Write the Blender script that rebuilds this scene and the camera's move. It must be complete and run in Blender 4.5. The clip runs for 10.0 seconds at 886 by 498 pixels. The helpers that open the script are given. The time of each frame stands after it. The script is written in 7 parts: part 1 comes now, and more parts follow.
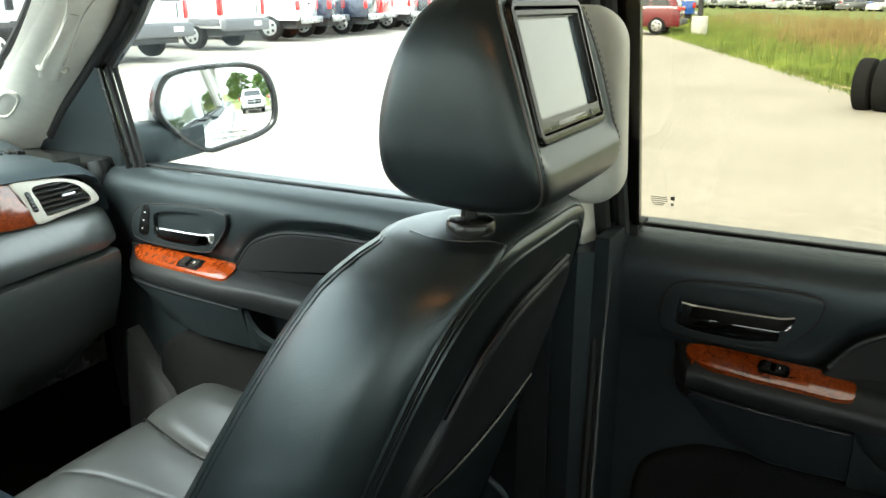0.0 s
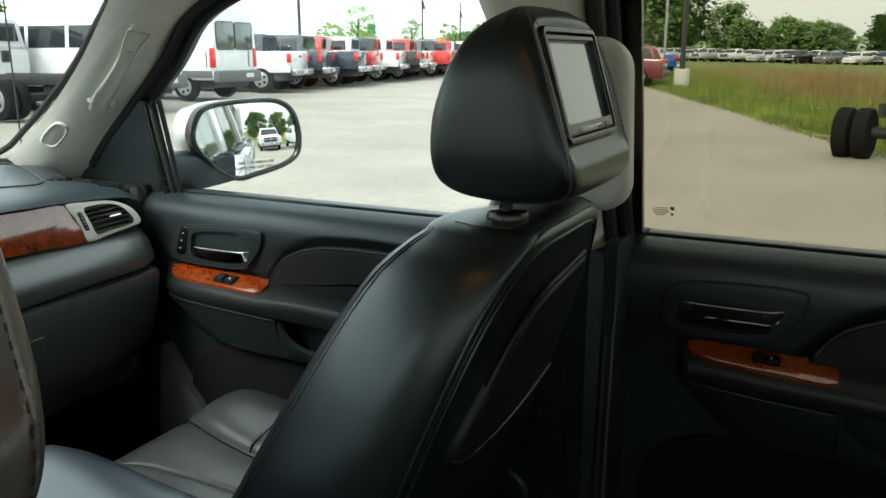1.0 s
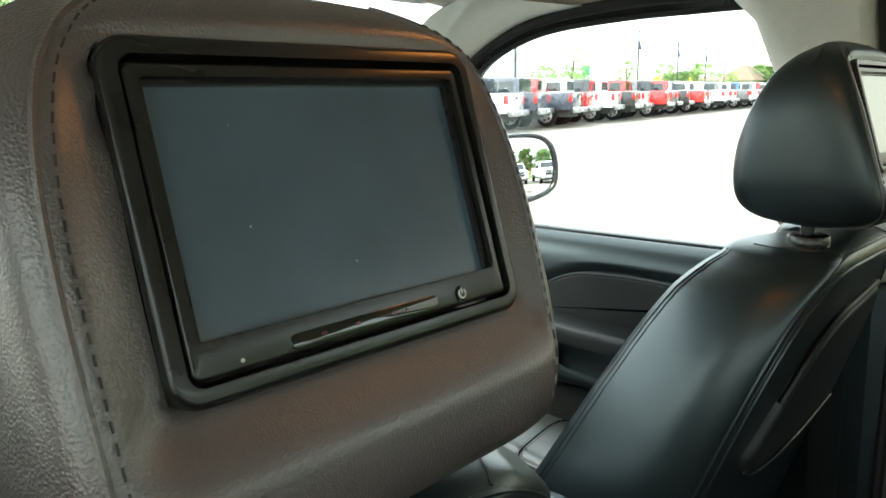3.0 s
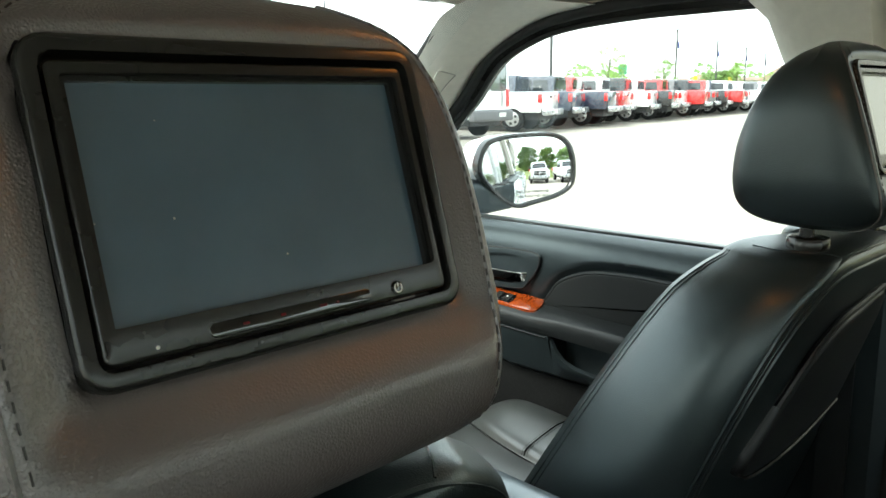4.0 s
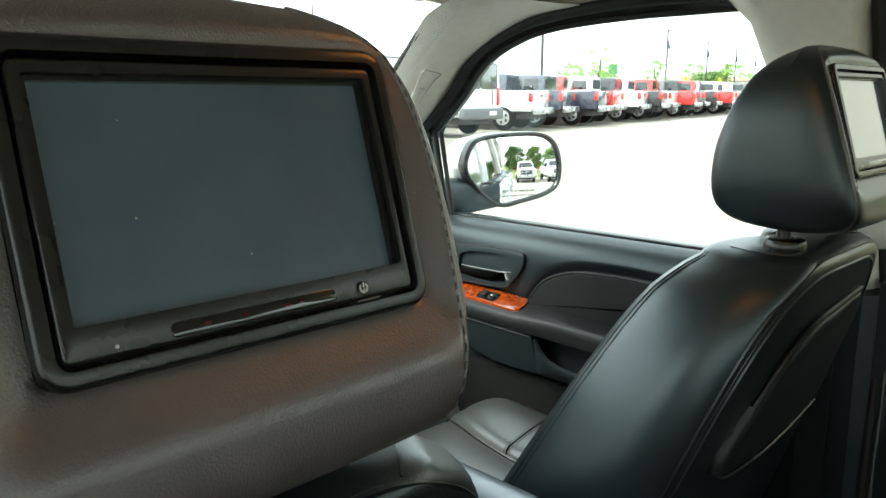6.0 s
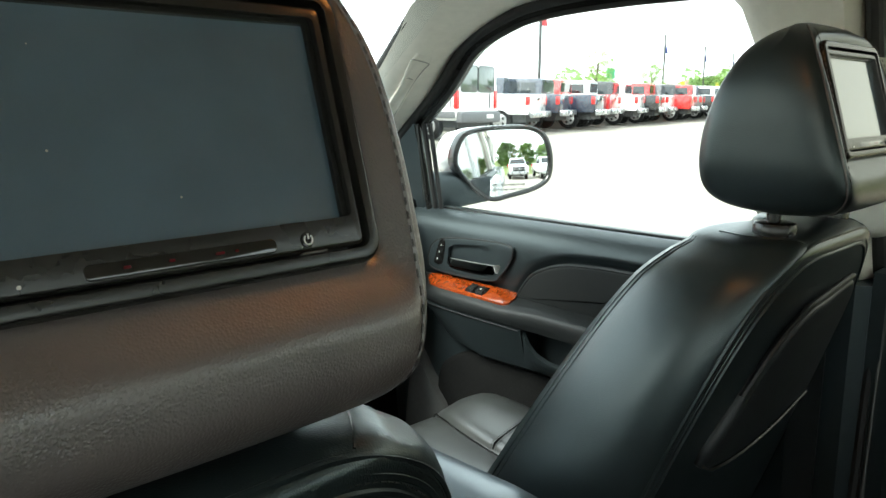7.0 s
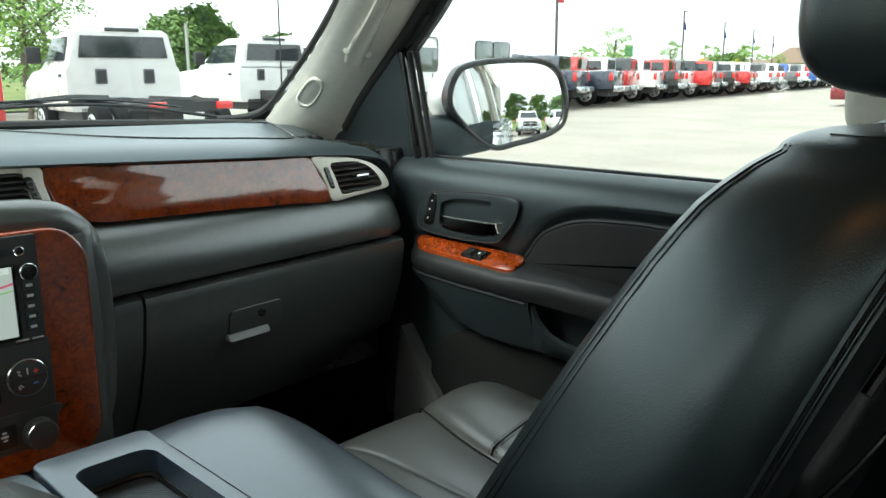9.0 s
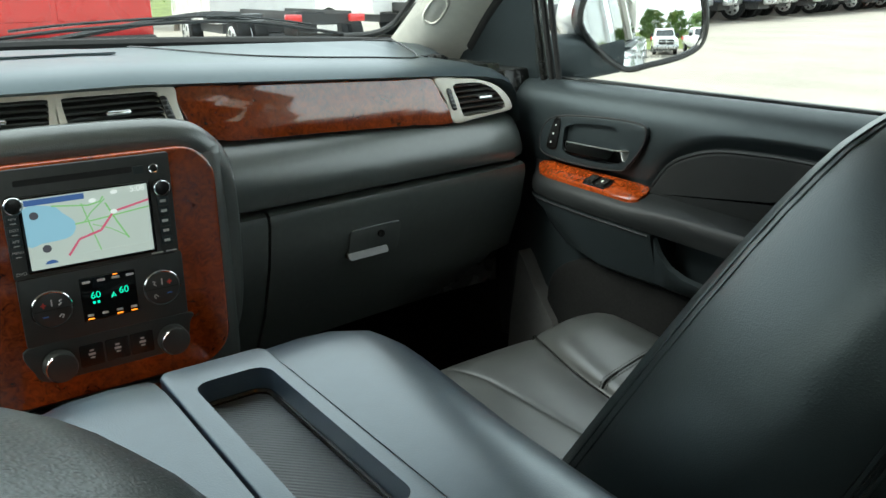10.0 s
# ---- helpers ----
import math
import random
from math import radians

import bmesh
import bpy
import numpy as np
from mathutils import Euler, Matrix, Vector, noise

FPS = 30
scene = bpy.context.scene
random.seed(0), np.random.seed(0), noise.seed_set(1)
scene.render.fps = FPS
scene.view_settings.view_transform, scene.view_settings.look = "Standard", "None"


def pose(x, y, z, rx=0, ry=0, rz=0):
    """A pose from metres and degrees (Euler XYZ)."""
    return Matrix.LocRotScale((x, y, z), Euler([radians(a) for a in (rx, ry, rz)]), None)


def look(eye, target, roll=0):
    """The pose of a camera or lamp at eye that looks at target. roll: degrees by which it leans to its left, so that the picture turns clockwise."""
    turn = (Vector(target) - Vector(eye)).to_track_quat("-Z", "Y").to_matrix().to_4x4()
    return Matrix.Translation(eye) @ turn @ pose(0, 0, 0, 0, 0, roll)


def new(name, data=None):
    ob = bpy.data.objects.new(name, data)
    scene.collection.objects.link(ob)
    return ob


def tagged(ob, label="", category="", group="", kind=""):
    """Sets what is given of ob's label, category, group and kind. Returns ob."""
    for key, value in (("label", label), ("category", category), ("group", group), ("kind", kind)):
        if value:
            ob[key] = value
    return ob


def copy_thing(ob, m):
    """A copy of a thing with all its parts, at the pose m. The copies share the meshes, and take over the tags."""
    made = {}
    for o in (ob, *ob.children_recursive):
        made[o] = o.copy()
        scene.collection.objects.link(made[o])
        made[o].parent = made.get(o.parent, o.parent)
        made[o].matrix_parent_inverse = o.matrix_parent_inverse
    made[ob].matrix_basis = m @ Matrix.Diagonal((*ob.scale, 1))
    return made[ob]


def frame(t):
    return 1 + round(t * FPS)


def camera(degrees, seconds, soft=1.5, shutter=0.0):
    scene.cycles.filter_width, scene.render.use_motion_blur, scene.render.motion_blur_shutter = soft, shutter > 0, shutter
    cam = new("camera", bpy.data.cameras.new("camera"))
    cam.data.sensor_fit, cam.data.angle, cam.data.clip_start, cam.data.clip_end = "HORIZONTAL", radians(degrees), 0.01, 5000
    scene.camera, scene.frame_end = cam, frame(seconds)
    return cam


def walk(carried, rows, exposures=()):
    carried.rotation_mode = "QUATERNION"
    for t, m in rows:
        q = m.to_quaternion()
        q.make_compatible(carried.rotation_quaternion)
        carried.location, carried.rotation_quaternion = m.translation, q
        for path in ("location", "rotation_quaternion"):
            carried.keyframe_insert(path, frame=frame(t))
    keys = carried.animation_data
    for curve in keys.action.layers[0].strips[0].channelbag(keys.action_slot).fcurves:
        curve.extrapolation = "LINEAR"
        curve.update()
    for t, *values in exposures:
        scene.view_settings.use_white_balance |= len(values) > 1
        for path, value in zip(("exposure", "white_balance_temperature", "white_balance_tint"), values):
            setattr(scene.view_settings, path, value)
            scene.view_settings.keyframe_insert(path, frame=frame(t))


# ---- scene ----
cam = camera(57.9, 10.0)
PATH = [
    (0, (-0.326, 0.08, 1.62), (1.358, 0.981, 1.027), -0.1),
    (0.5, (-0.368, 0.067, 1.618), (1.347, 0.947, 1.087), -0.1),
    (1, (-0.481, 0.065, 1.592), (1.247, 0.954, 1.119), -0.1),
    (1.5, (-0.556, 0.096, 1.58), (1.178, 0.984, 1.126), -0.1),
    (2, (-0.605, 0.11, 1.585), (1.114, 1.034, 1.145), 0.2),
    (2.5, (-0.639, 0.106, 1.585), (0.924, 1.296, 1.213), -0.8),
    (2.7, (-0.639, 0.108, 1.586), (0.874, 1.364, 1.216), -0.9),
    (3.8, (-0.613, 0.069, 1.584), (0.786, 1.45, 1.212), -0.4),
    (4, (-0.61, 0.066, 1.585), (0.791, 1.443, 1.209), -0.4),
    (4.5, (-0.613, 0.069, 1.585), (0.79, 1.44, 1.197), -0.1),
    (5, (-0.62, 0.071, 1.586), (0.79, 1.437, 1.201), 0.1),
    (5.5, (-0.619, 0.071, 1.586), (0.794, 1.433, 1.202), 0.2),
    (6, (-0.604, 0.056, 1.587), (0.814, 1.414, 1.206), 0.2),
    (6.2, (-0.588, 0.029, 1.587), (0.827, 1.391, 1.207), 0.3),
    (7.3, (-0.562, 0.075, 1.525), (0.864, 1.428, 1.156), 0.4),
    (7.5, (-0.509, 0.086, 1.498), (0.904, 1.452, 1.125), -0.1),
    (8, (-0.438, 0.115, 1.481), (0.97, 1.487, 1.112), -0.4),
    (8.5, (-0.336, 0.181, 1.465), (1.07, 1.552, 1.087), -0.8),
    (9, (-0.308, 0.242, 1.45), (1.079, 1.621, 1.034), -0.3),
    (9.5, (-0.292, 0.259, 1.448), (0.948, 1.75, 0.958), -0.1),
    (10, (-0.289, 0.248, 1.46), (0.828, 1.789, 0.846), -0.4),
]
EXPOSURES = [(t, e, 6300, -4) for t, e in ((0.0, 2.58), (0.5, 1.5), (1.0, 1.26), (1.5, 1.57), (2.0, 1.92), (2.5, 2.38), (4.0, 2.12), (8.0, 2.18), (8.6, 1.66), (9.5, 1.52), (10.0, 1.68))]
walk(cam, [(t, look(eye, target, roll)) for t, eye, target, roll in PATH], EXPOSURES)

# ---- light: overcast daylight through the windows ----
world = bpy.data.worlds.new("world")
scene.world = world
world.use_nodes = True
wn, wl = world.node_tree.nodes, world.node_tree.links
wn.clear()
w_out = wn.new("ShaderNodeOutputWorld")
w_bg = wn.new("ShaderNodeBackground")
w_sky = wn.new("ShaderNodeTexSky")
w_sky.sky_type, w_sky.sun_disc = "NISHITA", False
w_sky.sun_elevation, w_sky.sun_rotation = radians(45), radians(-80)
w_sky.air_density, w_sky.dust_density = 1.0, 3.0
w_mix = wn.new("ShaderNodeMix")
w_mix.data_type = "RGBA"
w_mix.inputs["Factor"].default_value = 0.72
w_mix.inputs["B"].default_value = (9.5, 9.8, 10.1, 1)
wl.new(w_sky.outputs["Color"], w_mix.inputs["A"])
wl.new(w_mix.outputs["Result"], w_bg.inputs["Color"])
w_bg.inputs["Strength"].default_value = 0.1
wl.new(w_bg.outputs["Background"], w_out.inputs["Surface"])

sun_data = bpy.data.lights.new("sun", "SUN")
sun_data.energy, sun_data.angle, sun_data.color = 1.7, radians(25), (1.0, 0.97, 0.93)
sun = new("sun", sun_data)
sun.matrix_world = look((-19, 3, 19), (0, 0, 0))

# ---- mesh and object helpers ----
BASE = {}


def thing(name, at, label, category, group="", kind=""):
    """An Empty at the base of a thing; its parts are given in world places."""
    ob = new(name)
    ob.empty_display_size = 0.1
    ob.location = at
    BASE[ob] = Vector(at)
    return tagged(ob, label, category, group, kind)


def to_mesh(name, bm, mat, smooth):
    bmesh.ops.recalc_face_normals(bm, faces=bm.faces)
    me = bpy.data.meshes.new(name)
    bm.to_mesh(me)
    bm.free()
    me.materials.append(mat)
    if smooth:
        me.polygons.foreach_set("use_smooth", [True] * len(me.polygons))
        me.set_sharp_from_angle(angle=radians(smooth))
    return me


def part(name, bm, mat, parent, label="", smooth=38):
    base = BASE[parent]
    bm.transform(Matrix.Translation(-base))
    ob = new(name, to_mesh(name, bm, mat, smooth))
    ob.parent = parent
    BASE[ob] = base
    return tagged(ob, label)


def solo(name, bm, mat, at, label, category, group="", kind="", smooth=38):
    """A thing that is one mesh, with its origin at the given place."""
    at = Vector(at)
    bm.transform(Matrix.Translation(-at))
    ob = new(name, to_mesh(name, bm, mat, smooth))
    ob.location = at
    BASE[ob] = at
    return tagged(ob, label, category, group, kind)


def join(*meshes):
    out = bmesh.new()
    for b in meshes:
        me = bpy.data.meshes.new("tmp")
        b.to_mesh(me)
        b.free()
        out.from_mesh(me)
        bpy.data.meshes.remove(me)
    return out


def moved(bm, m):
    bm.transform(m)
    return bm


def box(x0, x1, y0, y1, z0, z1, bev=0.0, seg=2):
    bm = bmesh.new()
    bmesh.ops.create_cube(bm, size=1)
    for v in bm.verts:
        v.co = Vector(((x0 + x1) / 2 + v.co.x * (x1 - x0), (y0 + y1) / 2 + v.co.y * (y1 - y0), (z0 + z1) / 2 + v.co.z * (z1 - z0)))
    if bev > 0:
        bmesh.ops.bevel(bm, geom=list(bm.edges), offset=bev, segments=seg, profile=0.5, affect="EDGES", clamp_overlap=True)
    return bm


def cyl(centre, axis, r, h, n=20, bev=0.0, r2=None):
    bm = bmesh.new()
    bmesh.ops.create_cone(bm, cap_ends=True, segments=n, radius1=r, radius2=r if r2 is None else r2, depth=h)
    if bev > 0:
        rims = [e for e in bm.edges if abs(e.verts[0].co.z - e.verts[1].co.z) < 1e-6]
        bmesh.ops.bevel(bm, geom=rims, offset=bev, segments=2, profile=0.5, affect="EDGES")
    turn = Vector(axis).normalized().to_track_quat("Z", "Y").to_matrix().to_4x4()
    bm.transform(Matrix.Translation(centre) @ turn)
    return bm


def loft(rings, cap=True, closed=True):
    """Skin over rings of equally many points; closed: each ring closes on itself."""
    bm = bmesh.new()
    rows = [[bm.verts.new(p) for p in ring] for ring in rings]
    n = len(rows[0])
    for a, b in zip(rows, rows[1:]):
        for i in range(n if closed else n - 1):
            j = (i + 1) % n
            bm.faces.new((a[i], a[j], b[j], b[i]))
    if cap and closed:
        bm.faces.new(rows[0])
        bm.faces.new(rows[-1][::-1])
    return bm


def smooth_line(points, n, closed=False):
    """n points along a Catmull-Rom curve through the given points."""
    p = [np.array(q, float) for q in points]
    m = len(p)
    spans = m if closed else m - 1
    out = []
    for k in range(n):
        u = k / n * spans if closed else k / (n - 1) * spans
        i = min(int(u), spans - 1)
        f = u - i
        if closed:
            a, b, c, d = p[(i - 1) % m], p[i], p[(i + 1) % m], p[(i + 2) % m]
        else:
            b, c = p[i], p[i + 1]
            a = p[i - 1] if i > 0 else 2 * b - c
            d = p[i + 2] if i + 2 < m else 2 * c - b
        out.append(0.5 * (2 * b + (c - a) * f + (2 * a - 5 * b + 4 * c - d) * f * f + (3 * b - a - 3 * c + d) * f**3))
    return out


def tube(points, r, n=8, closed=False, flat=1.0):
    """A round bar along points; flat squeezes it along its second axis."""
    pts = [Vector(p) for p in points]
    rings, side = [], None
    for i, p in enumerate(pts):
        a = pts[i - 1] if (i > 0 or closed) else p
        b = pts[(i + 1) % len(pts)] if (i < len(pts) - 1 or closed) else p
        way = (b - a).normalized()
        if side is None:
            side = way.orthogonal().normalized()
        side = (side - way * side.dot(way)).normalized()
        up = way.cross(side)
        rings.append([p + side * (r * math.cos(t)) + up * (r * flat * math.sin(t)) for t in (2 * math.pi * k / n for k in range(n))])
    if closed:
        rings.append(rings[0])
    return loft(rings, cap=not closed)


def offset_ring(ring, d):
    """A closed plane curve moved inwards by d along its normals."""
    q = np.array(ring, float)
    t = np.roll(q, -1, 0) - np.roll(q, 1, 0)
    t /= np.linalg.norm(t, axis=1)[:, None] + 1e-9
    area = np.sum(q[:, 0] * np.roll(q[:, 1], -1) - q[:, 1] * np.roll(q[:, 0], -1))
    nrm = np.stack([-t[:, 1], t[:, 0]], 1) * (1 if area > 0 else -1)
    return q + nrm * d


def puff(ring, put, a, b, r, steps=5, crown=0.0):
    """A plane curve pushed from a to b with ends rounded by r, and swollen by crown; put(u, v, w) gives the place."""
    ws = [(a + r * (1 - math.cos(math.pi / 2 * k / steps)), r * (1 - math.sin(math.pi / 2 * k / steps))) for k in range(steps + 1)]
    full = ws + [(a + b - w, d) for w, d in reversed(ws)]
    rings = [[put(u, v, w) for u, v in offset_ring(ring, d)] for w, d in full]
    if crown:
        end = np.array(offset_ring(ring, r))
        c = end.mean(0)
        sign = 1 if b > a else -1
        extra = [(0.85, 0.35), (0.65, 0.68), (0.4, 0.9), (0.15, 1.0), (0.01, 1.0)]
        low = [[put(*(c + (q - c) * s), a - sign * crown * h) for q in end] for s, h in reversed(extra)]
        top = [[put(*(c + (q - c) * s), b + sign * crown * h) for q in end] for s, h in extra]
        rings = low + rings + top
    return loft(rings)


def rounded(u0, u1, v0, v1, r, n=5):
    """A rectangle with round corners, counter-clockwise."""
    out = []
    for cu, cv, a in ((u1 - r, v1 - r, 0), (u0 + r, v1 - r, 90), (u0 + r, v0 + r, 180), (u1 - r, v0 + r, 270)):
        out += [(cu + r * math.cos(radians(a + 90 * k / n)), cv + r * math.sin(radians(a + 90 * k / n))) for k in range(n + 1)]
    return out


def plate(ring, put, a, b, bev=0.0, hole=None):
    """A flat plate of a plane curve from depth a to depth b (b is the front), with a bevelled front edge and at most one hole of as many points."""
    rings = [[put(u, v, a) for u, v in ring], [put(u, v, b - math.copysign(bev, b - a)) for u, v in ring]]
    if bev:
        for t in (radians(30), radians(60), radians(90)):
            rings.append([put(u, v, b - math.copysign(bev * (1 - math.sin(t)), b - a)) for u, v in offset_ring(ring, bev * (1 - math.cos(t)))])
    if hole is None:
        return loft(rings)
    rings += [[put(u, v, b) for u, v in hole], [put(u, v, a) for u, v in hole]]
    rings.append(rings[0])
    return loft(rings, cap=False)


def text_mesh(words, size, m, align="CENTER"):
    """Flat letters of the built-in font as a mesh, in the x-y plane of m."""
    cu = bpy.data.curves.new("words", "FONT")
    cu.body, cu.size, cu.align_x, cu.align_y = words, size, align, "CENTER"
    cu.extrude = size * 0.01
    ob = bpy.data.objects.new("words", cu)
    scene.collection.objects.link(ob)
    me = bpy.data.meshes.new_from_object(ob.evaluated_get(bpy.context.evaluated_depsgraph_get()))
    bpy.data.objects.remove(ob)
    bm = bmesh.new()
    bm.from_mesh(me)
    bpy.data.meshes.remove(me)
    bm.transform(m)
    return bm


def sheet(rows):
    """An open skin over rows of points."""
    bm = bmesh.new()
    grid = [[bm.verts.new(p) for p in row] for row in rows]
    for a, b in zip(grid, grid[1:]):
        for i in range(len(a) - 1):
            bm.faces.new((a[i], a[i + 1], b[i + 1], b[i]))
    bmesh.ops.recalc_face_normals(bm, faces=bm.faces)
    return bm


def dashes(points, step, length, r):
    """Stitches: short bars laid along a line."""
    pts = [Vector(p) for p in points]
    out, run = [], 0.0
    for a, b in zip(pts, pts[1:]):
        d = (b - a).length
        while run < d:
            p = a.lerp(b, run / d)
            q = p + (b - a).normalized() * length
            out.append(tube([p, q], r, 4))
            run += step
        run -= d
    return join(*out)


# ---- materials ----
def material(name, colour, rough=0.5, metal=0.0, spec=0.5, coat=0.0, vary=0.15, grain=60.0, bump=0.0, bump_scale=300.0, rough_vary=0.08, cells=False, second=None, big=4.0, coat_rough=0.04, sheen=None):
    """A surface with colour and roughness that vary at two scales, and fine relief."""
    mat = bpy.data.materials.new(name)
    mat.use_nodes = True
    n, l = mat.node_tree.nodes, mat.node_tree.links
    p = n["Principled BSDF"]
    p.inputs["Metallic"].default_value, p.inputs["Specular IOR Level"].default_value = metal, spec
    p.inputs["Coat Weight"].default_value, p.inputs["Coat Roughness"].default_value = coat, coat_rough
    if sheen:
        p.inputs["Specular Tint"].default_value = (*sheen, 1)
    co = n.new("ShaderNodeTexCoord")
    fine, wide = n.new("ShaderNodeTexNoise"), n.new("ShaderNodeTexNoise")
    fine.inputs["Scale"].default_value, wide.inputs["Scale"].default_value = grain, big
    fine.inputs["Detail"].default_value, wide.inputs["Detail"].default_value = 5, 3
    add = n.new("ShaderNodeMath")
    add.operation = "ADD"
    ramp = n.new("ShaderNodeMapRange")
    ramp.inputs["From Min"].default_value, ramp.inputs["From Max"].default_value = 0.7, 1.3
    mix = n.new("ShaderNodeMix")
    mix.data_type = "RGBA"
    c = Vector(colour)
    low = c * (1 - vary)
    high = Vector(second) if second else c * (1 + vary)
    mix.inputs["A"].default_value, mix.inputs["B"].default_value = (*low, 1), (*high, 1)
    for t in (fine, wide):
        l.new(co.outputs["Object"], t.inputs["Vector"])
    l.new(fine.outputs["Fac"], add.inputs[0]), l.new(wide.outputs["Fac"], add.inputs[1])
    l.new(add.outputs[0], ramp.inputs["Value"]), l.new(ramp.outputs[0], mix.inputs["Factor"])
    l.new(mix.outputs["Result"], p.inputs["Base Color"])
    rr = n.new("ShaderNodeMapRange")
    rr.inputs["To Min"].default_value, rr.inputs["To Max"].default_value = max(0.0, rough - rough_vary), min(1.0, rough + rough_vary)
    l.new(wide.outputs["Fac"], rr.inputs["Value"]), l.new(rr.outputs[0], p.inputs["Roughness"])
    if bump:
        b = n.new("ShaderNodeBump")
        b.inputs["Strength"].default_value, b.inputs["Distance"].default_value = bump, 0.6 / bump_scale
        if cells:
            v = n.new("ShaderNodeTexVoronoi")
            v.feature = "SMOOTH_F1"
            v.inputs["Smoothness"].default_value = 0.35
            v.inputs["Scale"].default_value = bump_scale
            warp = n.new("ShaderNodeTexNoise")
            warp.inputs["Scale"].default_value = bump_scale * 0.4
            wm = n.new("ShaderNodeMix")
            wm.data_type = "RGBA"
            wm.inputs["Factor"].default_value = 0.0012
            l.new(co.outputs["Object"], warp.inputs["Vector"]), l.new(co.outputs["Object"], wm.inputs["A"])
            l.new(warp.outputs["Color"], wm.inputs["B"]), l.new(wm.outputs["Result"], v.inputs["Vector"])
            cap = n.new("ShaderNodeMapRange")
            cap.inputs["From Min"].default_value, cap.inputs["From Max"].default_value = 0.65, 0.1
            l.new(v.outputs["Distance"], cap.inputs["Value"]), l.new(cap.outputs[0], b.inputs["Height"])
        else:
            t = n.new("ShaderNodeTexNoise")
            t.inputs["Scale"].default_value, t.inputs["Detail"].default_value = bump_scale, 3
            l.new(co.outputs["Object"], t.inputs["Vector"]), l.new(t.outputs["Fac"], b.inputs["Height"])
        l.new(b.outputs["Normal"], p.inputs["Normal"])
    return mat


def glass(name, tint, gloss_rough=0.0):
    """A thin pane: clear or tinted, with the gloss of glass."""
    mat = bpy.data.materials.new(name)
    mat.use_nodes = True
    n, l = mat.node_tree.nodes, mat.node_tree.links
    n.clear()
    out, mix = n.new("ShaderNodeOutputMaterial"), n.new("ShaderNodeMixShader")
    tr, gl, lw = n.new("ShaderNodeBsdfTransparent"), n.new("ShaderNodeBsdfGlossy"), n.new("ShaderNodeLayerWeight")
    lw.inputs["Blend"].default_value = 0.5
    power, scale = n.new("ShaderNodeMath"), n.new("ShaderNodeMath")
    power.operation, scale.operation = "POWER", "MULTIPLY_ADD"
    power.inputs[1].default_value, scale.inputs[1].default_value, scale.inputs[2].default_value = 5.0, 0.8, 0.035
    tr.inputs["Color"].default_value = (*tint, 1)
    gl.inputs["Roughness"].default_value = gloss_rough
    l.new(lw.outputs["Facing"], power.inputs[0]), l.new(power.outputs[0], scale.inputs[0])
    l.new(scale.outputs[0], mix.inputs["Fac"]), l.new(tr.outputs[0], mix.inputs[1]), l.new(gl.outputs[0], mix.inputs[2])
    l.new(mix.outputs[0], out.inputs["Surface"])
    return mat


def glow(name, colour, strength):
    mat = bpy.data.materials.new(name)
    mat.use_nodes = True
    p = mat.node_tree.nodes["Principled BSDF"]
    p.inputs["Base Color"].default_value = (*[c * 0.3 for c in colour], 1)
    p.inputs["Emission Color"].default_value, p.inputs["Emission Strength"].default_value = (*colour, 1), strength
    p.inputs["Roughness"].default_value = 0.15
    return mat


def burl(name):
    """Glossy red-brown burl veneer under clear lacquer."""
    mat = material(name, (0.20, 0.035, 0.008), rough=0.10, spec=0.8, coat=1.0, coat_rough=0.02)
    n, l = mat.node_tree.nodes, mat.node_tree.links
    p, co = n["Principled BSDF"], n["Texture Coordinate"]
    warp, curl, fleck = n.new("ShaderNodeTexNoise"), n.new("ShaderNodeTexNoise"), n.new("ShaderNodeTexVoronoi")
    warp.inputs["Scale"].default_value, warp.inputs["Detail"].default_value = 26, 5
    curl.inputs["Scale"].default_value, curl.inputs["Detail"].default_value, curl.inputs["Distortion"].default_value = 95, 7, 1.6
    fleck.inputs["Scale"].default_value = 90
    l.new(co.outputs["Object"], warp.inputs["Vector"]), l.new(co.outputs["Object"], curl.inputs["Vector"]), l.new(warp.outputs["Color"], fleck.inputs["Vector"])
    ramp = n.new("ShaderNodeValToRGB")
    e = ramp.color_ramp.elements
    e[0].position, e[0].color = 0.33, (0.075, 0.011, 0.003, 1)
    e[1].position, e[1].color = 0.66, (0.34, 0.060, 0.010, 1)
    mid = e.new(0.47)
    mid.color = (0.21, 0.033, 0.005, 1)
    mixf = n.new("ShaderNodeMath")
    mixf.operation = "MULTIPLY_ADD"
    mixf.inputs[1].default_value = 0.35
    l.new(warp.outputs["Fac"], mixf.inputs[0])
    sc = n.new("ShaderNodeMath")
    sc.operation = "MULTIPLY"
    sc.inputs[1].default_value = 0.65
    l.new(curl.outputs["Fac"], sc.inputs[0]), l.new(sc.outputs[0], mixf.inputs[2])
    l.new(mixf.outputs[0], ramp.inputs["Fac"]), l.new(ramp.outputs["Color"], p.inputs["Base Color"])
    return mat


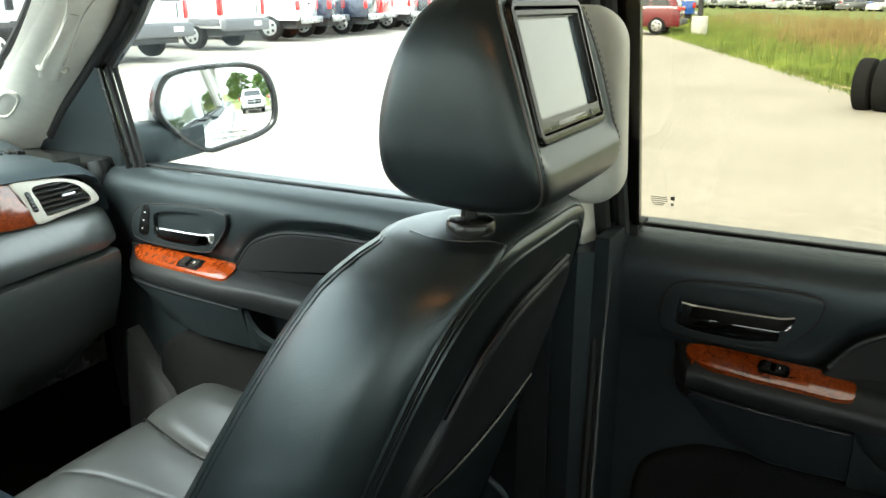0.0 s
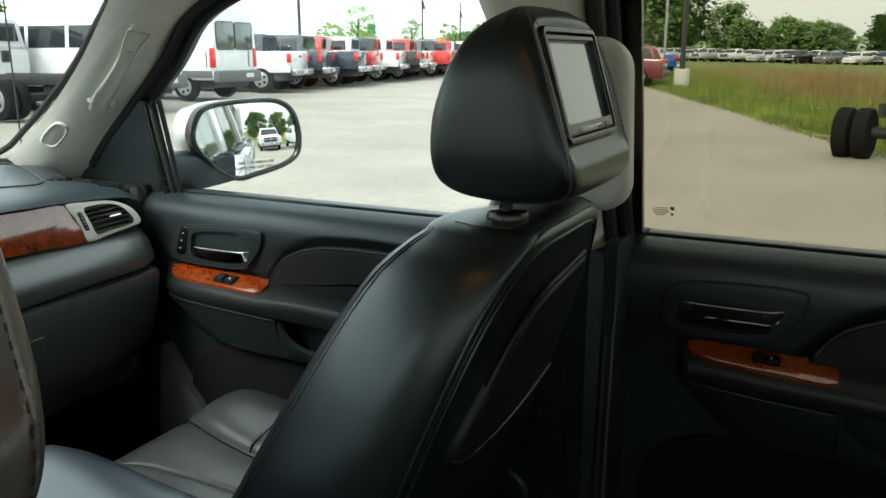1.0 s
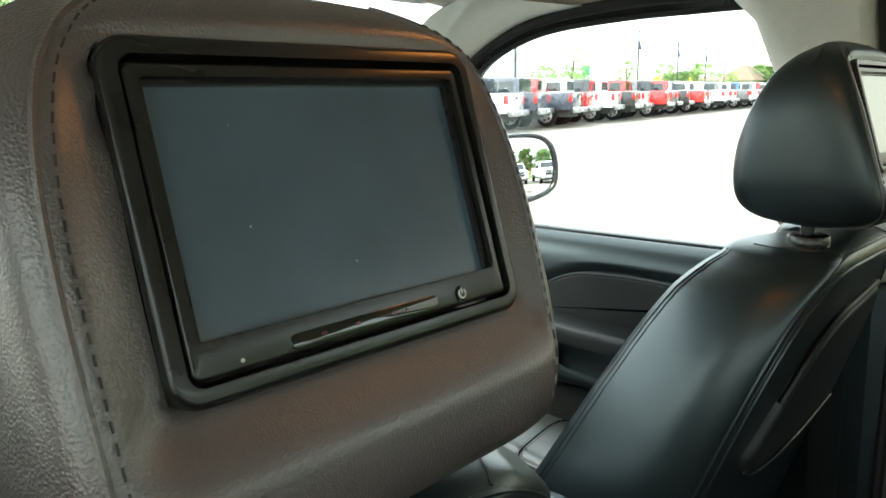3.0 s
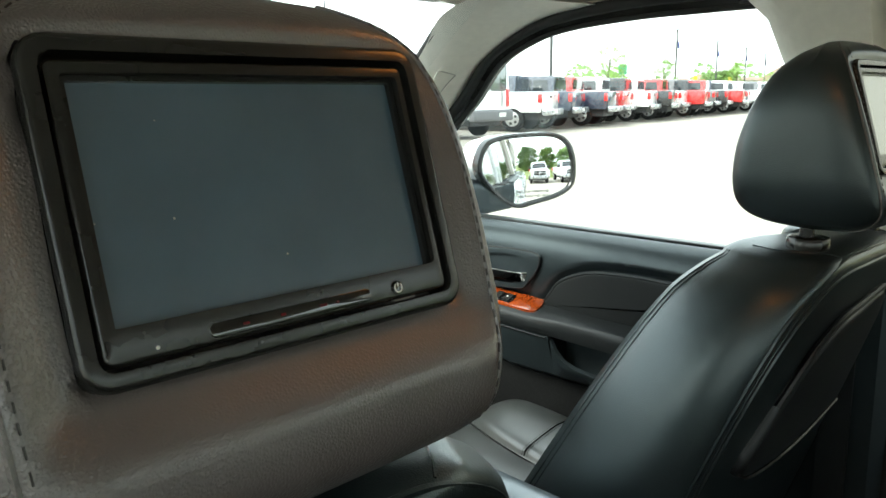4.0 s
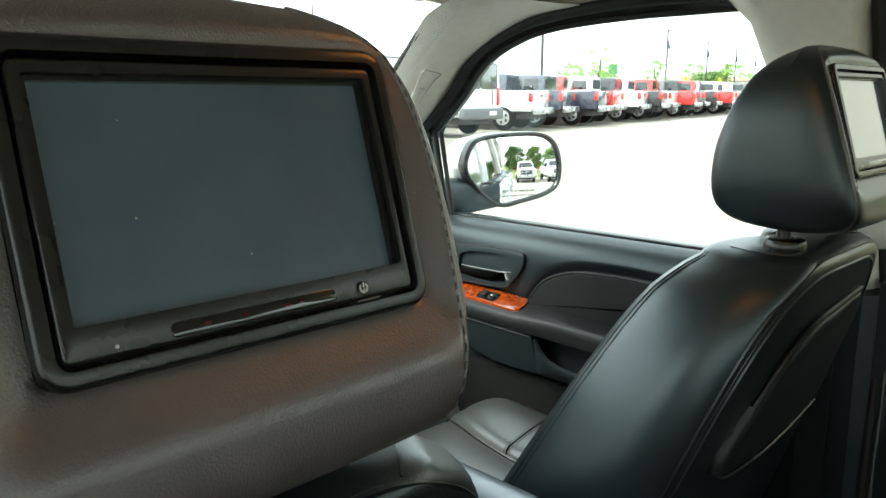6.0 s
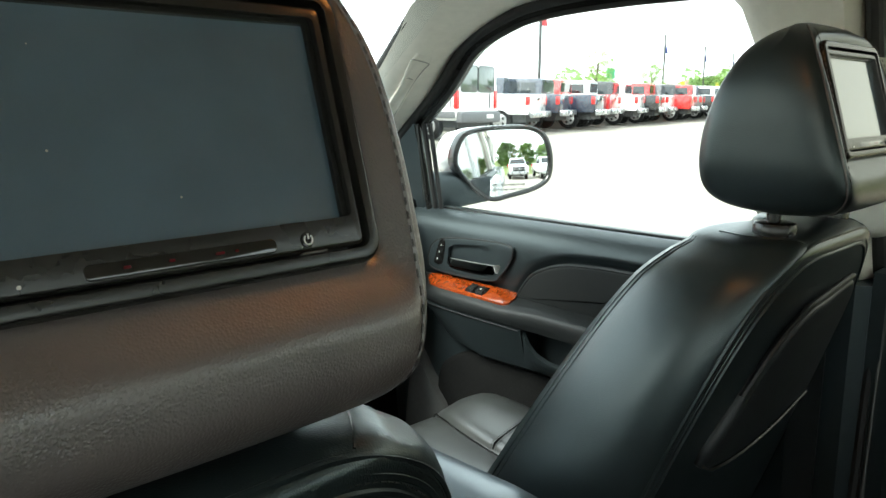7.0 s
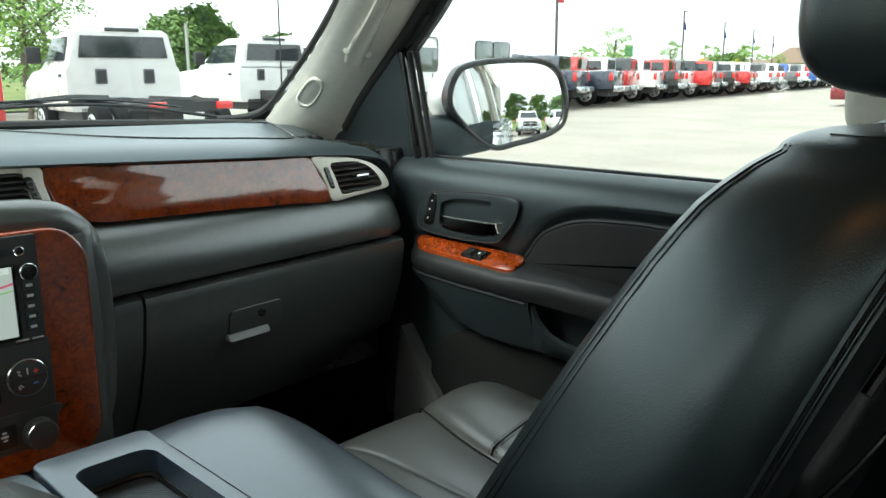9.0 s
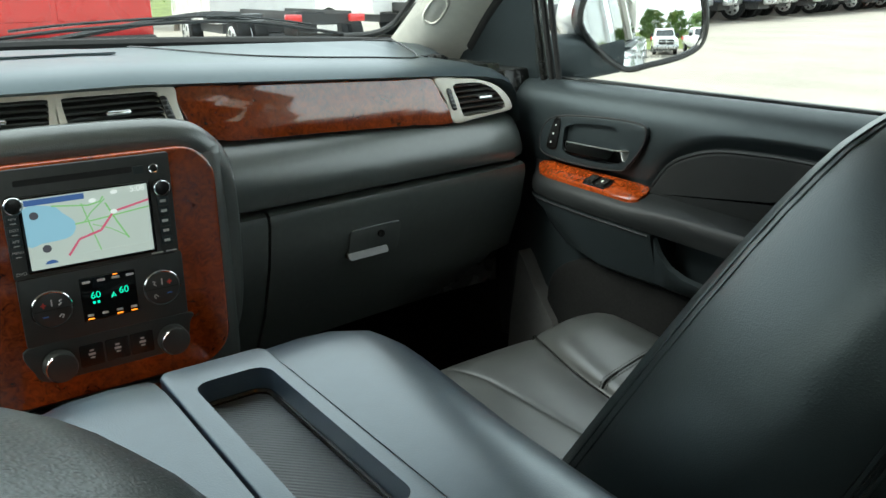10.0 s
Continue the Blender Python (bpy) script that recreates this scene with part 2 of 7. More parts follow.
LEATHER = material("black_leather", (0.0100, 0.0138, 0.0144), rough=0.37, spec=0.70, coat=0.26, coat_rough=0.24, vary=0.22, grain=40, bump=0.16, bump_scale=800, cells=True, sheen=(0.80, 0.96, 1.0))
# cushion copy of the black leather; its paler base paints in the skylight gloss
LEATHER_SKYLIT = material("skylit_seat_leather", (0.050, 0.052, 0.050), rough=0.36, spec=1.0, coat=0.5, coat_rough=0.25, vary=0.16, grain=40, bump=0.08, bump_scale=620, cells=True)
STACK = material("charcoal_panel_plastic", (0.034, 0.036, 0.034), rough=0.38, spec=0.6, vary=0.15, grain=60)
# same black leather, lightened in colour to look lit from behind
LEATHER_REAR_LIT = material("rear_lit_black_leather", (0.092, 0.077, 0.075), rough=0.37, spec=1.0, coat=0.6, coat_rough=0.27, vary=0.14, grain=30, bump=0.30, bump_scale=720, cells=True)
VINYL = material("soft_black_vinyl", (0.013, 0.0145, 0.015), rough=0.44, spec=0.42, vary=0.15, grain=80, bump=0.2, bump_scale=900)
DASH = material("grained_dash_plastic", (0.060, 0.068, 0.064), rough=0.34, spec=1.0, coat=0.5, coat_rough=0.26, vary=0.14, grain=90, bump=0.16, bump_scale=600, cells=True)
DASH_TOP = material("matt_dash_top", (0.034, 0.044, 0.051), rough=0.36, spec=1.0, vary=0.1, grain=90, bump=0.08, bump_scale=800, cells=True, sheen=(0.80, 0.96, 1.0))
TRIM_DARK = material("dark_door_plastic", (0.0155, 0.0200, 0.0220), rough=0.40, spec=0.7, vary=0.15, grain=70, bump=0.12, bump_scale=800, cells=True, sheen=(0.85, 0.97, 1.0))
SATIN_BLACK = material("satin_black_plastic", (0.016, 0.016, 0.0150), rough=0.23, spec=0.5, vary=0.2, grain=40)
GLOSS_BLACK = material("gloss_black_plastic", (0.006, 0.006, 0.006), rough=0.08, vary=0.2, coat=0.5)
RUBBER = material("black_rubber", (0.012, 0.012, 0.012), rough=0.7, vary=0.3, grain=50, bump=0.2, bump_scale=200)
BEIGE = material("beige_pillar_plastic", (0.70, 0.68, 0.615), rough=0.5, vary=0.06, grain=60, bump=0.25, bump_scale=900)
HEADLINER = material("beige_headliner_cloth", (0.62, 0.57, 0.48), rough=0.9, vary=0.07, grain=300, bump=0.4, bump_scale=1500)
CARPET = material("black_carpet", (0.010, 0.010, 0.010), rough=0.95, spec=0.1, vary=0.4, grain=300, bump=0.6, bump_scale=600)
TWEETER = material("grey_beige_grille", (0.42, 0.41, 0.375), rough=0.6, vary=0.08, grain=200, bump=0.2, bump_scale=1500)
KICK = material("grey_kick_plastic", (0.10, 0.10, 0.098), rough=0.55, vary=0.1, grain=80, bump=0.3, bump_scale=700)
SILVER = material("satin_silver_plastic", (0.62, 0.58, 0.50), rough=0.34, metal=0.2, vary=0.05, grain=200)
CHROME = material("chrome", (0.78, 0.78, 0.78), rough=0.07, metal=1.0, vary=0.03)
WOOD = burl("burl_wood_veneer")
# blue-grey base paints in a haze for weak cabin reflections on the dark glass
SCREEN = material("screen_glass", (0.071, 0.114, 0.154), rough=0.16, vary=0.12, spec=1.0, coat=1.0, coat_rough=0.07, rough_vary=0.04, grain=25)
sn, sl = SCREEN.node_tree.nodes, SCREEN.node_tree.links
dust, rare, small, both, speck = sn.new("ShaderNodeTexVoronoi"), sn.new("ShaderNodeMath"), sn.new("ShaderNodeMath"), sn.new("ShaderNodeMath"), sn.new("ShaderNodeMix")
dust.inputs["Scale"].default_value = 170
rare.operation, small.operation, both.operation, speck.data_type = "GREATER_THAN", "LESS_THAN", "MULTIPLY", "RGBA"
rare.inputs[1].default_value, small.inputs[1].default_value = 0.86, 0.085
speck.inputs["B"].default_value = (0.30, 0.31, 0.30, 1)
sl.new(sn["Texture Coordinate"].outputs["Object"], dust.inputs["Vector"]), sl.new(dust.outputs["Color"], rare.inputs[0]), sl.new(dust.outputs["Distance"], small.inputs[0])
sl.new(rare.outputs[0], both.inputs[0]), sl.new(small.outputs[0], both.inputs[1]), sl.new(both.outputs[0], speck.inputs["Factor"])
sl.new(sn["Principled BSDF"].inputs["Base Color"].links[0].from_socket, speck.inputs["A"]), sl.new(speck.outputs["Result"], sn["Principled BSDF"].inputs["Base Color"])
THREAD = material("dark_thread", (0.020, 0.019, 0.017), rough=0.6, vary=0.2)
THREAD_GREY = material("grey_thread", (0.035, 0.031, 0.029), rough=0.6, vary=0.2)
MARK = material("white_marking", (0.62, 0.62, 0.6), rough=0.6, vary=0.08)
MARK_RED = material("red_marking", (0.7, 0.06, 0.04), rough=0.5, vary=0.1)
MARK_BLUE = material("blue_marking", (0.08, 0.2, 0.6), rough=0.5, vary=0.1)
CONSOLE = material("satin_console_vinyl", (0.026, 0.040, 0.060), rough=0.34, spec=1.0, coat=0.6, coat_rough=0.26, vary=0.15, grain=60, bump=0.08, bump_scale=700, cells=True, sheen=(0.72, 0.90, 1.0))
GLASS = glass("clear_glass", (0.975, 0.985, 0.98))
INSERT = material("padded_door_leather", (0.009, 0.010, 0.010), rough=0.6, spec=0.3, vary=0.2, grain=60, bump=0.2, bump_scale=700, cells=True)
MARK_GREY = material("grey_marking", (0.12, 0.12, 0.11), rough=0.6, vary=0.1)
GLASS_LIGHT = glass("light_tinted_glass", (0.94, 0.945, 0.94))
GLASS_TINT = glass("tinted_glass", (0.685, 0.652, 0.590))
GLASS_MID = glass("half_tinted_glass", (0.83, 0.825, 0.81))
# van glass with its pale grey-green reflection put into the base colour
GLASS_VAN = material("van_glass_painted_reflection", (0.075, 0.095, 0.085), rough=0.08, vary=0.35, big=2.0, coat=1.0)
GLASS_CAR = material("dark_car_glass", (0.02, 0.025, 0.028), rough=0.05, vary=0.2, coat=0.6)
MIRROR = material("mirror_glass", (0.9, 0.92, 0.92), rough=0.0, metal=1.0, vary=0.0, rough_vary=0.0)
PAINT_WHITE = material("white_car_paint", (0.72, 0.73, 0.73), rough=0.25, coat=1.0, vary=0.02)
SLOT_RED = material("dim_red_plastic", (0.10, 0.006, 0.010), rough=0.2, vary=0.3)
# ---- front seats ----
SEAT_X = 0.42


def seat_yr(z):
    return 0.357 + (1.40 - z) * 0.36


def seat_yf(z):
    return float(np.interp(z, [0.80, 0.994, 1.133, 1.25, 1.32, 1.359, 1.39, 1.41], [0.868, 0.748, 0.670, 0.606, 0.567, 0.543, 0.512, 0.485]))


def seat_half(z):
    return float(np.interp(z, [0.80, 1.00, 1.145, 1.25, 1.30, 1.343, 1.37, 1.387, 1.395, 1.41], [0.285, 0.272, 0.254, 0.230, 0.213, 0.192, 0.172, 0.152, 0.134, 0.10]))


def seat_ring(z, shrink=0.0, n=56):
    h, yr, yf = seat_half(z), seat_yr(z), seat_yf(z)
    d = yf - yr
    left = [(-h * 0.45, yr - 0.004), (-h + 0.030, yr - 0.001), (-h + 0.008, yr + 0.007), (-h - 0.004, yr + 0.026), (-h - 0.013, yr + 0.32 * d), (-h - 0.008, yr + 0.56 * d),
            (-h + 0.010, yr + 0.80 * d), (-h + 0.042, yf - 0.004), (-h + 0.088, yf - 0.03), (-h * 0.35, yf - 0.055)]
    pts = [(0.0, yr - 0.004)] + left + [(0.0, yf - 0.058)] + [(-x, y) for x, y in reversed(left)]
    line = smooth_line(pts, n, closed=True)
    ring = offset_ring(line, shrink) if shrink else np.array(line)
    return [(SEAT_X + x, y, z) for x, y in ring]


def build_seat():
    s = thing("front_seat", (SEAT_X, 0.80, 0.62), "black leather front seat with headrest monitor, beside the centre console", "car seat", "front seats")
    # backrest
    zs = [0.80, 0.86, 0.92, 1.0, 1.06, 1.12, 1.18, 1.23, 1.28, 1.31, 1.335, 1.355, 1.37, 1.385, 1.395]
    rings = [seat_ring(z) for z in zs]
    top = seat_ring(1.395)
    cx, cy = SEAT_X, sum(p[1] for p in top) / len(top)
    for k, dz in ((0.97, 0.0048), (0.92, 0.009), (0.82, 0.0135), (0.65, 0.017), (0.4, 0.019), (0.12, 0.0195)):
        rings.append([(cx + (x - cx) * k, cy + (y - cy) * k, z + dz) for x, y, z in top])
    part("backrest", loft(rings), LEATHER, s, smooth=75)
    # rear edge: two seams side by side, each with its stitches
    def at_ring(a, i):
        p, q = Vector(rings[a][int(i)]), Vector(rings[a][int(i) + 1])
        return p.lerp(q, i - int(i))

    def welt(steps):
        half = [at_ring(a, i) for a, i in steps]
        other = [Vector((2 * SEAT_X - p.x, p.y, p.z)) for p in reversed(half)]
        pts = np.array(smooth_line(half + other[1:], 170))
        for _ in range(24):
            pts[1:-1] = 0.5 * pts[1:-1] + 0.25 * (pts[:-2] + pts[2:])
        return [Vector(p) for p in pts]

    line = welt([(a, 7.3) for a in range(1, 11)] + [(12, 7.0), (14, 6.0), (16, 4.2), (16, 2.2), (16, 0.0)])
    inner = welt([(a, 5.4) for a in range(1, 9)] + [(10, 5.2), (12, 4.4), (13, 3.0), (13, 1.6), (13, 0.0)])
    part("seam", tube(line, 0.0026, 6), LEATHER, s)
    part("seam", tube(inner, 0.0028, 6), LEATHER, s)
    part("seam", tube([a.lerp(b, 0.5) for a, b in zip(line, inner)], 0.0030, 6), LEATHER, s)
    for k in (0.24, 0.77):
        thread = [a.lerp(b, k) + Vector((-0.0012 * math.copysign(1, SEAT_X - a.x) * (1 if abs(a.x - SEAT_X) > 0.1 else 0), -0.0016, 0.0012 if a.z > 1.38 else 0)) for a, b in zip(line, inner)]
        part("stitching", dashes(thread, 0.0065, 0.0042, 0.0005), THREAD, s, "dark double stitching")
    # front edge seam on both sides, and the short seams over the top
    for side in (-1, 1):
        for i, f in ((18, 0.55), (19, 0.0)):
            fr = [Vector(r[i * -side]).lerp(Vector(r[(i + 1) * -side]), f) for r in rings[2:-5]]
            part("seam", tube(smooth_line(fr, 60), 0.0009, 5), LEATHER, s)
        tp = [rings[a][-side * i] for a, i in [(16, 5), (17, 8), (17, 11), (17, 14), (17, 17)]]
        part("seam", tube(smooth_line(tp, 40), 0.0011, 5), LEATHER, s)
    # map pocket on the back
    up = Vector((0, -0.339, 0.941))
    out = Vector((0, -0.941, -0.339))
    o = Vector((0, 0.447, 1.15))

    def on_back(u, v, w):
        return Vector((u, 0, 0)) + o + up * ((v - 1.15) / 0.941) + out * w

    ring = smooth_line([(0.268, 1.138), (0.30, 1.215), (0.335, 1.278), (0.386, 1.315), (0.45, 1.327), (0.516, 1.338), (0.548, 1.31), (0.566, 1.23), (0.570, 1.152), (0.48, 1.135), (0.37, 1.122)], 60, closed=True)
    part("map_pocket", puff(ring, on_back, -0.01, 0.016, 0.010, 3), VINYL, s, "smooth black pocket panel")
    lip = [(0.262, 1.146), (0.30, 1.128), (0.36, 1.118), (0.43, 1.118), (0.50, 1.130), (0.572, 1.156)]
    part("pocket_lip", tube([on_back(u, v, 0.016) for u, v in smooth_line(lip, 40)], 0.0022, 6), SATIN_BLACK, s, "thin curved pocket edge")
    bar = [(0.30, 1.225), (0.335, 1.283), (0.386, 1.318), (0.45, 1.330), (0.516, 1.341)]
    part("pocket_hem", tube([on_back(u, v, 0.010) for u, v in smooth_line(bar, 40)], 0.0055, 8, flat=0.8), VINYL, s)
    # cushion: flat centre panel, raised outer bolster that falls away at the front
    def cushion(y):
        c = float(np.interp(y, [0.56, 0.90, 1.06, 1.09, 1.112, 1.124, 1.128, 1.12], [0.918, 0.931, 0.944, 0.941, 0.931, 0.912, 0.88, 0.84])) if y < 1.1285 else 0.80
        return c, float(np.interp(y, [0.56, 0.8, 1.0, 1.04, 1.08, 1.112, 1.128], [0.026, 0.029, 0.029, 0.027, 0.020, 0.010, 0.0])), float(np.interp(y, [0.85, 0.92, 1.03, 1.12], [0.045, 0.048, 0.064, 0.095]))

    rings = []
    for y in (0.56, 0.62, 0.70, 0.80, 0.88, 0.95, 1.0, 1.03, 1.055, 1.075, 1.09, 1.102, 1.112, 1.119, 1.124, 1.127, 1.1279, 1.129):
        c, b, u = cushion(y)
        side = [(u - 0.012, c), (u, c - 0.003), (u + 0.016, c + 0.45 * b), (0.135, c + 0.93 * b), (0.165, c + b), (0.198, c + 0.86 * b), (0.224, c + 0.40 * b), (0.238, c - 0.03), (0.240, c - 0.075), (0.20, 0.79)]
        flat = [(p, min(q, c - 0.001 - 0.05 * max(0.0, p - 0.09))) for p, q in side]
        prof = [(0.0, c + 0.001)] + side + [(0.0, 0.79)] + [(-p, q) for p, q in reversed(flat)]
        rings.append([(SEAT_X + p, y if q > 0.80 else y - 0.01, max(q, 0.785)) for p, q in smooth_line(prof, 96, closed=True)])
    part("cushion", loft(rings), LEATHER_SKYLIT, s, "black leather seat cushion with skylight sheen painted into its colour", smooth=70)
    for side in (1,):
        sm = [(SEAT_X + side * cushion(y)[2], y, cushion(y)[0] - 0.0022) for y in (0.62, 0.75, 0.85, 0.92, 1.0, 1.05, 1.09, 1.112, 1.124)]
        part("cushion_seam", tube(smooth_line(sm, 40), 0.0017, 5), SATIN_BLACK, s)
        c, b, u = cushion(0.925)
        sm = [(SEAT_X + side * p, 0.925, q + 0.0008) for p, q in ((u + 0.004, c), (u + 0.016, c + 0.45 * b), (0.135, c + 0.93 * b), (0.165, c + b), (0.198, c + 0.86 * b), (0.224, c + 0.40 * b), (0.238, c - 0.03))]
        part("cushion_seam", tube(smooth_line(sm, 30), 0.0018, 5), SATIN_BLACK, s)
        for o in (-0.006, 0.006):
            part("stitching", dashes([(x, y + o, z) for x, y, z in smooth_line(sm, 30)], 0.006, 0.004, 0.0006), THREAD, s)
    part("seat_base", box(SEAT_X - 0.22, SEAT_X + 0.22, 0.55, 1.08, 0.62, 0.80, 0.02), TRIM_DARK, s)
    part("recliner_cover", puff(rounded(0.50, 0.72, 0.74, 0.90, 0.05), lambda u, v, w: (w, u, v), SEAT_X - 0.29, SEAT_X - 0.26, 0.01, 3), TRIM_DARK, s)
    part("recliner_cover", puff(rounded(0.50, 0.72, 0.74, 0.90, 0.05), lambda u, v, w: (w, u, v), SEAT_X + 0.26, SEAT_X + 0.29, 0.01, 3), TRIM_DARK, s)
    # headrest
    # stations from below to the top: height, half width, rear, front
    stations = [(1.432, 0.080, 0.370, 0.412), (1.4355, 0.102, 0.342, 0.446), (1.444, 0.116, 0.325, 0.468), (1.460, 0.1245, 0.3155, 0.483), (1.485, 0.1300, 0.3175, 0.4875), (1.52, 0.1318, 0.3275, 0.485),
                (1.55, 0.1320, 0.3370, 0.477), (1.58, 0.1300, 0.347, 0.465), (1.605, 0.1240, 0.3565, 0.451), (1.622, 0.1140, 0.3655, 0.437), (1.633, 0.100, 0.3745, 0.425), (1.640, 0.0760, 0.386, 0.413), (1.6432, 0.040, 0.396, 0.403)]
    step = lambda v, a, b: (lambda k: k * k * (3 - 2 * k))(min(1.0, max(0.0, (v - a) / (b - a))))
    rings, corner = [], []
    for z, w, yr, yf in smooth_line(stations, 130):
        half = [(0.5 * w, yr), (0.78 * w, yr + 0.0006), (w - 0.016, yr + 0.0045), (w - 0.0045, yr + 0.018), (w, yr + 0.42 * (yf - yr)), (w - 0.001, yf - 0.036), (w - 0.008, yf - 0.013), (w - 0.028, yf - 0.001), (0.4 * w, yf)]
        oval = [(w * math.sin(math.pi * k / 10), (yr + yf) / 2 - (yf - yr) / 2 * math.cos(math.pi * k / 10)) for k in range(1, 10)]
        mix = step(w, 0.070, 0.124)
        half = [(a[0] * (1 - mix) + b[0] * mix, a[1] * (1 - mix) + b[1] * mix) for a, b in zip(oval, half)]
        flow = smooth_line([(0.0, yr - 0.0005)] + half + [(0.0, yf + 0.001)] + [(-x, y) for x, y in reversed(half)], 140, closed=True)
        ring = []
        for x, y in flow:
            flat = 0.353 + (z - 1.5585) * 0.2995 - 0.0012
            m = step(-abs(x - 0.0055), -0.124, -0.097) * step(z, 1.476, 1.4975) * step(-z, -1.634, -1.620)
            if y < (yr + yf) / 2:
                y += m * max(0.0, flat - y)
                y += 0.014 * step(-abs(x - 0.0055), -0.0945, -0.0900) * step(z, 1.4985, 1.5025) * step(-z, -1.6185, -1.6145)
            ring.append((SEAT_X - 0.0055 + x, y, z))
        rings.append(ring)
        corner.append((ring[22], ring[-22]))
    head = part("headrest", loft(rings), LEATHER_REAR_LIT, s, "black leather headrest with rear daylight painted into its colour", smooth=60)
    for k in (0, 1):
        seam = [c[k] for c in corner[6:-9]]
        part("seam", tube(seam, 0.0015, 5), LEATHER_REAR_LIT, head)
        thread = [Vector(p).lerp(Vector((SEAT_X, 0.37, p[2])), 0.035) + Vector((0, -0.0048, 0)) for p in seam[4:-10]]
        part("stitching", dashes(thread, 0.0068, 0.0036, 0.0005), THREAD_GREY, head, "grey stitching")
    for side in (-1, 1):
        part("post_collar", cyl((SEAT_X + side * 0.088, 0.402, 1.414), (0, 0, 1), 0.024, 0.020, 24, 0.005), SATIN_BLACK, s, "round black headrest guide")
        part("headrest_post", cyl((SEAT_X + side * 0.088, 0.404, 1.43), (0, 0, 1), 0.008, 0.06, 16), SATIN_BLACK, s)
    # monitor in the headrest
    mo, mu, mn = Vector((SEAT_X, 0.3530, 1.5585)), Vector((0, 0.287, 0.958)), Vector((0, -0.958, 0.287))

    def face(u, v, w):
        return mo + Vector((-0.0955 + (u + 0.0955) * 0.978, 0, 0)) + mu * v + mn * w

    part("monitor_bezel", plate(rounded(-0.0955, 0.0955, -0.0645, 0.0645, 0.012), face, -0.02, 0.0060, 0.0028, rounded(-0.0885, 0.0885, -0.0575, 0.0575, 0.006)), SATIN_BLACK, head, "black plastic outer bezel")
    part("monitor_frame", plate(rounded(-0.0865, 0.0865, -0.0560, 0.0555, 0.004), face, -0.015, 0.0046, 0.0022, rounded(-0.0815, 0.0815, -0.0425, 0.0500, 0.003)), SATIN_BLACK, head, "black plastic screen frame")
    part("inner_frame", plate(rounded(-0.0812, 0.0812, -0.0458, 0.0505, 0.003), face, -0.012, 0.0012, 0.0008, rounded(-0.0785, 0.0785, -0.0432, 0.0478, 0.001)), SATIN_BLACK, head)
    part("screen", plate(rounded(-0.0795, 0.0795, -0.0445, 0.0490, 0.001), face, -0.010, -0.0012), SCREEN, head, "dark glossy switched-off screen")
    part("disc_slot", plate(rounded(-0.0445, 0.0375, -0.0538, -0.0478, 0.0028), face, 0.002, 0.0050, 0.0006), GLOSS_BLACK, head, "narrow gloss black slot")
    key = part("power_button", cyl(face(0.0535, -0.0505, 0.0048), mn, 0.0034, 0.0012, 24, 0.0003), GLOSS_BLACK, head, "small round black power button with white mark")
    ring = [face(0.0535 + 0.0021 * math.sin(t), -0.0505 + 0.0021 * math.cos(t), 0.0056) for t in (radians(38 + 284 * k / 20) for k in range(21))]
    part("power_mark", join(tube(ring, 0.00042, 5), tube([face(0.0535, -0.0503, 0.0056), face(0.0535, -0.0479, 0.0056)], 0.00042, 5)), MARK, key)
    for u0, u1 in ((-0.030, -0.027), (-0.012, -0.0095), (0.008, 0.012), (0.017, 0.0185)):
        part("slot_light", plate(rounded(u0, u1, -0.0512, -0.0500, 0.0004), face, 0.004, 0.0053), SLOT_RED, head, "faint red reflector behind the slot")
    part("sensor_dot", cyl(face(-0.066, -0.052, 0.0043), mn, 0.0008, 0.001, 10), MARK, head)
    part("tray_latch", plate(rounded(0.050, 0.063, -0.0566, -0.0557, 0.0004), face, 0.002, 0.0050), KICK, head)
    return s


passenger_seat = build_seat()
driver_seat = copy_thing(passenger_seat, pose(SEAT_X - 0.838, 0.80, 0.6065))
# its headrest is pushed further down, and its backrest sits a little further out
for piece in driver_seat.children:
    kind = piece.name.split(".")[0]
    if kind != "headrest":
        piece.location += Vector((-0.014, -0.021, -0.001))
    if kind in ("backrest", "seam", "stitching", "map_pocket", "pocket_lip", "pocket_hem"):
        piece.scale.y = 0.922
        piece.location.y -= 0.0346
    if kind in ("post_collar", "headrest_post"):
        piece.location += Vector((-0.018, 0.010, -0.004))

def hang_lower(ob, drop, z0, z1):
    """Draws the part of a mesh below z1 down by drop, in full below z0."""
    ob.data = ob.data.copy()
    for v in ob.data.vertices:
        k = min(1.0, max(0.0, (z1 - v.co.z - 0.62) / (z1 - z0)))
        v.co.z -= drop * k * k * (3 - 2 * k)


for piece in driver_seat.children:
    if piece.name.split(".")[0] == "headrest":
        for ob in (piece, *[c for c in piece.children if c.name.split(".")[0] in ("seam", "stitching")]):
            hang_lower(ob, 0.011, 1.455, 1.50)

# the passenger side's headrest gets the plain leather, without the painted-in rear daylight
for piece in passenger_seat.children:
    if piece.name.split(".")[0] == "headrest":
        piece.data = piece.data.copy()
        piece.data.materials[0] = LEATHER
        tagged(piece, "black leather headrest")

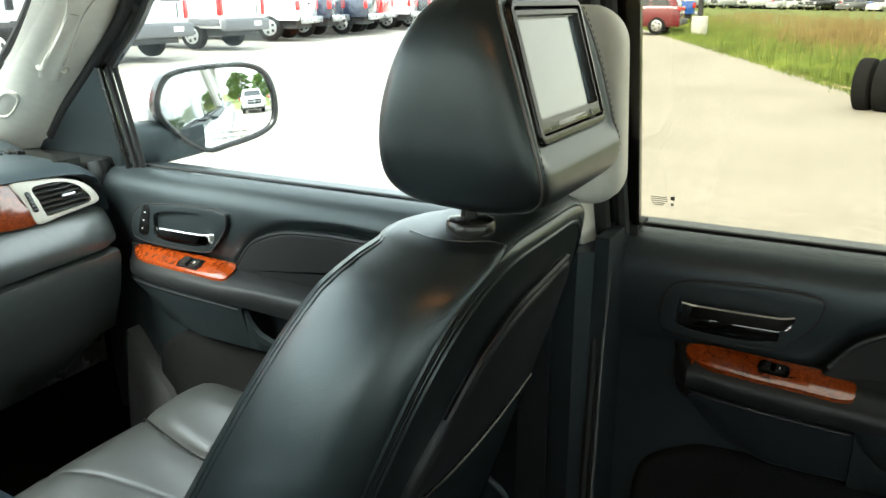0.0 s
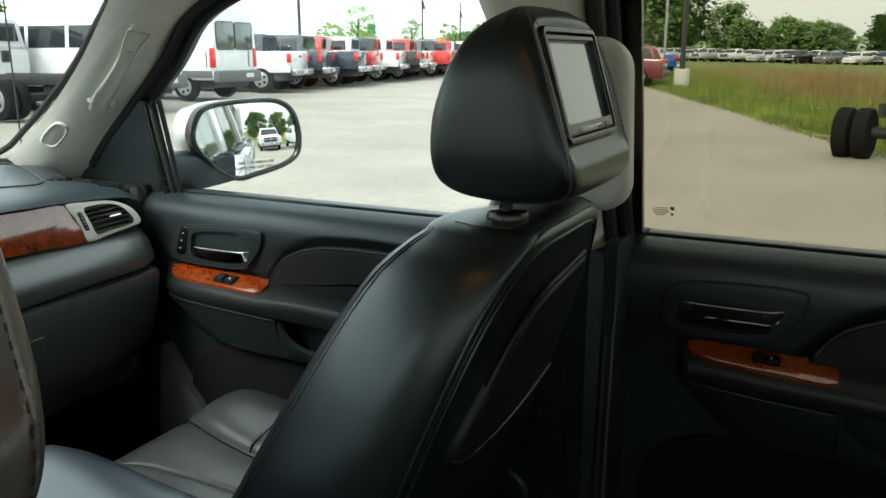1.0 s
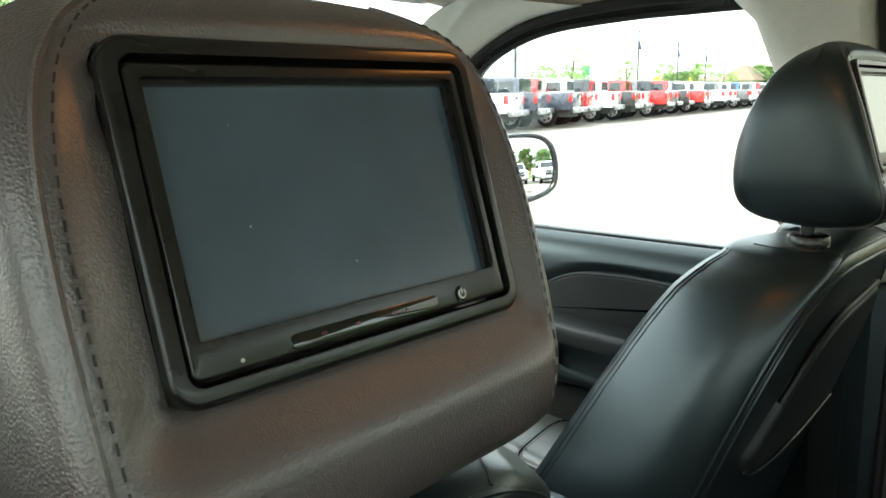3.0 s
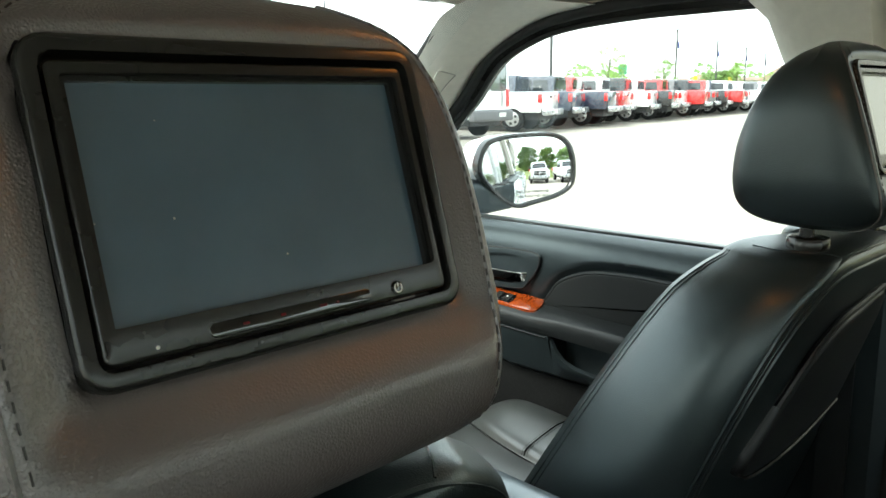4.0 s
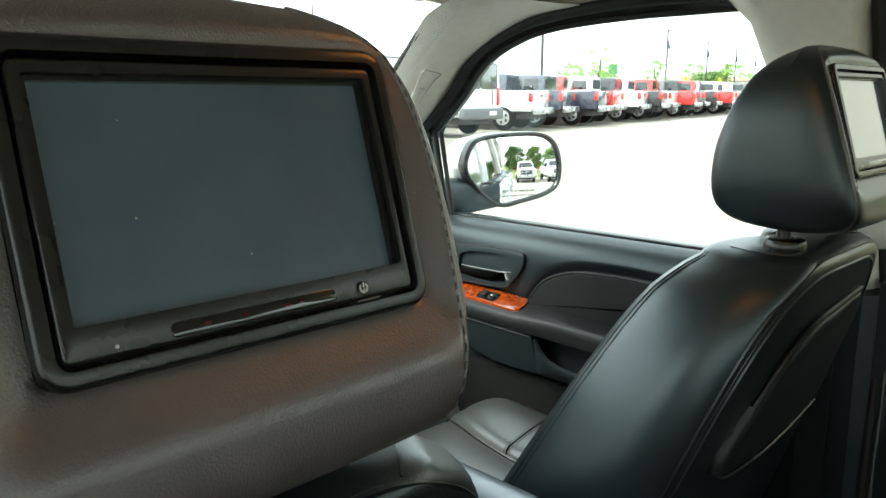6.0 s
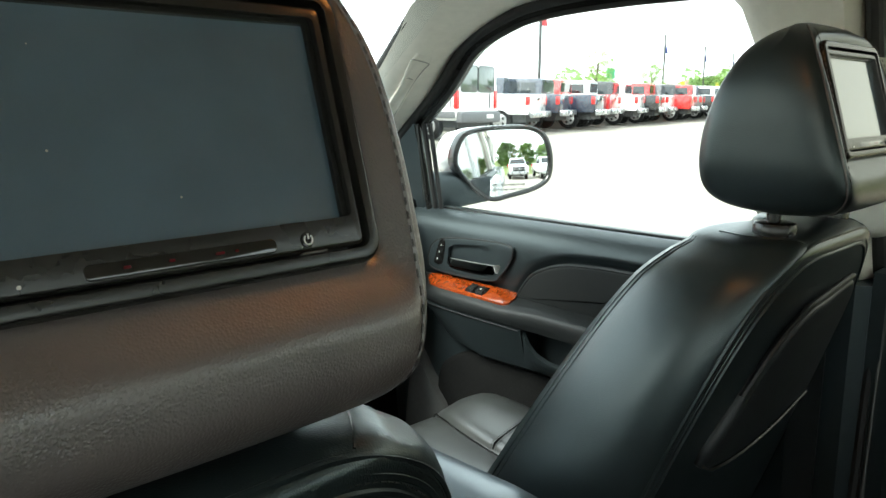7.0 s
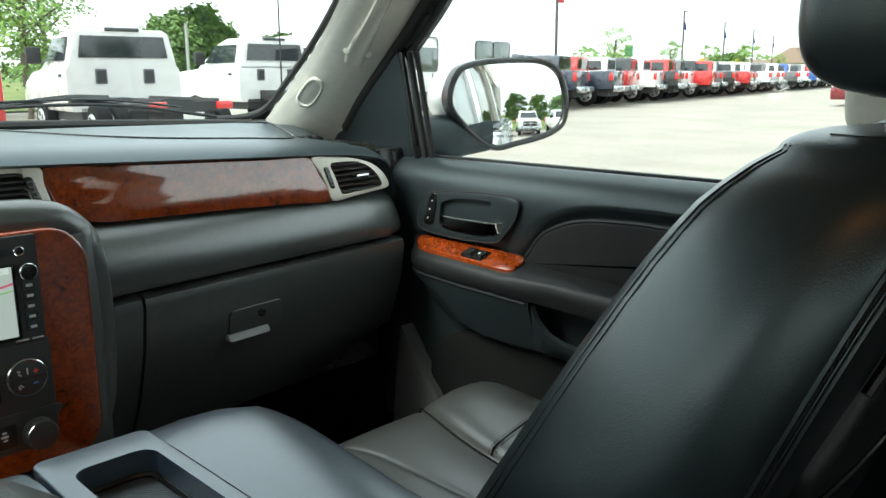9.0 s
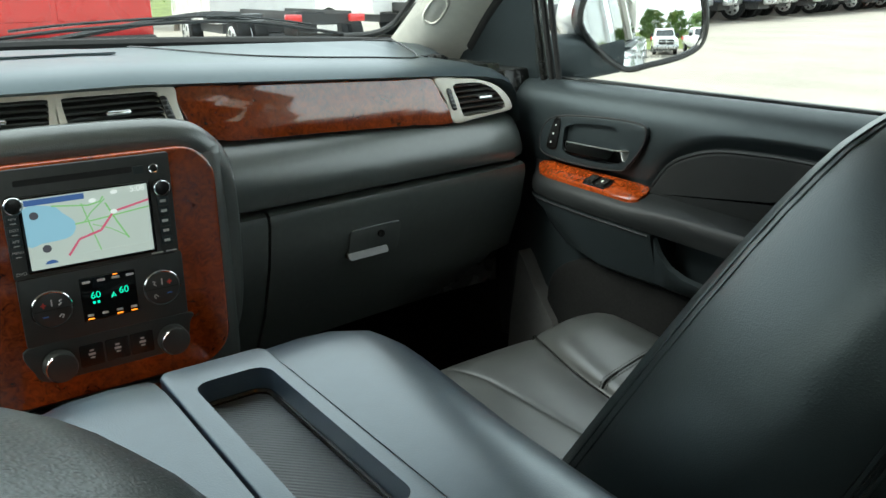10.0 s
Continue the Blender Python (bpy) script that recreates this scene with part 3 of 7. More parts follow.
# ---- doors on the right side ----
def build_door(name, dx, dy, y0, y1, label, tint):
    """A door with its inner panel; features are given at the front door's places and moved by dx, dy. y0, y1: its rear and front edge."""
    d = thing(name, (0.80 + dx, (y0 + y1) / 2 + dy, 0.62), label, "car door", "", "structure")

    def at(x, y, z):
        return Vector((x + dx, y + dy, z))

    def arm(y):
        # the rear door's armrest ends sooner
        return y if dy == 0 or y < 1.06 else 1.06 + (y - 1.06) * 0.72

    def aa(x, y, z):
        return at(x, arm(y), z)

    prof = [(0.812, 1.296), (0.802, 1.2985), (0.788, 1.297), (0.770, 1.288), (0.757, 1.274), (0.749, 1.255), (0.746, 1.225), (0.748, 1.19), (0.754, 1.16), (0.762, 1.13), (0.766, 1.05), (0.768, 0.95), (0.772, 0.80), (0.79, 0.64)]
    arch = [(1.094, 1.135), (1.086, 1.152), (1.060, 1.187), (1.028, 1.208), (0.975, 1.2255), (0.90, 1.232), (0.80, 1.232), (y0 + 0.03, 1.221)]
    dense = np.array(smooth_line(arch, 160))

    def groove(y, z):
        """Depth of the soft fold over the insert's upper edge."""
        if z < 1.10 or z > 1.27 or y > 1.13:
            return 0.0
        i = int(np.argmin((dense[:, 0] - y) ** 2 + (dense[:, 1] - z) ** 2))
        away = math.hypot(dense[i, 0] - y, dense[i, 1] - z)
        inside = z < float(np.interp(y, dense[::-1, 0], dense[::-1, 1])) and y < 1.09
        k = 1.0 if inside else max(0.0, 1 - away / 0.024)
        return 0.016 * k * k * (3 - 2 * k)

    ring = [(x, z) for x, z in smooth_line(prof, 150)]
    bm = loft([[at(x + groove(y, z), y, z) for x, z in ring] + [at(0.87, y, 0.64), at(0.87, y, 1.296)] for y in np.linspace(y0, y1, 110)])
    part("inner_panel", bm, TRIM_DARK, d, "soft black inner panel")
    part("sill_seal", box(0.808 + dx, 0.818 + dx, y0 + dy, min(y1, 1.41) + dy, 1.288, 1.3025, 0.002), RUBBER, d)
    # outer skin
    part("outer_skin", loft([[at(*p) for p in ((0.86, y, 1.284), (0.905, y, 1.280), (0.935, y, 1.260), (0.962, y, 1.19), (0.978, y, 1.0), (0.975, y, 0.8), (0.955, y, 0.55), (0.90, y, 0.52), (0.87, y, 0.62))] for y in np.linspace(y0, y1 + 0.02, 4)]), PAINT_WHITE, d, "white painted outer door skin")
    # padded insert above the armrest
    ins = smooth_line(arch + [(y0 + 0.02, 1.20), (y0 + 0.02, 1.10), (0.8, 1.09), (1.0, 1.09), (1.07, 1.10)], 110, closed=True)
    part("door_insert", puff(ins, lambda u, v, w: at(w, u, v), 0.7425, 0.80, 0.007, 4), INSERT, d, "padded black insert")
    part("insert_rim", tube([at(0.7462, u, v) for u, v in smooth_line(arch[1:], 60)], 0.0040, 8), VINYL, d, "rounded edge of the insert")
    # armrest
    def zt(y):
        return 1.143 - 0.032 * max(0.0, 1.30 - y) - (0.004 if dy else 0.0)

    ys = [1.378, 1.372, 1.36, 1.34, 1.31, 1.26, 1.18, 1.10, 1.0, 0.85, 0.65, y0 + 0.01]
    xin = lambda y: float(np.interp(y, [0.4, 1.2, 1.29, 1.33, 1.355, 1.37, 1.378], [0.692, 0.692, 0.697, 0.706, 0.722, 0.742, 0.758])) + (0.012 if dy and y < 1.33 else 0.0)
    pad, low = [], []
    for y in ys:
        a, t = xin(y), zt(y)
        k = float(np.interp(y, [1.0, 1.06], [1.0, 0.0])) * (dy == 0)
        pad.append([aa(*p) for p in ((0.778, y, t + 0.008), (0.752, y, t + 0.006), ((a + 0.752) / 2, y, t - 0.003 + 0.002 * k), (a + 0.006 - 0.001 * k, y, t - 0.013 + 0.007 * k), (a, y, t - 0.022 + 0.010 * k), (a - 0.001, y, t - 0.036 + 0.003 * k), (a + 0.006, y, t - 0.047), (0.778, y, t - 0.047))])
    part("armrest", loft(pad), VINYL, d, "black padded armrest")
    for y in [v for v in ys if v > 1.04] + [1.045]:
        a, t = xin(y) + 0.006, zt(y)
        zb = float(np.interp(y, [1.045, 1.14, 1.22, 1.29, 1.33, 1.36, 1.378], [0.985, 0.982, 0.988, 1.012, 1.045, 1.075, 1.09]))
        low.append([aa(*p) for p in ((0.79, y, t - 0.050), (a, y, t - 0.050), (a + 0.002, y, t - 0.062), (a + 0.012, y, (t + zb) / 2 - 0.02), (a + 0.026, y, zb + 0.012), (a + 0.045, y, zb), (0.79, y, zb - 0.004))])
    part("pocket_front", loft(low), TRIM_DARK, d)
    part("pocket_rim", tube([aa(xin(y) + 0.005, y, zt(y) - 0.0525) for y in np.linspace(1.050, 1.365, 40)], 0.0022, 8), VINYL, d, "thin raised rim of the armrest panel")
    lip = []
    for y in (1.043, 1.03, 1.01, 0.98, 0.90, 0.75, 0.6, y0 + 0.01):
        top = float(np.interp(y, [0.5, 0.90, 0.98, 1.01, 1.03, 1.043], [1.020, 1.022, 1.030, 1.040, 1.058, 1.082]))
        lip.append([aa(*p) for p in ((0.712, y, top), (0.704, y, top - 0.004), (0.705, y, top - 0.014), (0.716, y, 1.0), (0.745, y, 0.983), (0.79, y, 0.98), (0.79, y, 0.99), (0.722, y, 1.004), (0.716, y, top - 0.012))])
    part("pocket_lip", loft(lip), TRIM_DARK, d, "lip of the open door pocket")
    part("lower_panel", puff(smooth_line([(y0 + 0.02, 0.70), (y0 + 0.02, 0.975), (1.0, 0.98), (1.20, 0.985), (1.27, 0.97), (1.33, 0.92), (1.34, 0.80), (1.33, 0.68)], 60, closed=True), lambda u, v, w: at(w, u, v), 0.752, 0.79, 0.012, 3), CARPET, d, "black carpeted lower panel")
    # wood strip on the armrest, with the window switch
    def on_arm(u, v, w):
        # u: y, v: 0 at the inner edge to 1 at the door, w: height above
        y = u
        t = zt(y)
        a = max(xin(y) + 0.002, 0.706 if dy else 0.694)
        v = 0.14 + 0.86 * v if dy else v
        x = a + (0.750 - a) * v
        z = t - 0.0165 + (0.0235) * (max(v, 0.0) ** 0.75) + w
        return aa(x, y, z)

    wood = smooth_line([(1.062, 0.02), (1.15, 0.01), (1.25, 0.0), (1.315, 0.04), (1.345, 0.30), (1.352, 0.6), (1.34, 0.92), (1.30, 1.02), (1.20, 1.02), (1.09, 1.02), (1.058, 0.9), (1.05, 0.45)], 72, closed=True)
    if dy == 0:
        wood = [(1.352 - (1.352 - u) * 0.88, 0.20 + 0.80 * v) for u, v in wood]
    bm = bmesh.new()
    nv = 7
    rows = []
    for k in range(nv):
        f = 1 - k / (nv - 1) * 0.999
        c = np.mean(np.array(wood), 0)
        rows.append([bm.verts.new(on_arm(*(c + (np.array(p) - c) * f), 0.0045)) for p in wood])
    base_row = [bm.verts.new(on_arm(*p, -0.006)) for p in wood]
    allr = [base_row] + rows
    for a, b in zip(allr, allr[1:]):
        for i in range(len(wood)):
            j = (i + 1) % len(wood)
            bm.faces.new((a[i], a[j], b[j], b[i]))
    part("wood_trim", bm, WOOD, d, "glossy red-brown burl wood strip")
    sw = [[on_arm(u, v, w) for u, v in ((1.162, 0.30), (1.212, 0.30), (1.216, 0.50), (1.212, 0.78), (1.162, 0.78), (1.158, 0.5))] for w in (0.0, 0.0065)]
    switch = part("window_switch", loft(sw), GLOSS_BLACK, d, "black window switch plate")
    sw = [[on_arm(u, v, w) for u, v in ((1.192, 0.36), (1.208, 0.36), (1.208, 0.72), (1.192, 0.72))] for w in (0.004, 0.010)]
    part("switch_key", loft(sw), SATIN_BLACK, switch)
    sw = [[on_arm(u, v, w) for u, v in ((1.166, 0.36), (1.184, 0.36), (1.184, 0.72), (1.166, 0.72))] for w in (0.004, 0.009)]
    part("switch_key", loft(sw), SATIN_BLACK, switch)
    sw = [[on_arm(u, v, w) for u, v in ((1.175, 0.50), (1.178, 0.50), (1.178, 0.57), (1.175, 0.57))] for w in (0.008, 0.0095)]
    part("switch_mark", loft(sw), MARK, switch)
    # inner handle in its bezel
    put = lambda u, v, w: at(w, u, v)
    bez = smooth_line([(1.311, 1.240), (1.24, 1.249), (1.156, 1.252), (1.112, 1.249), (1.101, 1.240), (1.108, 1.213), (1.135, 1.180), (1.158, 1.166), (1.256, 1.162), (1.336, 1.168), (1.351, 1.186), (1.342, 1.219)], 48, closed=True)
    cup = smooth_line([(1.282, 1.226), (1.24, 1.236), (1.18, 1.239), (1.163, 1.237), (1.160, 1.230), (1.157, 1.205), (1.150, 1.186), (1.180, 1.174), (1.256, 1.174), (1.285, 1.180), (1.290, 1.19), (1.288, 1.21)], 48, closed=True)
    if dy < 0:
        bez = [(u if u < 1.27 else 1.27 + (u - 1.27) * 0.5, v) for u, v in bez]
    bezel = part("handle_bezel", plate(bez, put, 0.765, 0.7365, 0.003, cup), TRIM_DARK, d, "black handle surround")
    part("bezel_edge", tube([at(0.738, u, v) for u, v in bez], 0.0019, 6, closed=True), RUBBER, d)
    # cup takes the darker rubber colour to paint in the shade of the recess
    part("cup", plate(cup, put, 0.785, 0.772), RUBBER, bezel)
    zh = 0.0135 if dy < 0 else 0.0
    bar = [(0.728, 1.280, 1.2015), (0.7235, 1.265, 1.2015), (0.7225, 1.23, 1.2015), (0.7235, 1.18, 1.2015), (0.727, 1.15, 1.2015), (0.736, 1.133, 1.2025)]
    rings = []
    for x, y, z in smooth_line(bar, 24):
        z += zh
        rings.append([at(*p) for p in ((x + 0.0065, y, z + 0.0016), (x + 0.002, y, z + 0.0019), (x, y, z), (x + 0.002, y, z - 0.010), (x + 0.005, y, z - 0.018), (x + 0.012, y, z - 0.019))])
    part("door_handle", loft(rings), CHROME, d, "chrome pull handle")
    part("handle_back", box(0.735 + dx, 0.76 + dx, 1.15 + dy, 1.285 + dy, 1.178, 1.196, 0.004), GLOSS_BLACK, bezel)
    if dy < 0:
        return d, at
    lock = part("lock_switch", plate(smooth_line([(1.312, 1.236), (1.296, 1.235), (1.303, 1.19), (1.311, 1.180), (1.325, 1.18), (1.330, 1.19)], 30, closed=True), put, 0.745, 0.7345, 0.001), GLOSS_BLACK, bezel, "lock and seat heater keys")
    for k in range(3):
        yy, zz = 1.3065 + 0.006 * k, 1.226 - 0.0165 * k
        part("key_mark", box(0.7335 + dx, 0.7347 + dx, yy - 0.0014 + dy, yy + 0.0014 + dy, zz - 0.0014, zz + 0.0014, 0.0005), MARK, lock)
    return d, at


def side_x(z):
    """The plane of the side windows."""
    return 0.79 - 0.25 * (z - 1.30)


front_door, _ = build_door("door_1", 0.0, 0.0, 0.455, 1.50, "black front passenger door with wood trim and chrome handle", False)
rear_door, _ = build_door("door_2", 0.027, -1.0, 0.44, 1.378, "black rear passenger door with wood trim and chrome handle", True)


def side_pane(name, outline, mat, parent, label):
    return part(name, loft([[(side_x(z) + o, y, z) for y, z in outline] for o in (0.012, 0.017)]), mat, parent, label, smooth=0)


TOP = [(1.615, 1.348), (1.535, 1.415), (1.428, 1.492), (1.302, 1.585), (1.208, 1.668), (1.10, 1.714), (1.0, 1.735), (0.85, 1.748), (0.72, 1.751), (0.60, 1.752)]
win = [(y, z) for y, z in TOP if y < 1.40] + [(0.60, 1.70), (0.575, 1.60), (0.555, 1.45), (0.55, 1.29), (1.39, 1.29), (1.40, 1.488)]
side_pane("window_pane", win, GLASS, front_door, "clear side window")
rear_win = [(0.375, 1.29), (0.39, 1.60), (0.395, 1.74), (0.0, 1.745), (-0.48, 1.735), (-0.56, 1.60), (-0.60, 1.29)]
side_pane("window_pane", rear_win, GLASS_TINT, rear_door, "smoke-tinted rear side window")

# maker's mark etched on the rear glass, as plain bars
mark = thing("glass_marking", (0.80, 0.315, 1.33), "small etched dark marking on the tinted rear window", "glass marking")
for k, (yy, zz, ww, hh) in enumerate(((0.329, 1.3555, 0.010, 0.0005), (0.329, 1.3525, 0.012, 0.0005), (0.329, 1.3495, 0.012, 0.0005), (0.330, 1.3465, 0.009, 0.0005), (0.330, 1.3435, 0.007, 0.0005), (0.311, 1.355, 0.0028, 0.0028), (0.311, 1.3455, 0.0018, 0.002))):
    xx = side_x(zz)
    part("marking_bar", loft([[(side_x(z) + o, y, z) for y, z in ((yy - ww, zz - hh), (yy + ww, zz - hh), (yy + ww, zz + hh), (yy - ww, zz + hh))] for o in (0.0095, 0.0105)]), MARK_GREY, mark)

# ---- cabin shell ----
def edge(points, dx=0.0):
    return [(side_x(z) + dx, y, z) for y, z in points]


seal = smooth_line(edge(TOP, 0.004), 80)
solo("door_seal", tube(seal, 0.0125, 10), RUBBER, (0.70, 1.1, 1.6), "black rubber door seal along the window opening", "door seal", kind="structure")
inner_l = smooth_line(edge(TOP, 0.006), 60)
outer_l = smooth_line(edge([(y - float(np.interp(y, [0.8, 1.3], [0.004, 0.016])), z - float(np.interp(y, [0.8, 1.3], [0.027, 0.015]))) for y, z in TOP], 0.012), 60)
band = [[Vector(a) + Vector((0.0, 0, 0)), Vector(a).lerp(Vector(b), 0.5) + Vector((-0.006, 0, 0)), Vector(b), Vector(b) + Vector((0.022, 0, 0)), Vector(a) + Vector((0.04, 0.01, 0.012))] for a, b in zip(inner_l, outer_l)]
solo("window_frame", loft(band), SATIN_BLACK, (0.72, 1.1, 1.6), "black front window frame", "window frame", kind="structure")
solo("glass_seal", tube([Vector(b) + Vector((0.002, 0, 0)) for b in outer_l], 0.006, 8), RUBBER, (0.72, 1.1, 1.6), "thin rubber seal at the window glass", "window seal", kind="structure")
# sail panel in front of the window
sail = [(1.398, 1.512), (1.60, 1.352), (1.69, 1.315), (1.70, 1.285), (1.42, 1.290), (1.402, 1.40)]
solo("sail_panel", loft([[(side_x(z) + o, y, z) for y, z in sail] for o in (-0.004, 0.03)]), TRIM_DARK, (0.77, 1.48, 1.29), "black triangular trim at the mirror", "door trim", kind="structure")
for y, o, r in ((1.400, -0.002, 0.007), (1.384, 0.004, 0.006), (1.369, 0.008, 0.0055)):
    solo("glass_channel", tube([(side_x(z) + o, y - (z - 1.29) * 0.05, z) for z in (1.29, 1.35, 1.42, 1.50)], r, 8), RUBBER if r < 0.007 else SATIN_BLACK, (0.78, y, 1.29), "black window guide channel", "window channel", kind="structure")

# windscreen pillar trim
inner_e = smooth_line([(0.69, 1.80, 1.352), (0.672, 1.66, 1.435), (0.642, 1.52, 1.515), (0.602, 1.39, 1.592), (0.56, 1.26, 1.685), (0.515, 1.17, 1.735), (0.50, 1.05, 1.768)], 40)
outer_e = smooth_line([(0.787, 1.675, 1.308), (0.775, 1.59, 1.377), (0.757, 1.482, 1.461), (0.731, 1.352, 1.554), (0.704, 1.23, 1.658), (0.686, 1.075, 1.727), (0.682, 0.93, 1.748)], 40)
rings = []
for a, b in zip(inner_e, outer_e):
    a, b = Vector(a), Vector(b)
    inward = Vector((-0.80, -0.52, -0.25)).normalized()
    across = [a.lerp(b, k / 8) + inward * (0.026 * math.sin(math.pi * min(1, (0.10 + k / 8 * 0.86)))) for k in range(9)]
    rings.append(across + [b - inward * 0.02, a - inward * 0.02])
pillar = thing("windscreen_pillar", (0.74, 1.66, 1.32), "light beige plastic windscreen pillar trim", "pillar trim", kind="structure")
part("pillar_trim", loft(rings), BEIGE, pillar)
part("pillar_foot", loft([rings[0], [p + Vector((0.012, 0.11, -0.08)) for p in rings[0]]]), BEIGE, pillar)


def on_pillar(f, k):
    i = min(38, max(0, int(f * 39)))
    a = Vector(inner_e[i]).lerp(Vector(inner_e[i + 1]), f * 39 - i)
    b = Vector(outer_e[i]).lerp(Vector(outer_e[i + 1]), f * 39 - i)
    inward = Vector((-0.80, -0.52, -0.25)).normalized()
    return a.lerp(b, k) + inward * (0.0262 * math.sin(math.pi * min(1, (0.10 + k * 0.86))))


# tweeter: raised rounded rim with a dished grille
def tweeter_ring(k, lift):
    c = [(0.192 + 0.056 * k * abs(math.cos(t)) ** 0.7 * math.copysign(1, math.cos(t)), 0.315 + 0.145 * k * abs(math.sin(t)) ** 0.7 * math.copysign(1, math.sin(t))) for t in (2 * math.pi * i / 36 for i in range(36))]
    return [on_pillar(f, w) + Vector((-0.80, -0.52, -0.25)) * lift for f, w in c]


tw = part("tweeter", loft([tweeter_ring(k, o) for k, o in ((1.06, -0.004), (1.0, 0.003), (0.93, 0.0052), (0.84, 0.005), (0.78, 0.002))], cap=False), BEIGE, pillar, "raised tweeter cover")
part("tweeter_grille", loft([tweeter_ring(k, o) for k, o in ((0.80, 0.0022), (0.5, 0.0030), (0.02, 0.0032))], cap=False), TWEETER, tw, "grey tweeter grille")

# moulded grab handle: a waisted bar that stands off the pillar, set in a wider surround at the top
GRAB_F = (0.335, 0.36, 0.40, 0.45, 0.50, 0.55, 0.585, 0.605, 0.62, 0.63)


def grab_row(f, inset, lifts):
    a = float(np.interp(f, [0.33, 0.37, 0.49, 0.545, 0.60, 0.63], [0.50, 0.42, 0.44, 0.44, 0.39, 0.43])) + inset
    b = float(np.interp(f, [0.33, 0.395, 0.515, 0.575, 0.60, 0.63], [0.78, 0.73, 0.67, 0.68, 0.75, 0.70])) - inset
    n = len(lifts) - 1
    return [on_pillar(f, a + (b - a) * i / n) + Vector((-0.80, -0.52, -0.25)) * o for i, o in enumerate(lifts)]


bar = [grab_row(f, 0.0, [o * h for o in (-0.3, 0.75, 1.0, 0.78, 0.62, 0.58, 0.62, 0.78, 1.0, 0.75, -0.3)]) for f, h in zip(GRAB_F, (0.001, 0.005, 0.010, 0.012, 0.012, 0.010, 0.007, 0.006, 0.004, 0.001))]
grab = part("grab_handle", sheet(bar), BEIGE, pillar, "moulded grab handle")
line = [grab_row(f, 0.03, [0.0, 0.0])[0] for f in (0.40, 0.45, 0.50, 0.55, 0.585, 0.605, 0.612)] + [grab_row(f, 0.03, [0.0, 0.0])[1] for f in (0.612, 0.605, 0.585, 0.55, 0.50, 0.45, 0.40)]
part("handle_joint", tube([p + Vector((-0.80, -0.52, -0.25)) * 0.0075 for p in smooth_line(line, 70)], 0.0013, 6), TWEETER, grab, "grey joint line")
part("handle_joint", tube([p + Vector((-0.80, -0.52, -0.25)) * 0.0068 for p in grab_row(0.557, 0.04, [0.0] * 5)], 0.0010, 6), TWEETER, grab)
for f, k in ((0.372, 0.44), (0.385, 0.735)):
    part("handle_cap", cyl(on_pillar(f, k) + Vector((0.002, 0.0015, 0)), (-0.8, -0.5, -0.2), 0.0085, 0.014, 18, 0.006), BEIGE, pillar)

# pillar between the doors
bp = thing("door_pillar", (0.72, 0.45, 0.62), "beige upper and black lower pillar between the doors", "pillar trim", kind="structure")
rings = []
for z in (1.29, 1.32, 1.40, 1.50, 1.60, 1.70, 1.76, 1.80):
    x = side_x(z)
    front = float(np.interp(z, [1.29, 1.40, 1.62, 1.72, 1.80], [0.556, 0.564, 0.590, 0.63, 0.73]))
    rear = float(np.interp(z, [1.29, 1.45, 1.70, 1.80], [0.405, 0.415, 0.435, 0.40]))
    rings.append([(x + 0.01, front, z), (x - 0.035, front - 0.02, z), (x - 0.075, front - 0.06, z), (x - 0.082, (front + rear) / 2, z), (x - 0.070, rear + 0.012, z), (x - 0.03, rear, z), (x + 0.01, rear, z)])
part("upper_trim", loft(rings), BEIGE, bp, "light beige pillar trim")
part("outer_panel", box(0.80, 0.93, 0.34, 0.60, 0.53, 1.282, 0.01), PAINT_WHITE, bp)
part("outer_frame", loft([[(side_x(z) + o, y, z) for y, o in ((0.41, 0.012), (0.565, 0.012), (0.565, 0.03), (0.41, 0.03))] for z in (1.29, 1.78)]), PAINT_WHITE, bp)
part("lower_trim", loft([[(0.82, 0.57, z), (0.70 - o, 0.56, z), (0.685 - o, 0.53, z), (0.683 - o, 0.41, z), (0.70 - o, 0.392, z), (0.82, 0.388, z)] for z, o in ((0.62, -0.02), (0.9, 0.0), (1.2, 0.004), (1.289, 0.0))]), TRIM_DARK, bp, "black lower pillar trim")
part("belt_cover", puff(rounded(0.345, 0.56, 1.368, 1.615, 0.045, 8), lambda u, v, w: (w + (1.5 - v) * 0.18, u, v), 0.615, 0.665, 0.016, 4), BEIGE, bp, "rounded beige seat belt height cover")
part("label_oval", tube([(side_x(1.735) - 0.076, 0.50 + 0.05 * math.cos(t), 1.735 + 0.012 * math.sin(t)) for t in (2 * math.pi * k / 32 for k in range(32))], 0.0014, 5, closed=True), BEIGE, bp)
for y, r, o in ((0.400, 0.012, -0.028), (0.378, 0.011, -0.006)):
    part("door_edge_seal", tube([(side_x(z) + o, y + (z - 1.3) * 0.05, z) for z in (1.30, 1.45, 1.6, 1.78)], r, 8), RUBBER, bp)
part("door_edge_seal", tube([(0.705, 0.392, 0.66), (0.700, 0.388, 0.95), (0.705, 0.386, 1.15), (0.735, 0.386, 1.30)], 0.008, 8), RUBBER, bp)
part("gap_filler", box(0.70, 0.86, 0.372, 0.392, 0.62, 1.31), TRIM_DARK, bp)
part("seal_strip", tube([(0.70, 0.378, 0.66), (0.694, 0.374, 0.95), (0.697, 0.372, 1.15), (0.72, 0.374, 1.28)], 0.0022, 6), KICK, bp)

# seat belt
part("belt_webbing", box(0.640, 0.643, 0.43, 0.475, 0.75, 1.40), VINYL, bp, "black seat belt webbing")

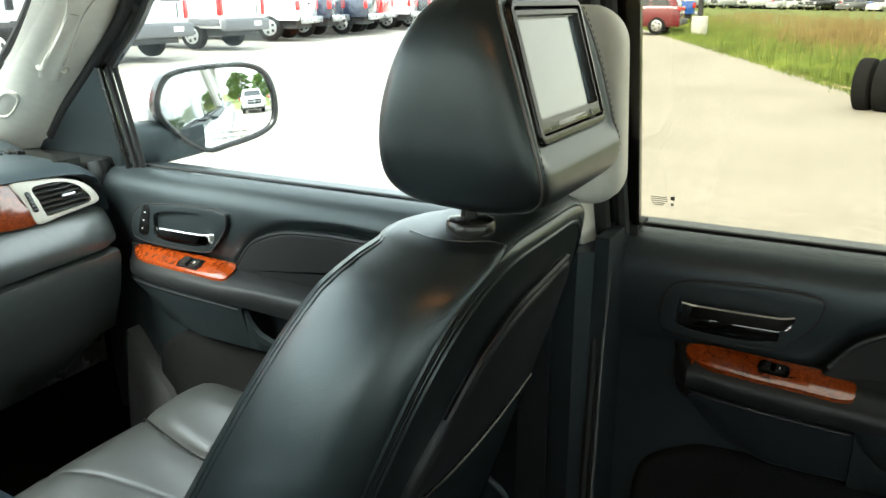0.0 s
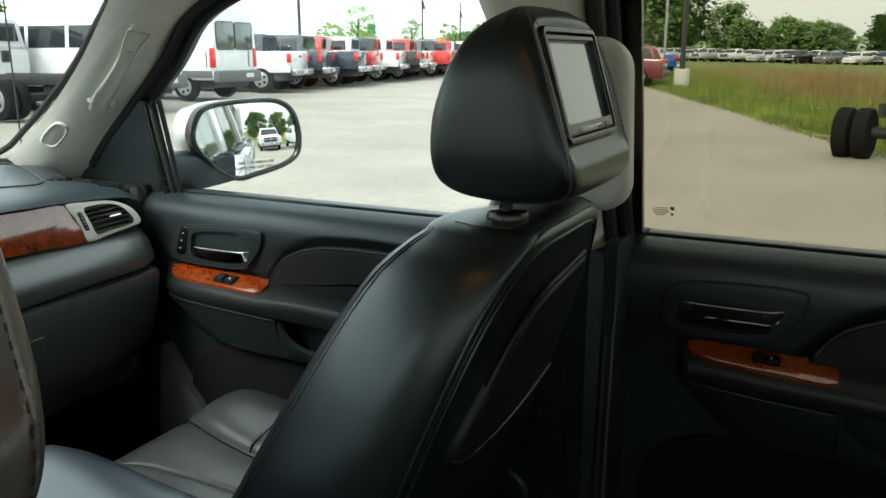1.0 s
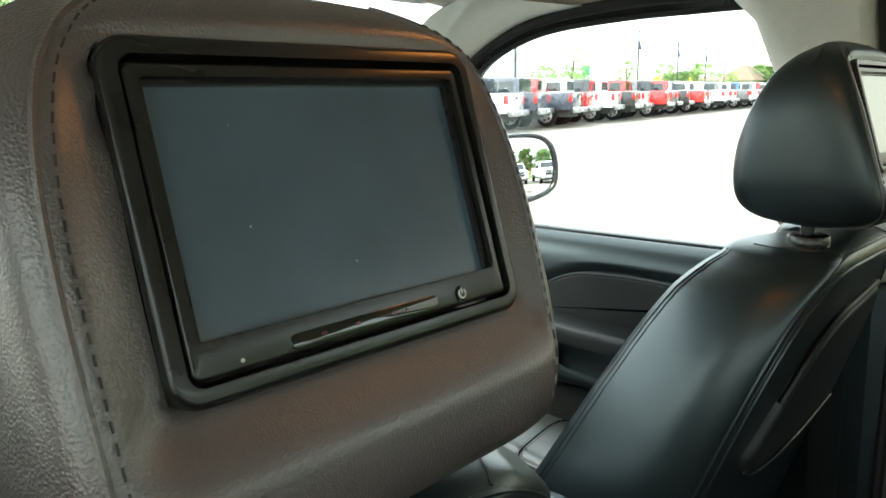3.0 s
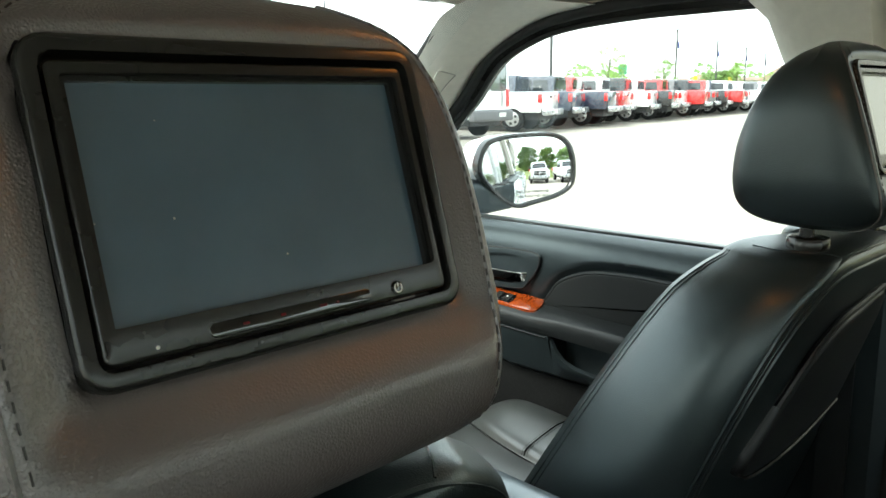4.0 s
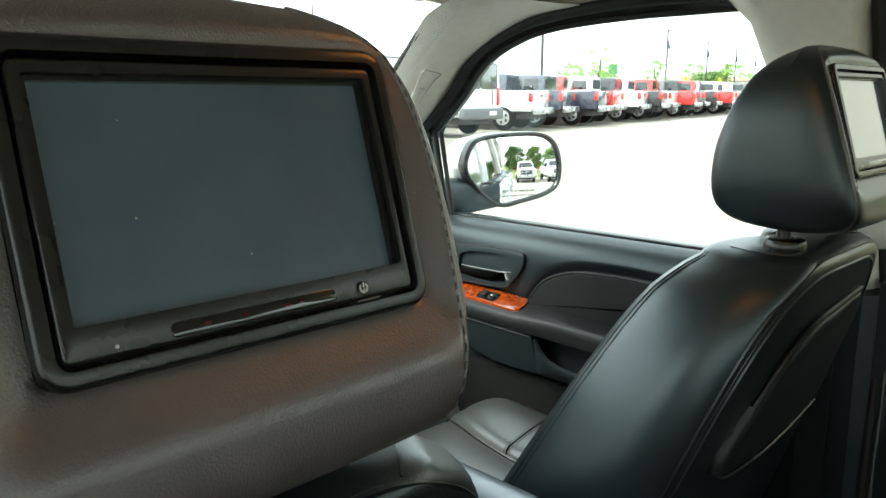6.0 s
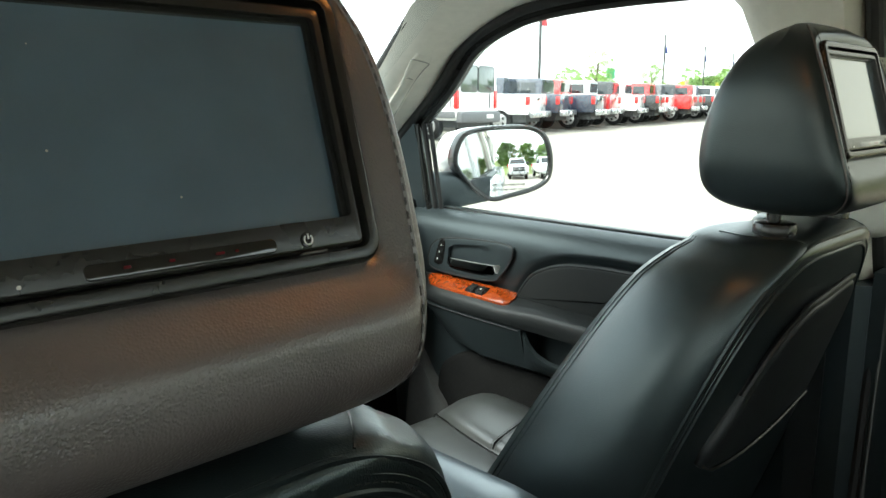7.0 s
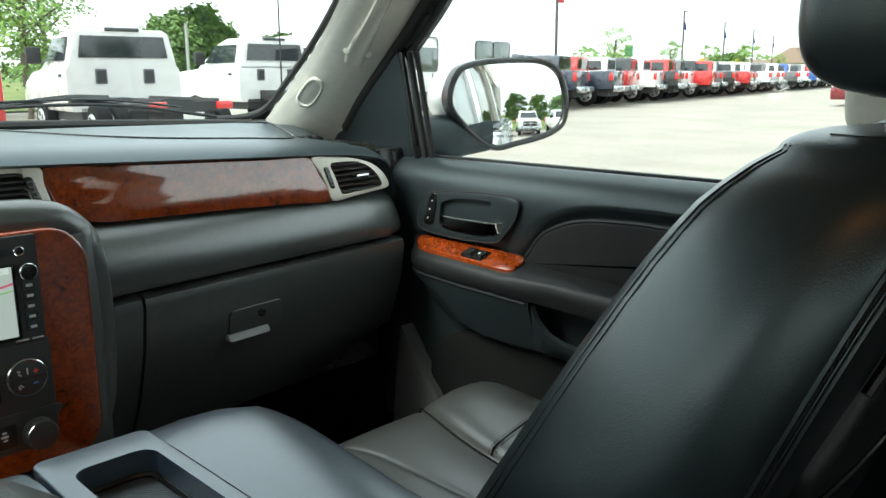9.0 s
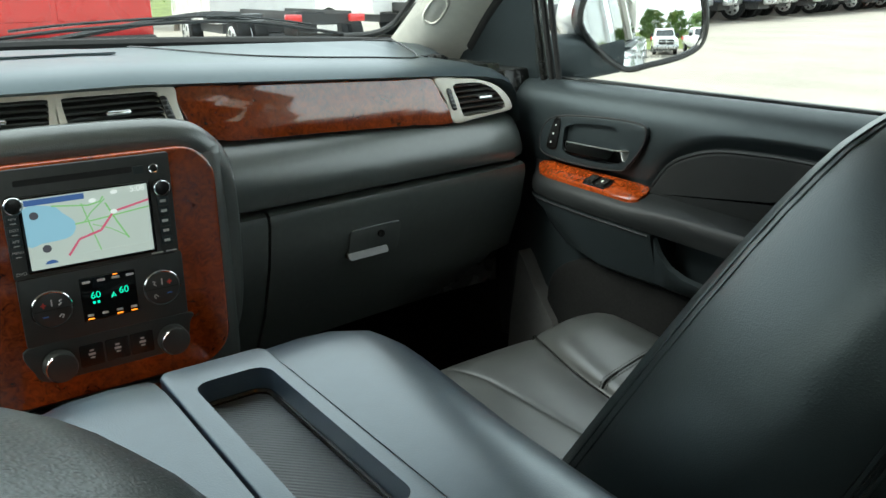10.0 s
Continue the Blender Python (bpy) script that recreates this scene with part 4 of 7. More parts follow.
# headliner, outer roof, floor, rear and left side close the cabin
cx = MID_X = -0.09
rings = []
for y, z0 in ((1.13, 1.752), (1.05, 1.775), (0.8, 1.792), (0.2, 1.80), (-0.6, 1.80), (-1.5, 1.78)):
    prof = [(-0.95, z0 - 0.06), (-0.80, z0 - 0.02), (-0.5, z0 + 0.005), (0, z0 + 0.012), (0.45, z0 + 0.005), (0.62, z0 - 0.015), (0.70, z0 - 0.04), (0.72, z0 + 0.06), (-0.95, z0 + 0.06)]
    rings.append([(x, y, z) for x, z in prof])
solo("ceiling", loft(rings), HEADLINER, (cx, 0, 1.80), "beige cloth headliner over the cabin", "headliner", kind="structure")
rings = []
for y, z0 in ((1.16, 1.80), (0.8, 1.87), (0.2, 1.89), (-0.8, 1.88), (-1.9, 1.84)):
    rings.append([(x, y, z) for x, z in ((-0.98, z0 - 0.10), (-0.85, z0 - 0.03), (-0.4, z0), (0.3, z0), (0.62, z0 - 0.03), (0.735, z0 - 0.10), (0.72, z0 - 0.10), (0.6, z0 - 0.045), (-0.8, z0 - 0.045), (-0.96, z0 - 0.11))])
solo("car_roof", loft(rings), PAINT_WHITE, (cx, 0, 1.85), "white painted steel car roof", "car roof", kind="structure")
lamp = thing("dome_lamp", (-0.09, 0.255, 1.79), "small lit dome lamp in the middle of the headliner", "dome lamp")
part("lamp_bezel", plate(rounded(-0.165, -0.015, 0.21, 0.30, 0.02), lambda u, v, w: (u, v, w), 1.81, 1.790, 0.003, rounded(-0.15, -0.03, 0.225, 0.285, 0.014)), BEIGE, lamp, "beige plastic surround")
part("lamp_lens", plate(rounded(-0.15, -0.03, 0.225, 0.285, 0.014), lambda u, v, w: (u, v, w), 1.81, 1.793), glow("warm_bulb_lens", (1.0, 0.34, 0.07), 3.1), lamp, "warm lit lens")
solo("floor", box(-0.98, 0.86, -1.95, 1.75, 0.56, 0.62), CARPET, (cx, 0, 0.56), "black carpeted cabin floor", "floor", kind="structure")
solo("wall_firewall", box(-0.98, 0.86, 1.72, 1.78, 0.62, 1.33), CARPET, (cx, 1.75, 0.62), "black carpeted bulkhead below the dashboard", "bulkhead", kind="structure")
solo("wall_left_lower", box(-0.99, -0.93, -1.95, 1.75, 0.62, 1.30, 0.02), TRIM_DARK, (-0.96, 0, 0.62), "black lower side of the cabin with door panels", "door panel", kind="structure")
for y0, y1 in ((0.36, 0.56), (-0.78, -0.62), (-1.95, -1.80)):
    solo("wall_left_pillar", loft([[(-0.98, y0, 1.30), (-0.98, y1, 1.30), (-0.92, y1, 1.30), (-0.92, y0, 1.30)], [(-0.90, y0, 1.78), (-0.90, y1, 1.78), (-0.84, y1, 1.78), (-0.84, y0, 1.78)]]), BEIGE, (-0.95, y0, 1.30), "beige pillar on the driver side", "pillar trim", kind="structure")
lw = thing("left_windows", (-0.95, 0, 1.30), "windows along the driver side, tinted behind the front door", "window", kind="structure")
for y0, y1, mat in ((0.56, 1.25, GLASS), (-0.62, 0.36, GLASS_MID), (-1.80, -0.78, GLASS_LIGHT)):
    part("window_pane", loft([[(-0.97 + o, y0, 1.30), (-0.97 + o, y1, 1.30), (-0.885 + o, y1, 1.78), (-0.885 + o, y0, 1.78)] for o in (0.0, 0.005)]), mat, lw, smooth=0)
rw = thing("rear_window", (MID_X, -1.95, 1.30), "lightly tinted tailgate window with black frame", "window", kind="structure")
part("window_frame", join(box(-0.86, 0.66, -1.95, -1.92, 1.29, 1.31), box(-0.86, 0.66, -1.95, -1.92, 1.79, 1.81)), RUBBER, rw, smooth=0)
part("window_pane", box(-0.86, 0.66, -1.94, -1.935, 1.31, 1.79), GLASS_LIGHT, rw, smooth=0)
solo("windscreen_pillar_left", tube([(-0.97, 1.62, 1.30), (-0.92, 1.40, 1.48), (-0.86, 1.20, 1.66), (-0.80, 1.05, 1.76)], 0.05, 10), BEIGE, (-0.97, 1.6, 1.3), "beige windscreen pillar on the driver side", "pillar trim", kind="structure")
# added board out of view; its height sets how much tailgate light comes in
solo("wall_rear", box(-0.93, 0.80, -1.02, -0.92, 0.62, 1.25, 0.03), TRIM_DARK, (cx, -0.97, 0.62), "unseen black board added to hold back light from the tailgate", "partition", kind="structure")
for x in (-0.92, 0.72):
    solo("rear_pillar", box(x - 0.07, x + 0.07, -1.98, -1.86, 1.30, 1.80, 0.03), BEIGE, (x, -1.92, 1.3), "beige rear corner pillar", "pillar trim", kind="structure")
solo("wall_right_rear", box(0.80, 0.86, -1.95, -0.56, 0.62, 1.31, 0.02), TRIM_DARK, (0.83, -1.2, 0.62), "black rear quarter trim panel", "quarter trim", kind="structure")
solo("quarter_pillar", loft([[(0.79, -0.72, 1.30), (0.79, -0.60, 1.30), (0.84, -0.60, 1.30), (0.84, -0.72, 1.30)], [(0.68, -0.68, 1.78), (0.68, -0.50, 1.78), (0.72, -0.50, 1.78), (0.72, -0.68, 1.78)]]), BEIGE, (0.79, -0.66, 1.3), "beige pillar behind the rear door", "pillar trim", kind="structure")
qw = thing("quarter_window", (0.79, -1.2, 1.30), "lightly tinted rear quarter window", "window", kind="structure")
side_pane("window_pane", [(-0.72, 1.30), (-0.70, 1.73), (-1.70, 1.71), (-1.85, 1.30)], GLASS_LIGHT, qw, "lightly tinted glass")
solo("quarter_skin", loft([[(0.86, y, 1.300), (0.905, y, 1.298), (0.94, y, 1.275), (0.966, y, 1.20), (0.982, y, 1.0), (0.978, y, 0.8), (0.95, y, 0.55), (0.87, y, 0.55)] for y in (-2.0, -1.3, -0.575)]), PAINT_WHITE, (0.9, -1.2, 0.55), "white painted rear quarter panel", "car body", kind="structure")
solo("fender_skin", loft([[(0.80, y, 1.29 + d), (0.90, y, 1.285 + d), (0.955, y, 1.22 + d), (0.985, y, 1.05), (0.98, y, 0.75), (0.93, y, 0.55), (0.80, y, 0.55)] for y, d in ((1.53, 0.0), (1.9, -0.02), (2.6, -0.06), (3.2, -0.14))]), PAINT_WHITE, (0.9, 2.3, 0.55), "white painted front fender", "car body", kind="structure")
solo("hood", loft([[(-0.98, y, z - 0.04), (-0.6, y, z), (0.4, y, z), (0.80, y, z - 0.03), (0.80, y, z - 0.10), (-0.98, y, z - 0.10)] for y, z in ((2.08, 1.30), (2.6, 1.27), (3.1, 1.20), (3.3, 1.08))]), PAINT_WHITE, (cx, 2.6, 1.0), "white painted bonnet ahead of the windscreen", "car bonnet", kind="structure")

# windscreen with its black border and wipers
ws = thing("windscreen", (cx, 1.95, 1.36), "clear raked windscreen with black border", "windscreen", kind="structure")
rings = []
for f in np.linspace(0, 1, 7):
    row = []
    for u in np.linspace(-1, 1, 15):
        half = 0.80 + (0.60 - 0.80) * f
        y = (1.97 - 0.20 * u**2) * (1 - f) + (1.12 - 0.06 * u**2) * f
        row.append((cx + half * u, y, 1.362 - 0.01 * u**2 + (1.765 - 1.362) * f))
    rings.append(row)
part("pane", loft(rings, closed=False), GLASS, ws)
base_line = [(cx + 0.80 * u, 1.965 - 0.20 * u**2, 1.366 - 0.014 * u**2) for u in np.linspace(-1, 1, 30)]
corner = [(0.60, 1.838, 1.366), (0.652, 1.806, 1.371), (0.676, 1.765, 1.388), (0.671, 1.695, 1.428), (0.648, 1.57, 1.497), (0.612, 1.43, 1.575), (0.572, 1.295, 1.665), (0.54, 1.21, 1.715)]
part("black_border", tube(base_line, 0.011, 8), RUBBER, ws, "black frit border")
part("black_border", tube(smooth_line(corner, 30), 0.007, 8), RUBBER, ws, "black frit border")
rings = [[(cx + 0.84 * u, 2.0 - 0.20 * u**2 + o, 1.345 - 0.02 * u**2 - (0.02 if o > 0.05 else 0)) for u in np.linspace(-1, 1, 20)] for o in (0.0, 0.05, 0.12)]
solo("cowl", loft(rings, closed=False), SATIN_BLACK, (cx, 2.0, 1.30), "black plastic cowl below the windscreen", "cowl", kind="structure")
for pts, wx in (([(-0.12, 1.985, 1.385), (0.10, 1.975, 1.405), (0.40, 1.94, 1.412), (0.66, 1.85, 1.375)], 0.30), ([(-0.95, 1.90, 1.39), (-0.6, 1.95, 1.41), (-0.3, 1.985, 1.40), (-0.16, 1.99, 1.385)], -0.6)):
    wp = thing("wiper", pts[0], "black windscreen wiper resting above the cowl", "wiper", "wipers")
    pts = [(x, y, z - 0.012) for x, y, z in pts]
    part("blade", tube(smooth_line(pts, 30), 0.0038, 6), RUBBER, wp)
    part("blade_frame", tube([(x, y + 0.012, z + 0.010) for x, y, z in smooth_line(pts, 30)][4:-4], 0.003, 6), SATIN_BLACK, wp)
    arm = [(wx - 0.30, 2.02, 1.365), (wx, 1.98, 1.412), (wx + 0.12, 1.965, 1.414)]
    part("arm", tube(smooth_line(arm, 12), 0.008, 6, flat=0.6), SATIN_BLACK, wp)
    part("arm_joint", box(wx + 0.04, wx + 0.17, 1.958, 1.982, 1.400, 1.415, 0.005), SATIN_BLACK, wp)

# kick panel by the door
solo("kick_panel", loft([[(x, y, z) for y, z in ((1.402, 0.960), (1.388, 0.945), (1.355, 0.897), (1.302, 0.842), (1.25, 0.74), (1.25, 0.66), (1.435, 0.66), (1.425, 0.80))] for x in (0.736, 0.775)]), KICK, (0.76, 1.38, 0.66), "grey plastic kick panel by the door hinge", "kick panel", kind="structure")

solo("hinge_trim", box(0.722, 0.80, 1.44, 1.76, 1.15, 1.316, 0.006), SATIN_BLACK, (0.76, 1.6, 1.15), "black trim between dashboard end and door hinge", "trim", kind="structure")

# aerial on the front fender
aerial = thing("aerial", (0.935, 2.08, 1.24), "thin black rod aerial on the front fender", "car aerial")
part("rod", cyl((0.935, 2.08, 1.70), (0, 0, 1), 0.0022, 0.86, 8), RUBBER, aerial)
part("foot", cyl((0.935, 2.08, 1.255), (0, 0, 1), 0.016, 0.05, 16, 0.006), RUBBER, aerial)

solo("wall_footwell", box(0.778, 0.798, 1.42, 1.74, 0.62, 1.24), CARPET, (0.79, 1.58, 0.62), "black carpeted side of the footwell", "footwell trim", kind="structure")
part("edge_strip", loft([[(side_x(z) + o, y, z) for y, o in ((0.36, 0.018), (0.41, 0.018), (0.41, 0.03), (0.36, 0.03))] for z in (1.27, 1.78)]), SATIN_BLACK, bp)
part("edge_foot", box(0.80, 0.86, 0.36, 0.62, 1.25, 1.305), RUBBER, bp)
# ---- dashboard ----
MID = -0.09


def dash_y(x):
    return 1.311 + 0.10 * abs(x - MID)


def band_top(x):
    return 1.345 - 0.05 * max(0.0, x - 0.0) if x > 0 else 1.345


def band_low(x):
    return float(np.interp(x, [-0.9, 0.05, 0.10, 0.72], [1.262, 1.262, 1.257, 1.232]))


dash = thing("dashboard", (MID, 1.5, 0.86), "black grained dashboard with burl wood band and silver vents", "dashboard", kind="structure")
rings = []
for x, k in ((-0.93, 0), (-0.6, 0), (-0.3, 0), (-0.1, 0), (0.0, 0), (0.15, 0), (0.3, 0), (0.45, 0), (0.56, 0), (0.63, 0.003), (0.67, 0.008), (0.695, 0.018), (0.708, 0.034), (0.716, 0.06), (0.719, 0.085)):
    y, zt = dash_y(x), band_top(x) - k
    yb = 1.955 - 0.20 * ((x - MID) / 0.80) ** 2
    prof = [(yb, 1.357 - k), (yb - 0.12, 1.364 - k), (y + 0.16, zt + 0.026), (y + 0.07, zt + 0.024), (y + 0.028, zt + 0.019), (y + 0.006, zt + 0.011), (y - 0.003, zt + 0.003), (y + 0.004, zt - 0.001), (y + 0.05, zt - 0.004), (yb, 1.26)]
    rings.append([(x, a, b) for a, b in prof])
part("dash_top", loft(rings), DASH_TOP, dash, "matt black dash top pad")
# airbag outline and speaker cover on the top
def on_top(x, y):
    d = y - dash_y(x)
    zt = band_top(x)
    yb = 1.955 - 0.20 * ((x - MID) / 0.80) ** 2
    return (x, y, float(np.interp(y, [dash_y(x) + 0.07, dash_y(x) + 0.16, yb - 0.12, yb], [zt + 0.024, zt + 0.026, 1.364, 1.357])) + 0.0012)


part("airbag_seam", tube([on_top(x, y) for x, y in smooth_line([(0.14, 1.84), (0.20, 1.62), (0.26, 1.53), (0.36, 1.50), (0.46, 1.50), (0.545, 1.49), (0.60, 1.56), (0.62, 1.68), (0.60, 1.76)], 50)], 0.0016, 5), SATIN_BLACK, dash)
sp = [on_top(x, y) for x, y in smooth_line([(-0.20, 1.60), (-0.05, 1.58), (0.06, 1.62), (0.04, 1.74), (-0.10, 1.80), (-0.22, 1.74)], 40, closed=True)]
part("speaker_cover", loft([sp, [(x, y, z + 0.003) for x, y, z in sp]]), DASH_TOP, dash)
part("defrost_vent", box(0.600, 0.668, 1.545, 1.575, 1.326, 1.338, 0.004), SATIN_BLACK, dash, "small side defrost vent")
for k in range(3):
    part("vent_slat", box(0.61 + 0.019 * k, 0.617 + 0.019 * k, 1.542, 1.578, 1.330, 1.341), RUBBER, dash)
# padded lower roll
for x0, x1 in ((0.070, 0.717), (-0.93, -0.262)):
    rings = []
    for x in np.linspace(x0, x1, 14):
        k = max(0.0, (x - 0.68) / 0.04) ** 2 * 0.03
        y, zb = dash_y(x) + k, band_low(x)
        prof = [(y + 0.03, zb + 0.006), (y + 0.002, zb + 0.002), (y - 0.010, zb - 0.004), (y - 0.021, zb - 0.015), (y - 0.031, zb - 0.030), (y - 0.038, zb - 0.046), (y - 0.041, 1.174), (y - 0.037, 1.164), (y - 0.026, 1.159), (y + 0.03, 1.157), (1.60, 1.157), (1.60, zb)]
        rings.append([(x, a, b) for a, b in prof])
    part("dash_roll", loft(rings), DASH, dash, "grained black lower dash pad")
part("dash_core", box(-0.92, 0.70, 1.43, 1.70, 0.90, 1.33), SATIN_BLACK, dash)
# glove box with latch
def glove(x0, x1, n):
    rings = []
    for x in np.linspace(x0, x1, n):
        y = dash_y(x)
        k = 0.05 * max(0.0, (x - 0.5) / 0.2) ** 2
        prof = [(y + 0.04, 1.154), (y - 0.024, 1.154), (y - 0.033, 1.149), (y - 0.036, 1.136), (y - 0.024, 1.07), (y + 0.010, 0.98), (y + 0.055, 0.90 + k), (y + 0.115, 0.875 + k), (1.62, 0.875 + k), (1.62, 1.154)]
        rings.append([(x, a, b) for a, b in prof])
    return loft(rings)


gb = part("glove_box_door", glove(0.166, 0.706, 12), DASH, dash, "grained black glove box door")
part("filler_panel", glove(0.100, 0.161, 4), DASH, dash)
part("latch_recess", plate(rounded(0.306, 0.408, 1.047, 1.098, 0.008), lambda u, v, w: (u, dash_y(u) - 0.026 - w + (1.072 - v) * 0.25, v), -0.01, 0.0012, 0.001), DASH, gb)
# lever colour is paled to paint in the window light on its top
LEVER = material("window_lit_lever_plastic", (0.24, 0.24, 0.235), rough=0.42, vary=0.08, grain=80, bump=0.1, bump_scale=700)
part("latch_lever", puff(rounded(0.303, 0.384, 1.047, 1.062, 0.006), lambda u, v, w: (u, dash_y(u) - w + 0.012 + (v - 1.047) * 0.9, v), 0.020, 0.046, 0.004, 2), LEVER, gb, "glove box latch lever with window light painted in as pale grey")
part("lock_cylinder", cyl((0.366, dash_y(0.366) - 0.032, 1.083), (0, -1, 0), 0.006, 0.006, 16, 0.001), SATIN_BLACK, gb)

face_put = lambda u, v, w: (u, dash_y(u) - w + (v - 1.29) * 0.19, v)
wood = smooth_line([(0.058, 1.3395), (0.15, 1.336), (0.30, 1.3285), (0.42, 1.3225), (0.507, 1.318), (0.522, 1.29), (0.5445, 1.2425), (0.45, 1.2465), (0.30, 1.2535), (0.17, 1.2585), (0.125, 1.2615), (0.098, 1.268), (0.072, 1.278), (0.066, 1.30)], 90, closed=True)
part("wood_band", plate(wood, face_put, -0.02, 0.003, 0.002), WOOD, dash, "glossy red-brown burl wood band")


def bezel(ring, hole, slats, tab, wheel):
    b = part("vent_bezel", plate(ring, face_put, -0.02, 0.0045, 0.002, hole), SILVER, dash, "satin silver vent surround")
    part("vent_box", plate(hole, face_put, -0.05, -0.03), RUBBER, b)
    h = np.array(hole)
    z0, z1 = h[:, 1].min(), h[:, 1].max()
    for k in range(slats):
        z = z0 + (k + 0.5) / slats * (z1 - z0)
        xs = []
        for i in range(len(h)):
            a, c = h[i], h[(i + 1) % len(h)]
            if (a[1] - z) * (c[1] - z) < 0:
                xs.append(a[0] + (c[0] - a[0]) * (z - a[1]) / (c[1] - a[1]))
        if len(xs) < 2:
            continue
        xa, xb = min(xs), max(xs)
        part("vent_slat", loft([[face_put(x, z + dz, w) for dz, w in ((0.0024, 0.0010), (0.0008, 0.0034), (-0.0020, 0.0015), (0.0012, -0.022), (0.0046, -0.022))] for x in (xa - 0.002, (xa + xb) / 2, xb + 0.002)]), STACK, b)
    part("vent_tab", puff(rounded(tab[0] - 0.016, tab[0] + 0.016, tab[1] - 0.0032, tab[1] + 0.0032, 0.003), face_put, -0.004, 0.010, 0.002, 2), CHROME, b, "bright vent lever")
    wb = part("thumbwheel", puff(rounded(wheel[0] - 0.0055, wheel[0] + 0.0055, wheel[1] - 0.019, wheel[1] + 0.019, 0.004), lambda u, v, w: face_put(u + (1.30 - v) * 0.28, v, w), -0.004, 0.0068, 0.002, 2), SATIN_BLACK, b, "ribbed black thumbwheel")
    for k in range(5):
        v = wheel[1] - 0.013 + k * 0.0065
        c = wheel[0] + (1.30 - v) * 0.28
        part("rib", plate(rounded(c - 0.004, c + 0.004, v - 0.001, v + 0.001, 0.0008), face_put, 0.004, 0.0078), KICK, wb)


bezel(smooth_line([(0.510, 1.3185), (0.56, 1.316), (0.605, 1.311), (0.648, 1.2995), (0.676, 1.282), (0.690, 1.262), (0.687, 1.251), (0.66, 1.2475), (0.60, 1.2435), (0.5475, 1.2405), (0.5365, 1.264), (0.525, 1.29)], 60, closed=True),
      smooth_line([(0.551, 1.3035), (0.58, 1.306), (0.616, 1.303), (0.645, 1.292), (0.662, 1.277), (0.672, 1.262), (0.668, 1.2545), (0.65, 1.2525), (0.61, 1.2505), (0.574, 1.2495), (0.566, 1.255), (0.558, 1.28)], 60, closed=True), 6, (0.622, 1.2785), (0.538, 1.281))
bezel(smooth_line([(0.053, 1.3425), (0.00, 1.3445), (-0.05, 1.345), (-0.0935, 1.3455), (-0.0935, 1.32), (-0.0935, 1.29), (-0.0935, 1.2785), (-0.04, 1.278), (0.02, 1.2775), (0.067, 1.277), (0.0635, 1.295), (0.058, 1.32)], 60, closed=True),
      smooth_line([(0.028, 1.3365), (-0.01, 1.3375), (-0.05, 1.338), (-0.083, 1.338), (-0.087, 1.333), (-0.0845, 1.31), (-0.0795, 1.295), (-0.075, 1.291), (-0.03, 1.2915), (0.033, 1.292), (0.039, 1.297), (0.034, 1.328)], 60, closed=True), 6, (-0.022, 1.3155), (0.0465, 1.312))
bezel(smooth_line([(2 * MID - 0.053 - 0.007, 1.3425), (-0.18, 1.3445), (-0.14, 1.345), (-0.0945, 1.3455), (-0.0945, 1.32), (-0.0945, 1.29), (-0.0945, 1.2785), (-0.15, 1.278), (-0.20, 1.2775), (-0.254, 1.277), (-0.2505, 1.295), (-0.246, 1.32)], 60, closed=True),
      smooth_line([(-0.216, 1.3365), (-0.18, 1.3375), (-0.14, 1.338), (-0.106, 1.338), (-0.102, 1.333), (-0.1045, 1.31), (-0.1085, 1.295), (-0.113, 1.291), (-0.16, 1.2915), (-0.222, 1.292), (-0.227, 1.297), (-0.222, 1.328)], 60, closed=True), 6, (-0.166, 1.3155), (-0.236, 1.312))

# centre stack
SY = 1.205
sf = lambda u, v, w: (u, SY - w, v)
part("stack_body", box(-0.262, 0.080, 1.222, 1.45, 0.97, 1.285, 0.02, 3), DASH, dash)
top_bar = smooth_line([(-0.275, 1.255, 1.10), (-0.268, 1.245, 1.24), (-0.245, 1.243, 1.278), (-0.19, 1.242, 1.292), (-0.09, 1.240, 1.294), (0.01, 1.242, 1.290), (0.048, 1.246, 1.275), (0.070, 1.250, 1.235), (0.076, 1.255, 1.14), (0.070, 1.26, 1.04), (0.045, 1.27, 0.985)], 70)
part("stack_surround", tube(top_bar, 0.024, 12), DASH, dash, "rounded grained pad round the centre stack")
part("wood_surround", plate(rounded(-0.240, 0.056, 0.996, 1.284, 0.045, 8), sf, -0.03, 0.0, 0.004), WOOD, dash, "glossy burl wood centre panel")
radio = part("radio", plate(rounded(-0.184, -0.001, 1.157, 1.2805, 0.003), sf, -0.01, 0.005, 0.0012), STACK, dash, "black navigation radio")
hvac = part("climate_panel", plate(rounded(-0.183, 0.002, 1.0745, 1.1565, 0.003), sf, -0.01, 0.0045, 0.0012), STACK, dash, "black climate control panel")
keys = part("switch_panel", plate(smooth_line([(-0.183, 1.074), (-0.09, 1.0742), (0.002, 1.074), (0.003, 1.06), (-0.001, 1.04), (-0.012, 1.028), (-0.05, 1.027), (-0.13, 1.027), (-0.168, 1.028), (-0.180, 1.042)], 50, closed=True), sf, -0.01, 0.0045, 0.0012), STACK, dash, "black switch row")
part("disc_slot", plate(rounded(-0.170, -0.045, 1.2615, 1.2685, 0.002), sf, 0.003, 0.0056), RUBBER, radio)
part("jack", cyl((-0.021, SY - 0.006, 1.2635), (0, -1, 0), 0.0052, 0.004, 20, 0.001), SATIN_BLACK, radio)
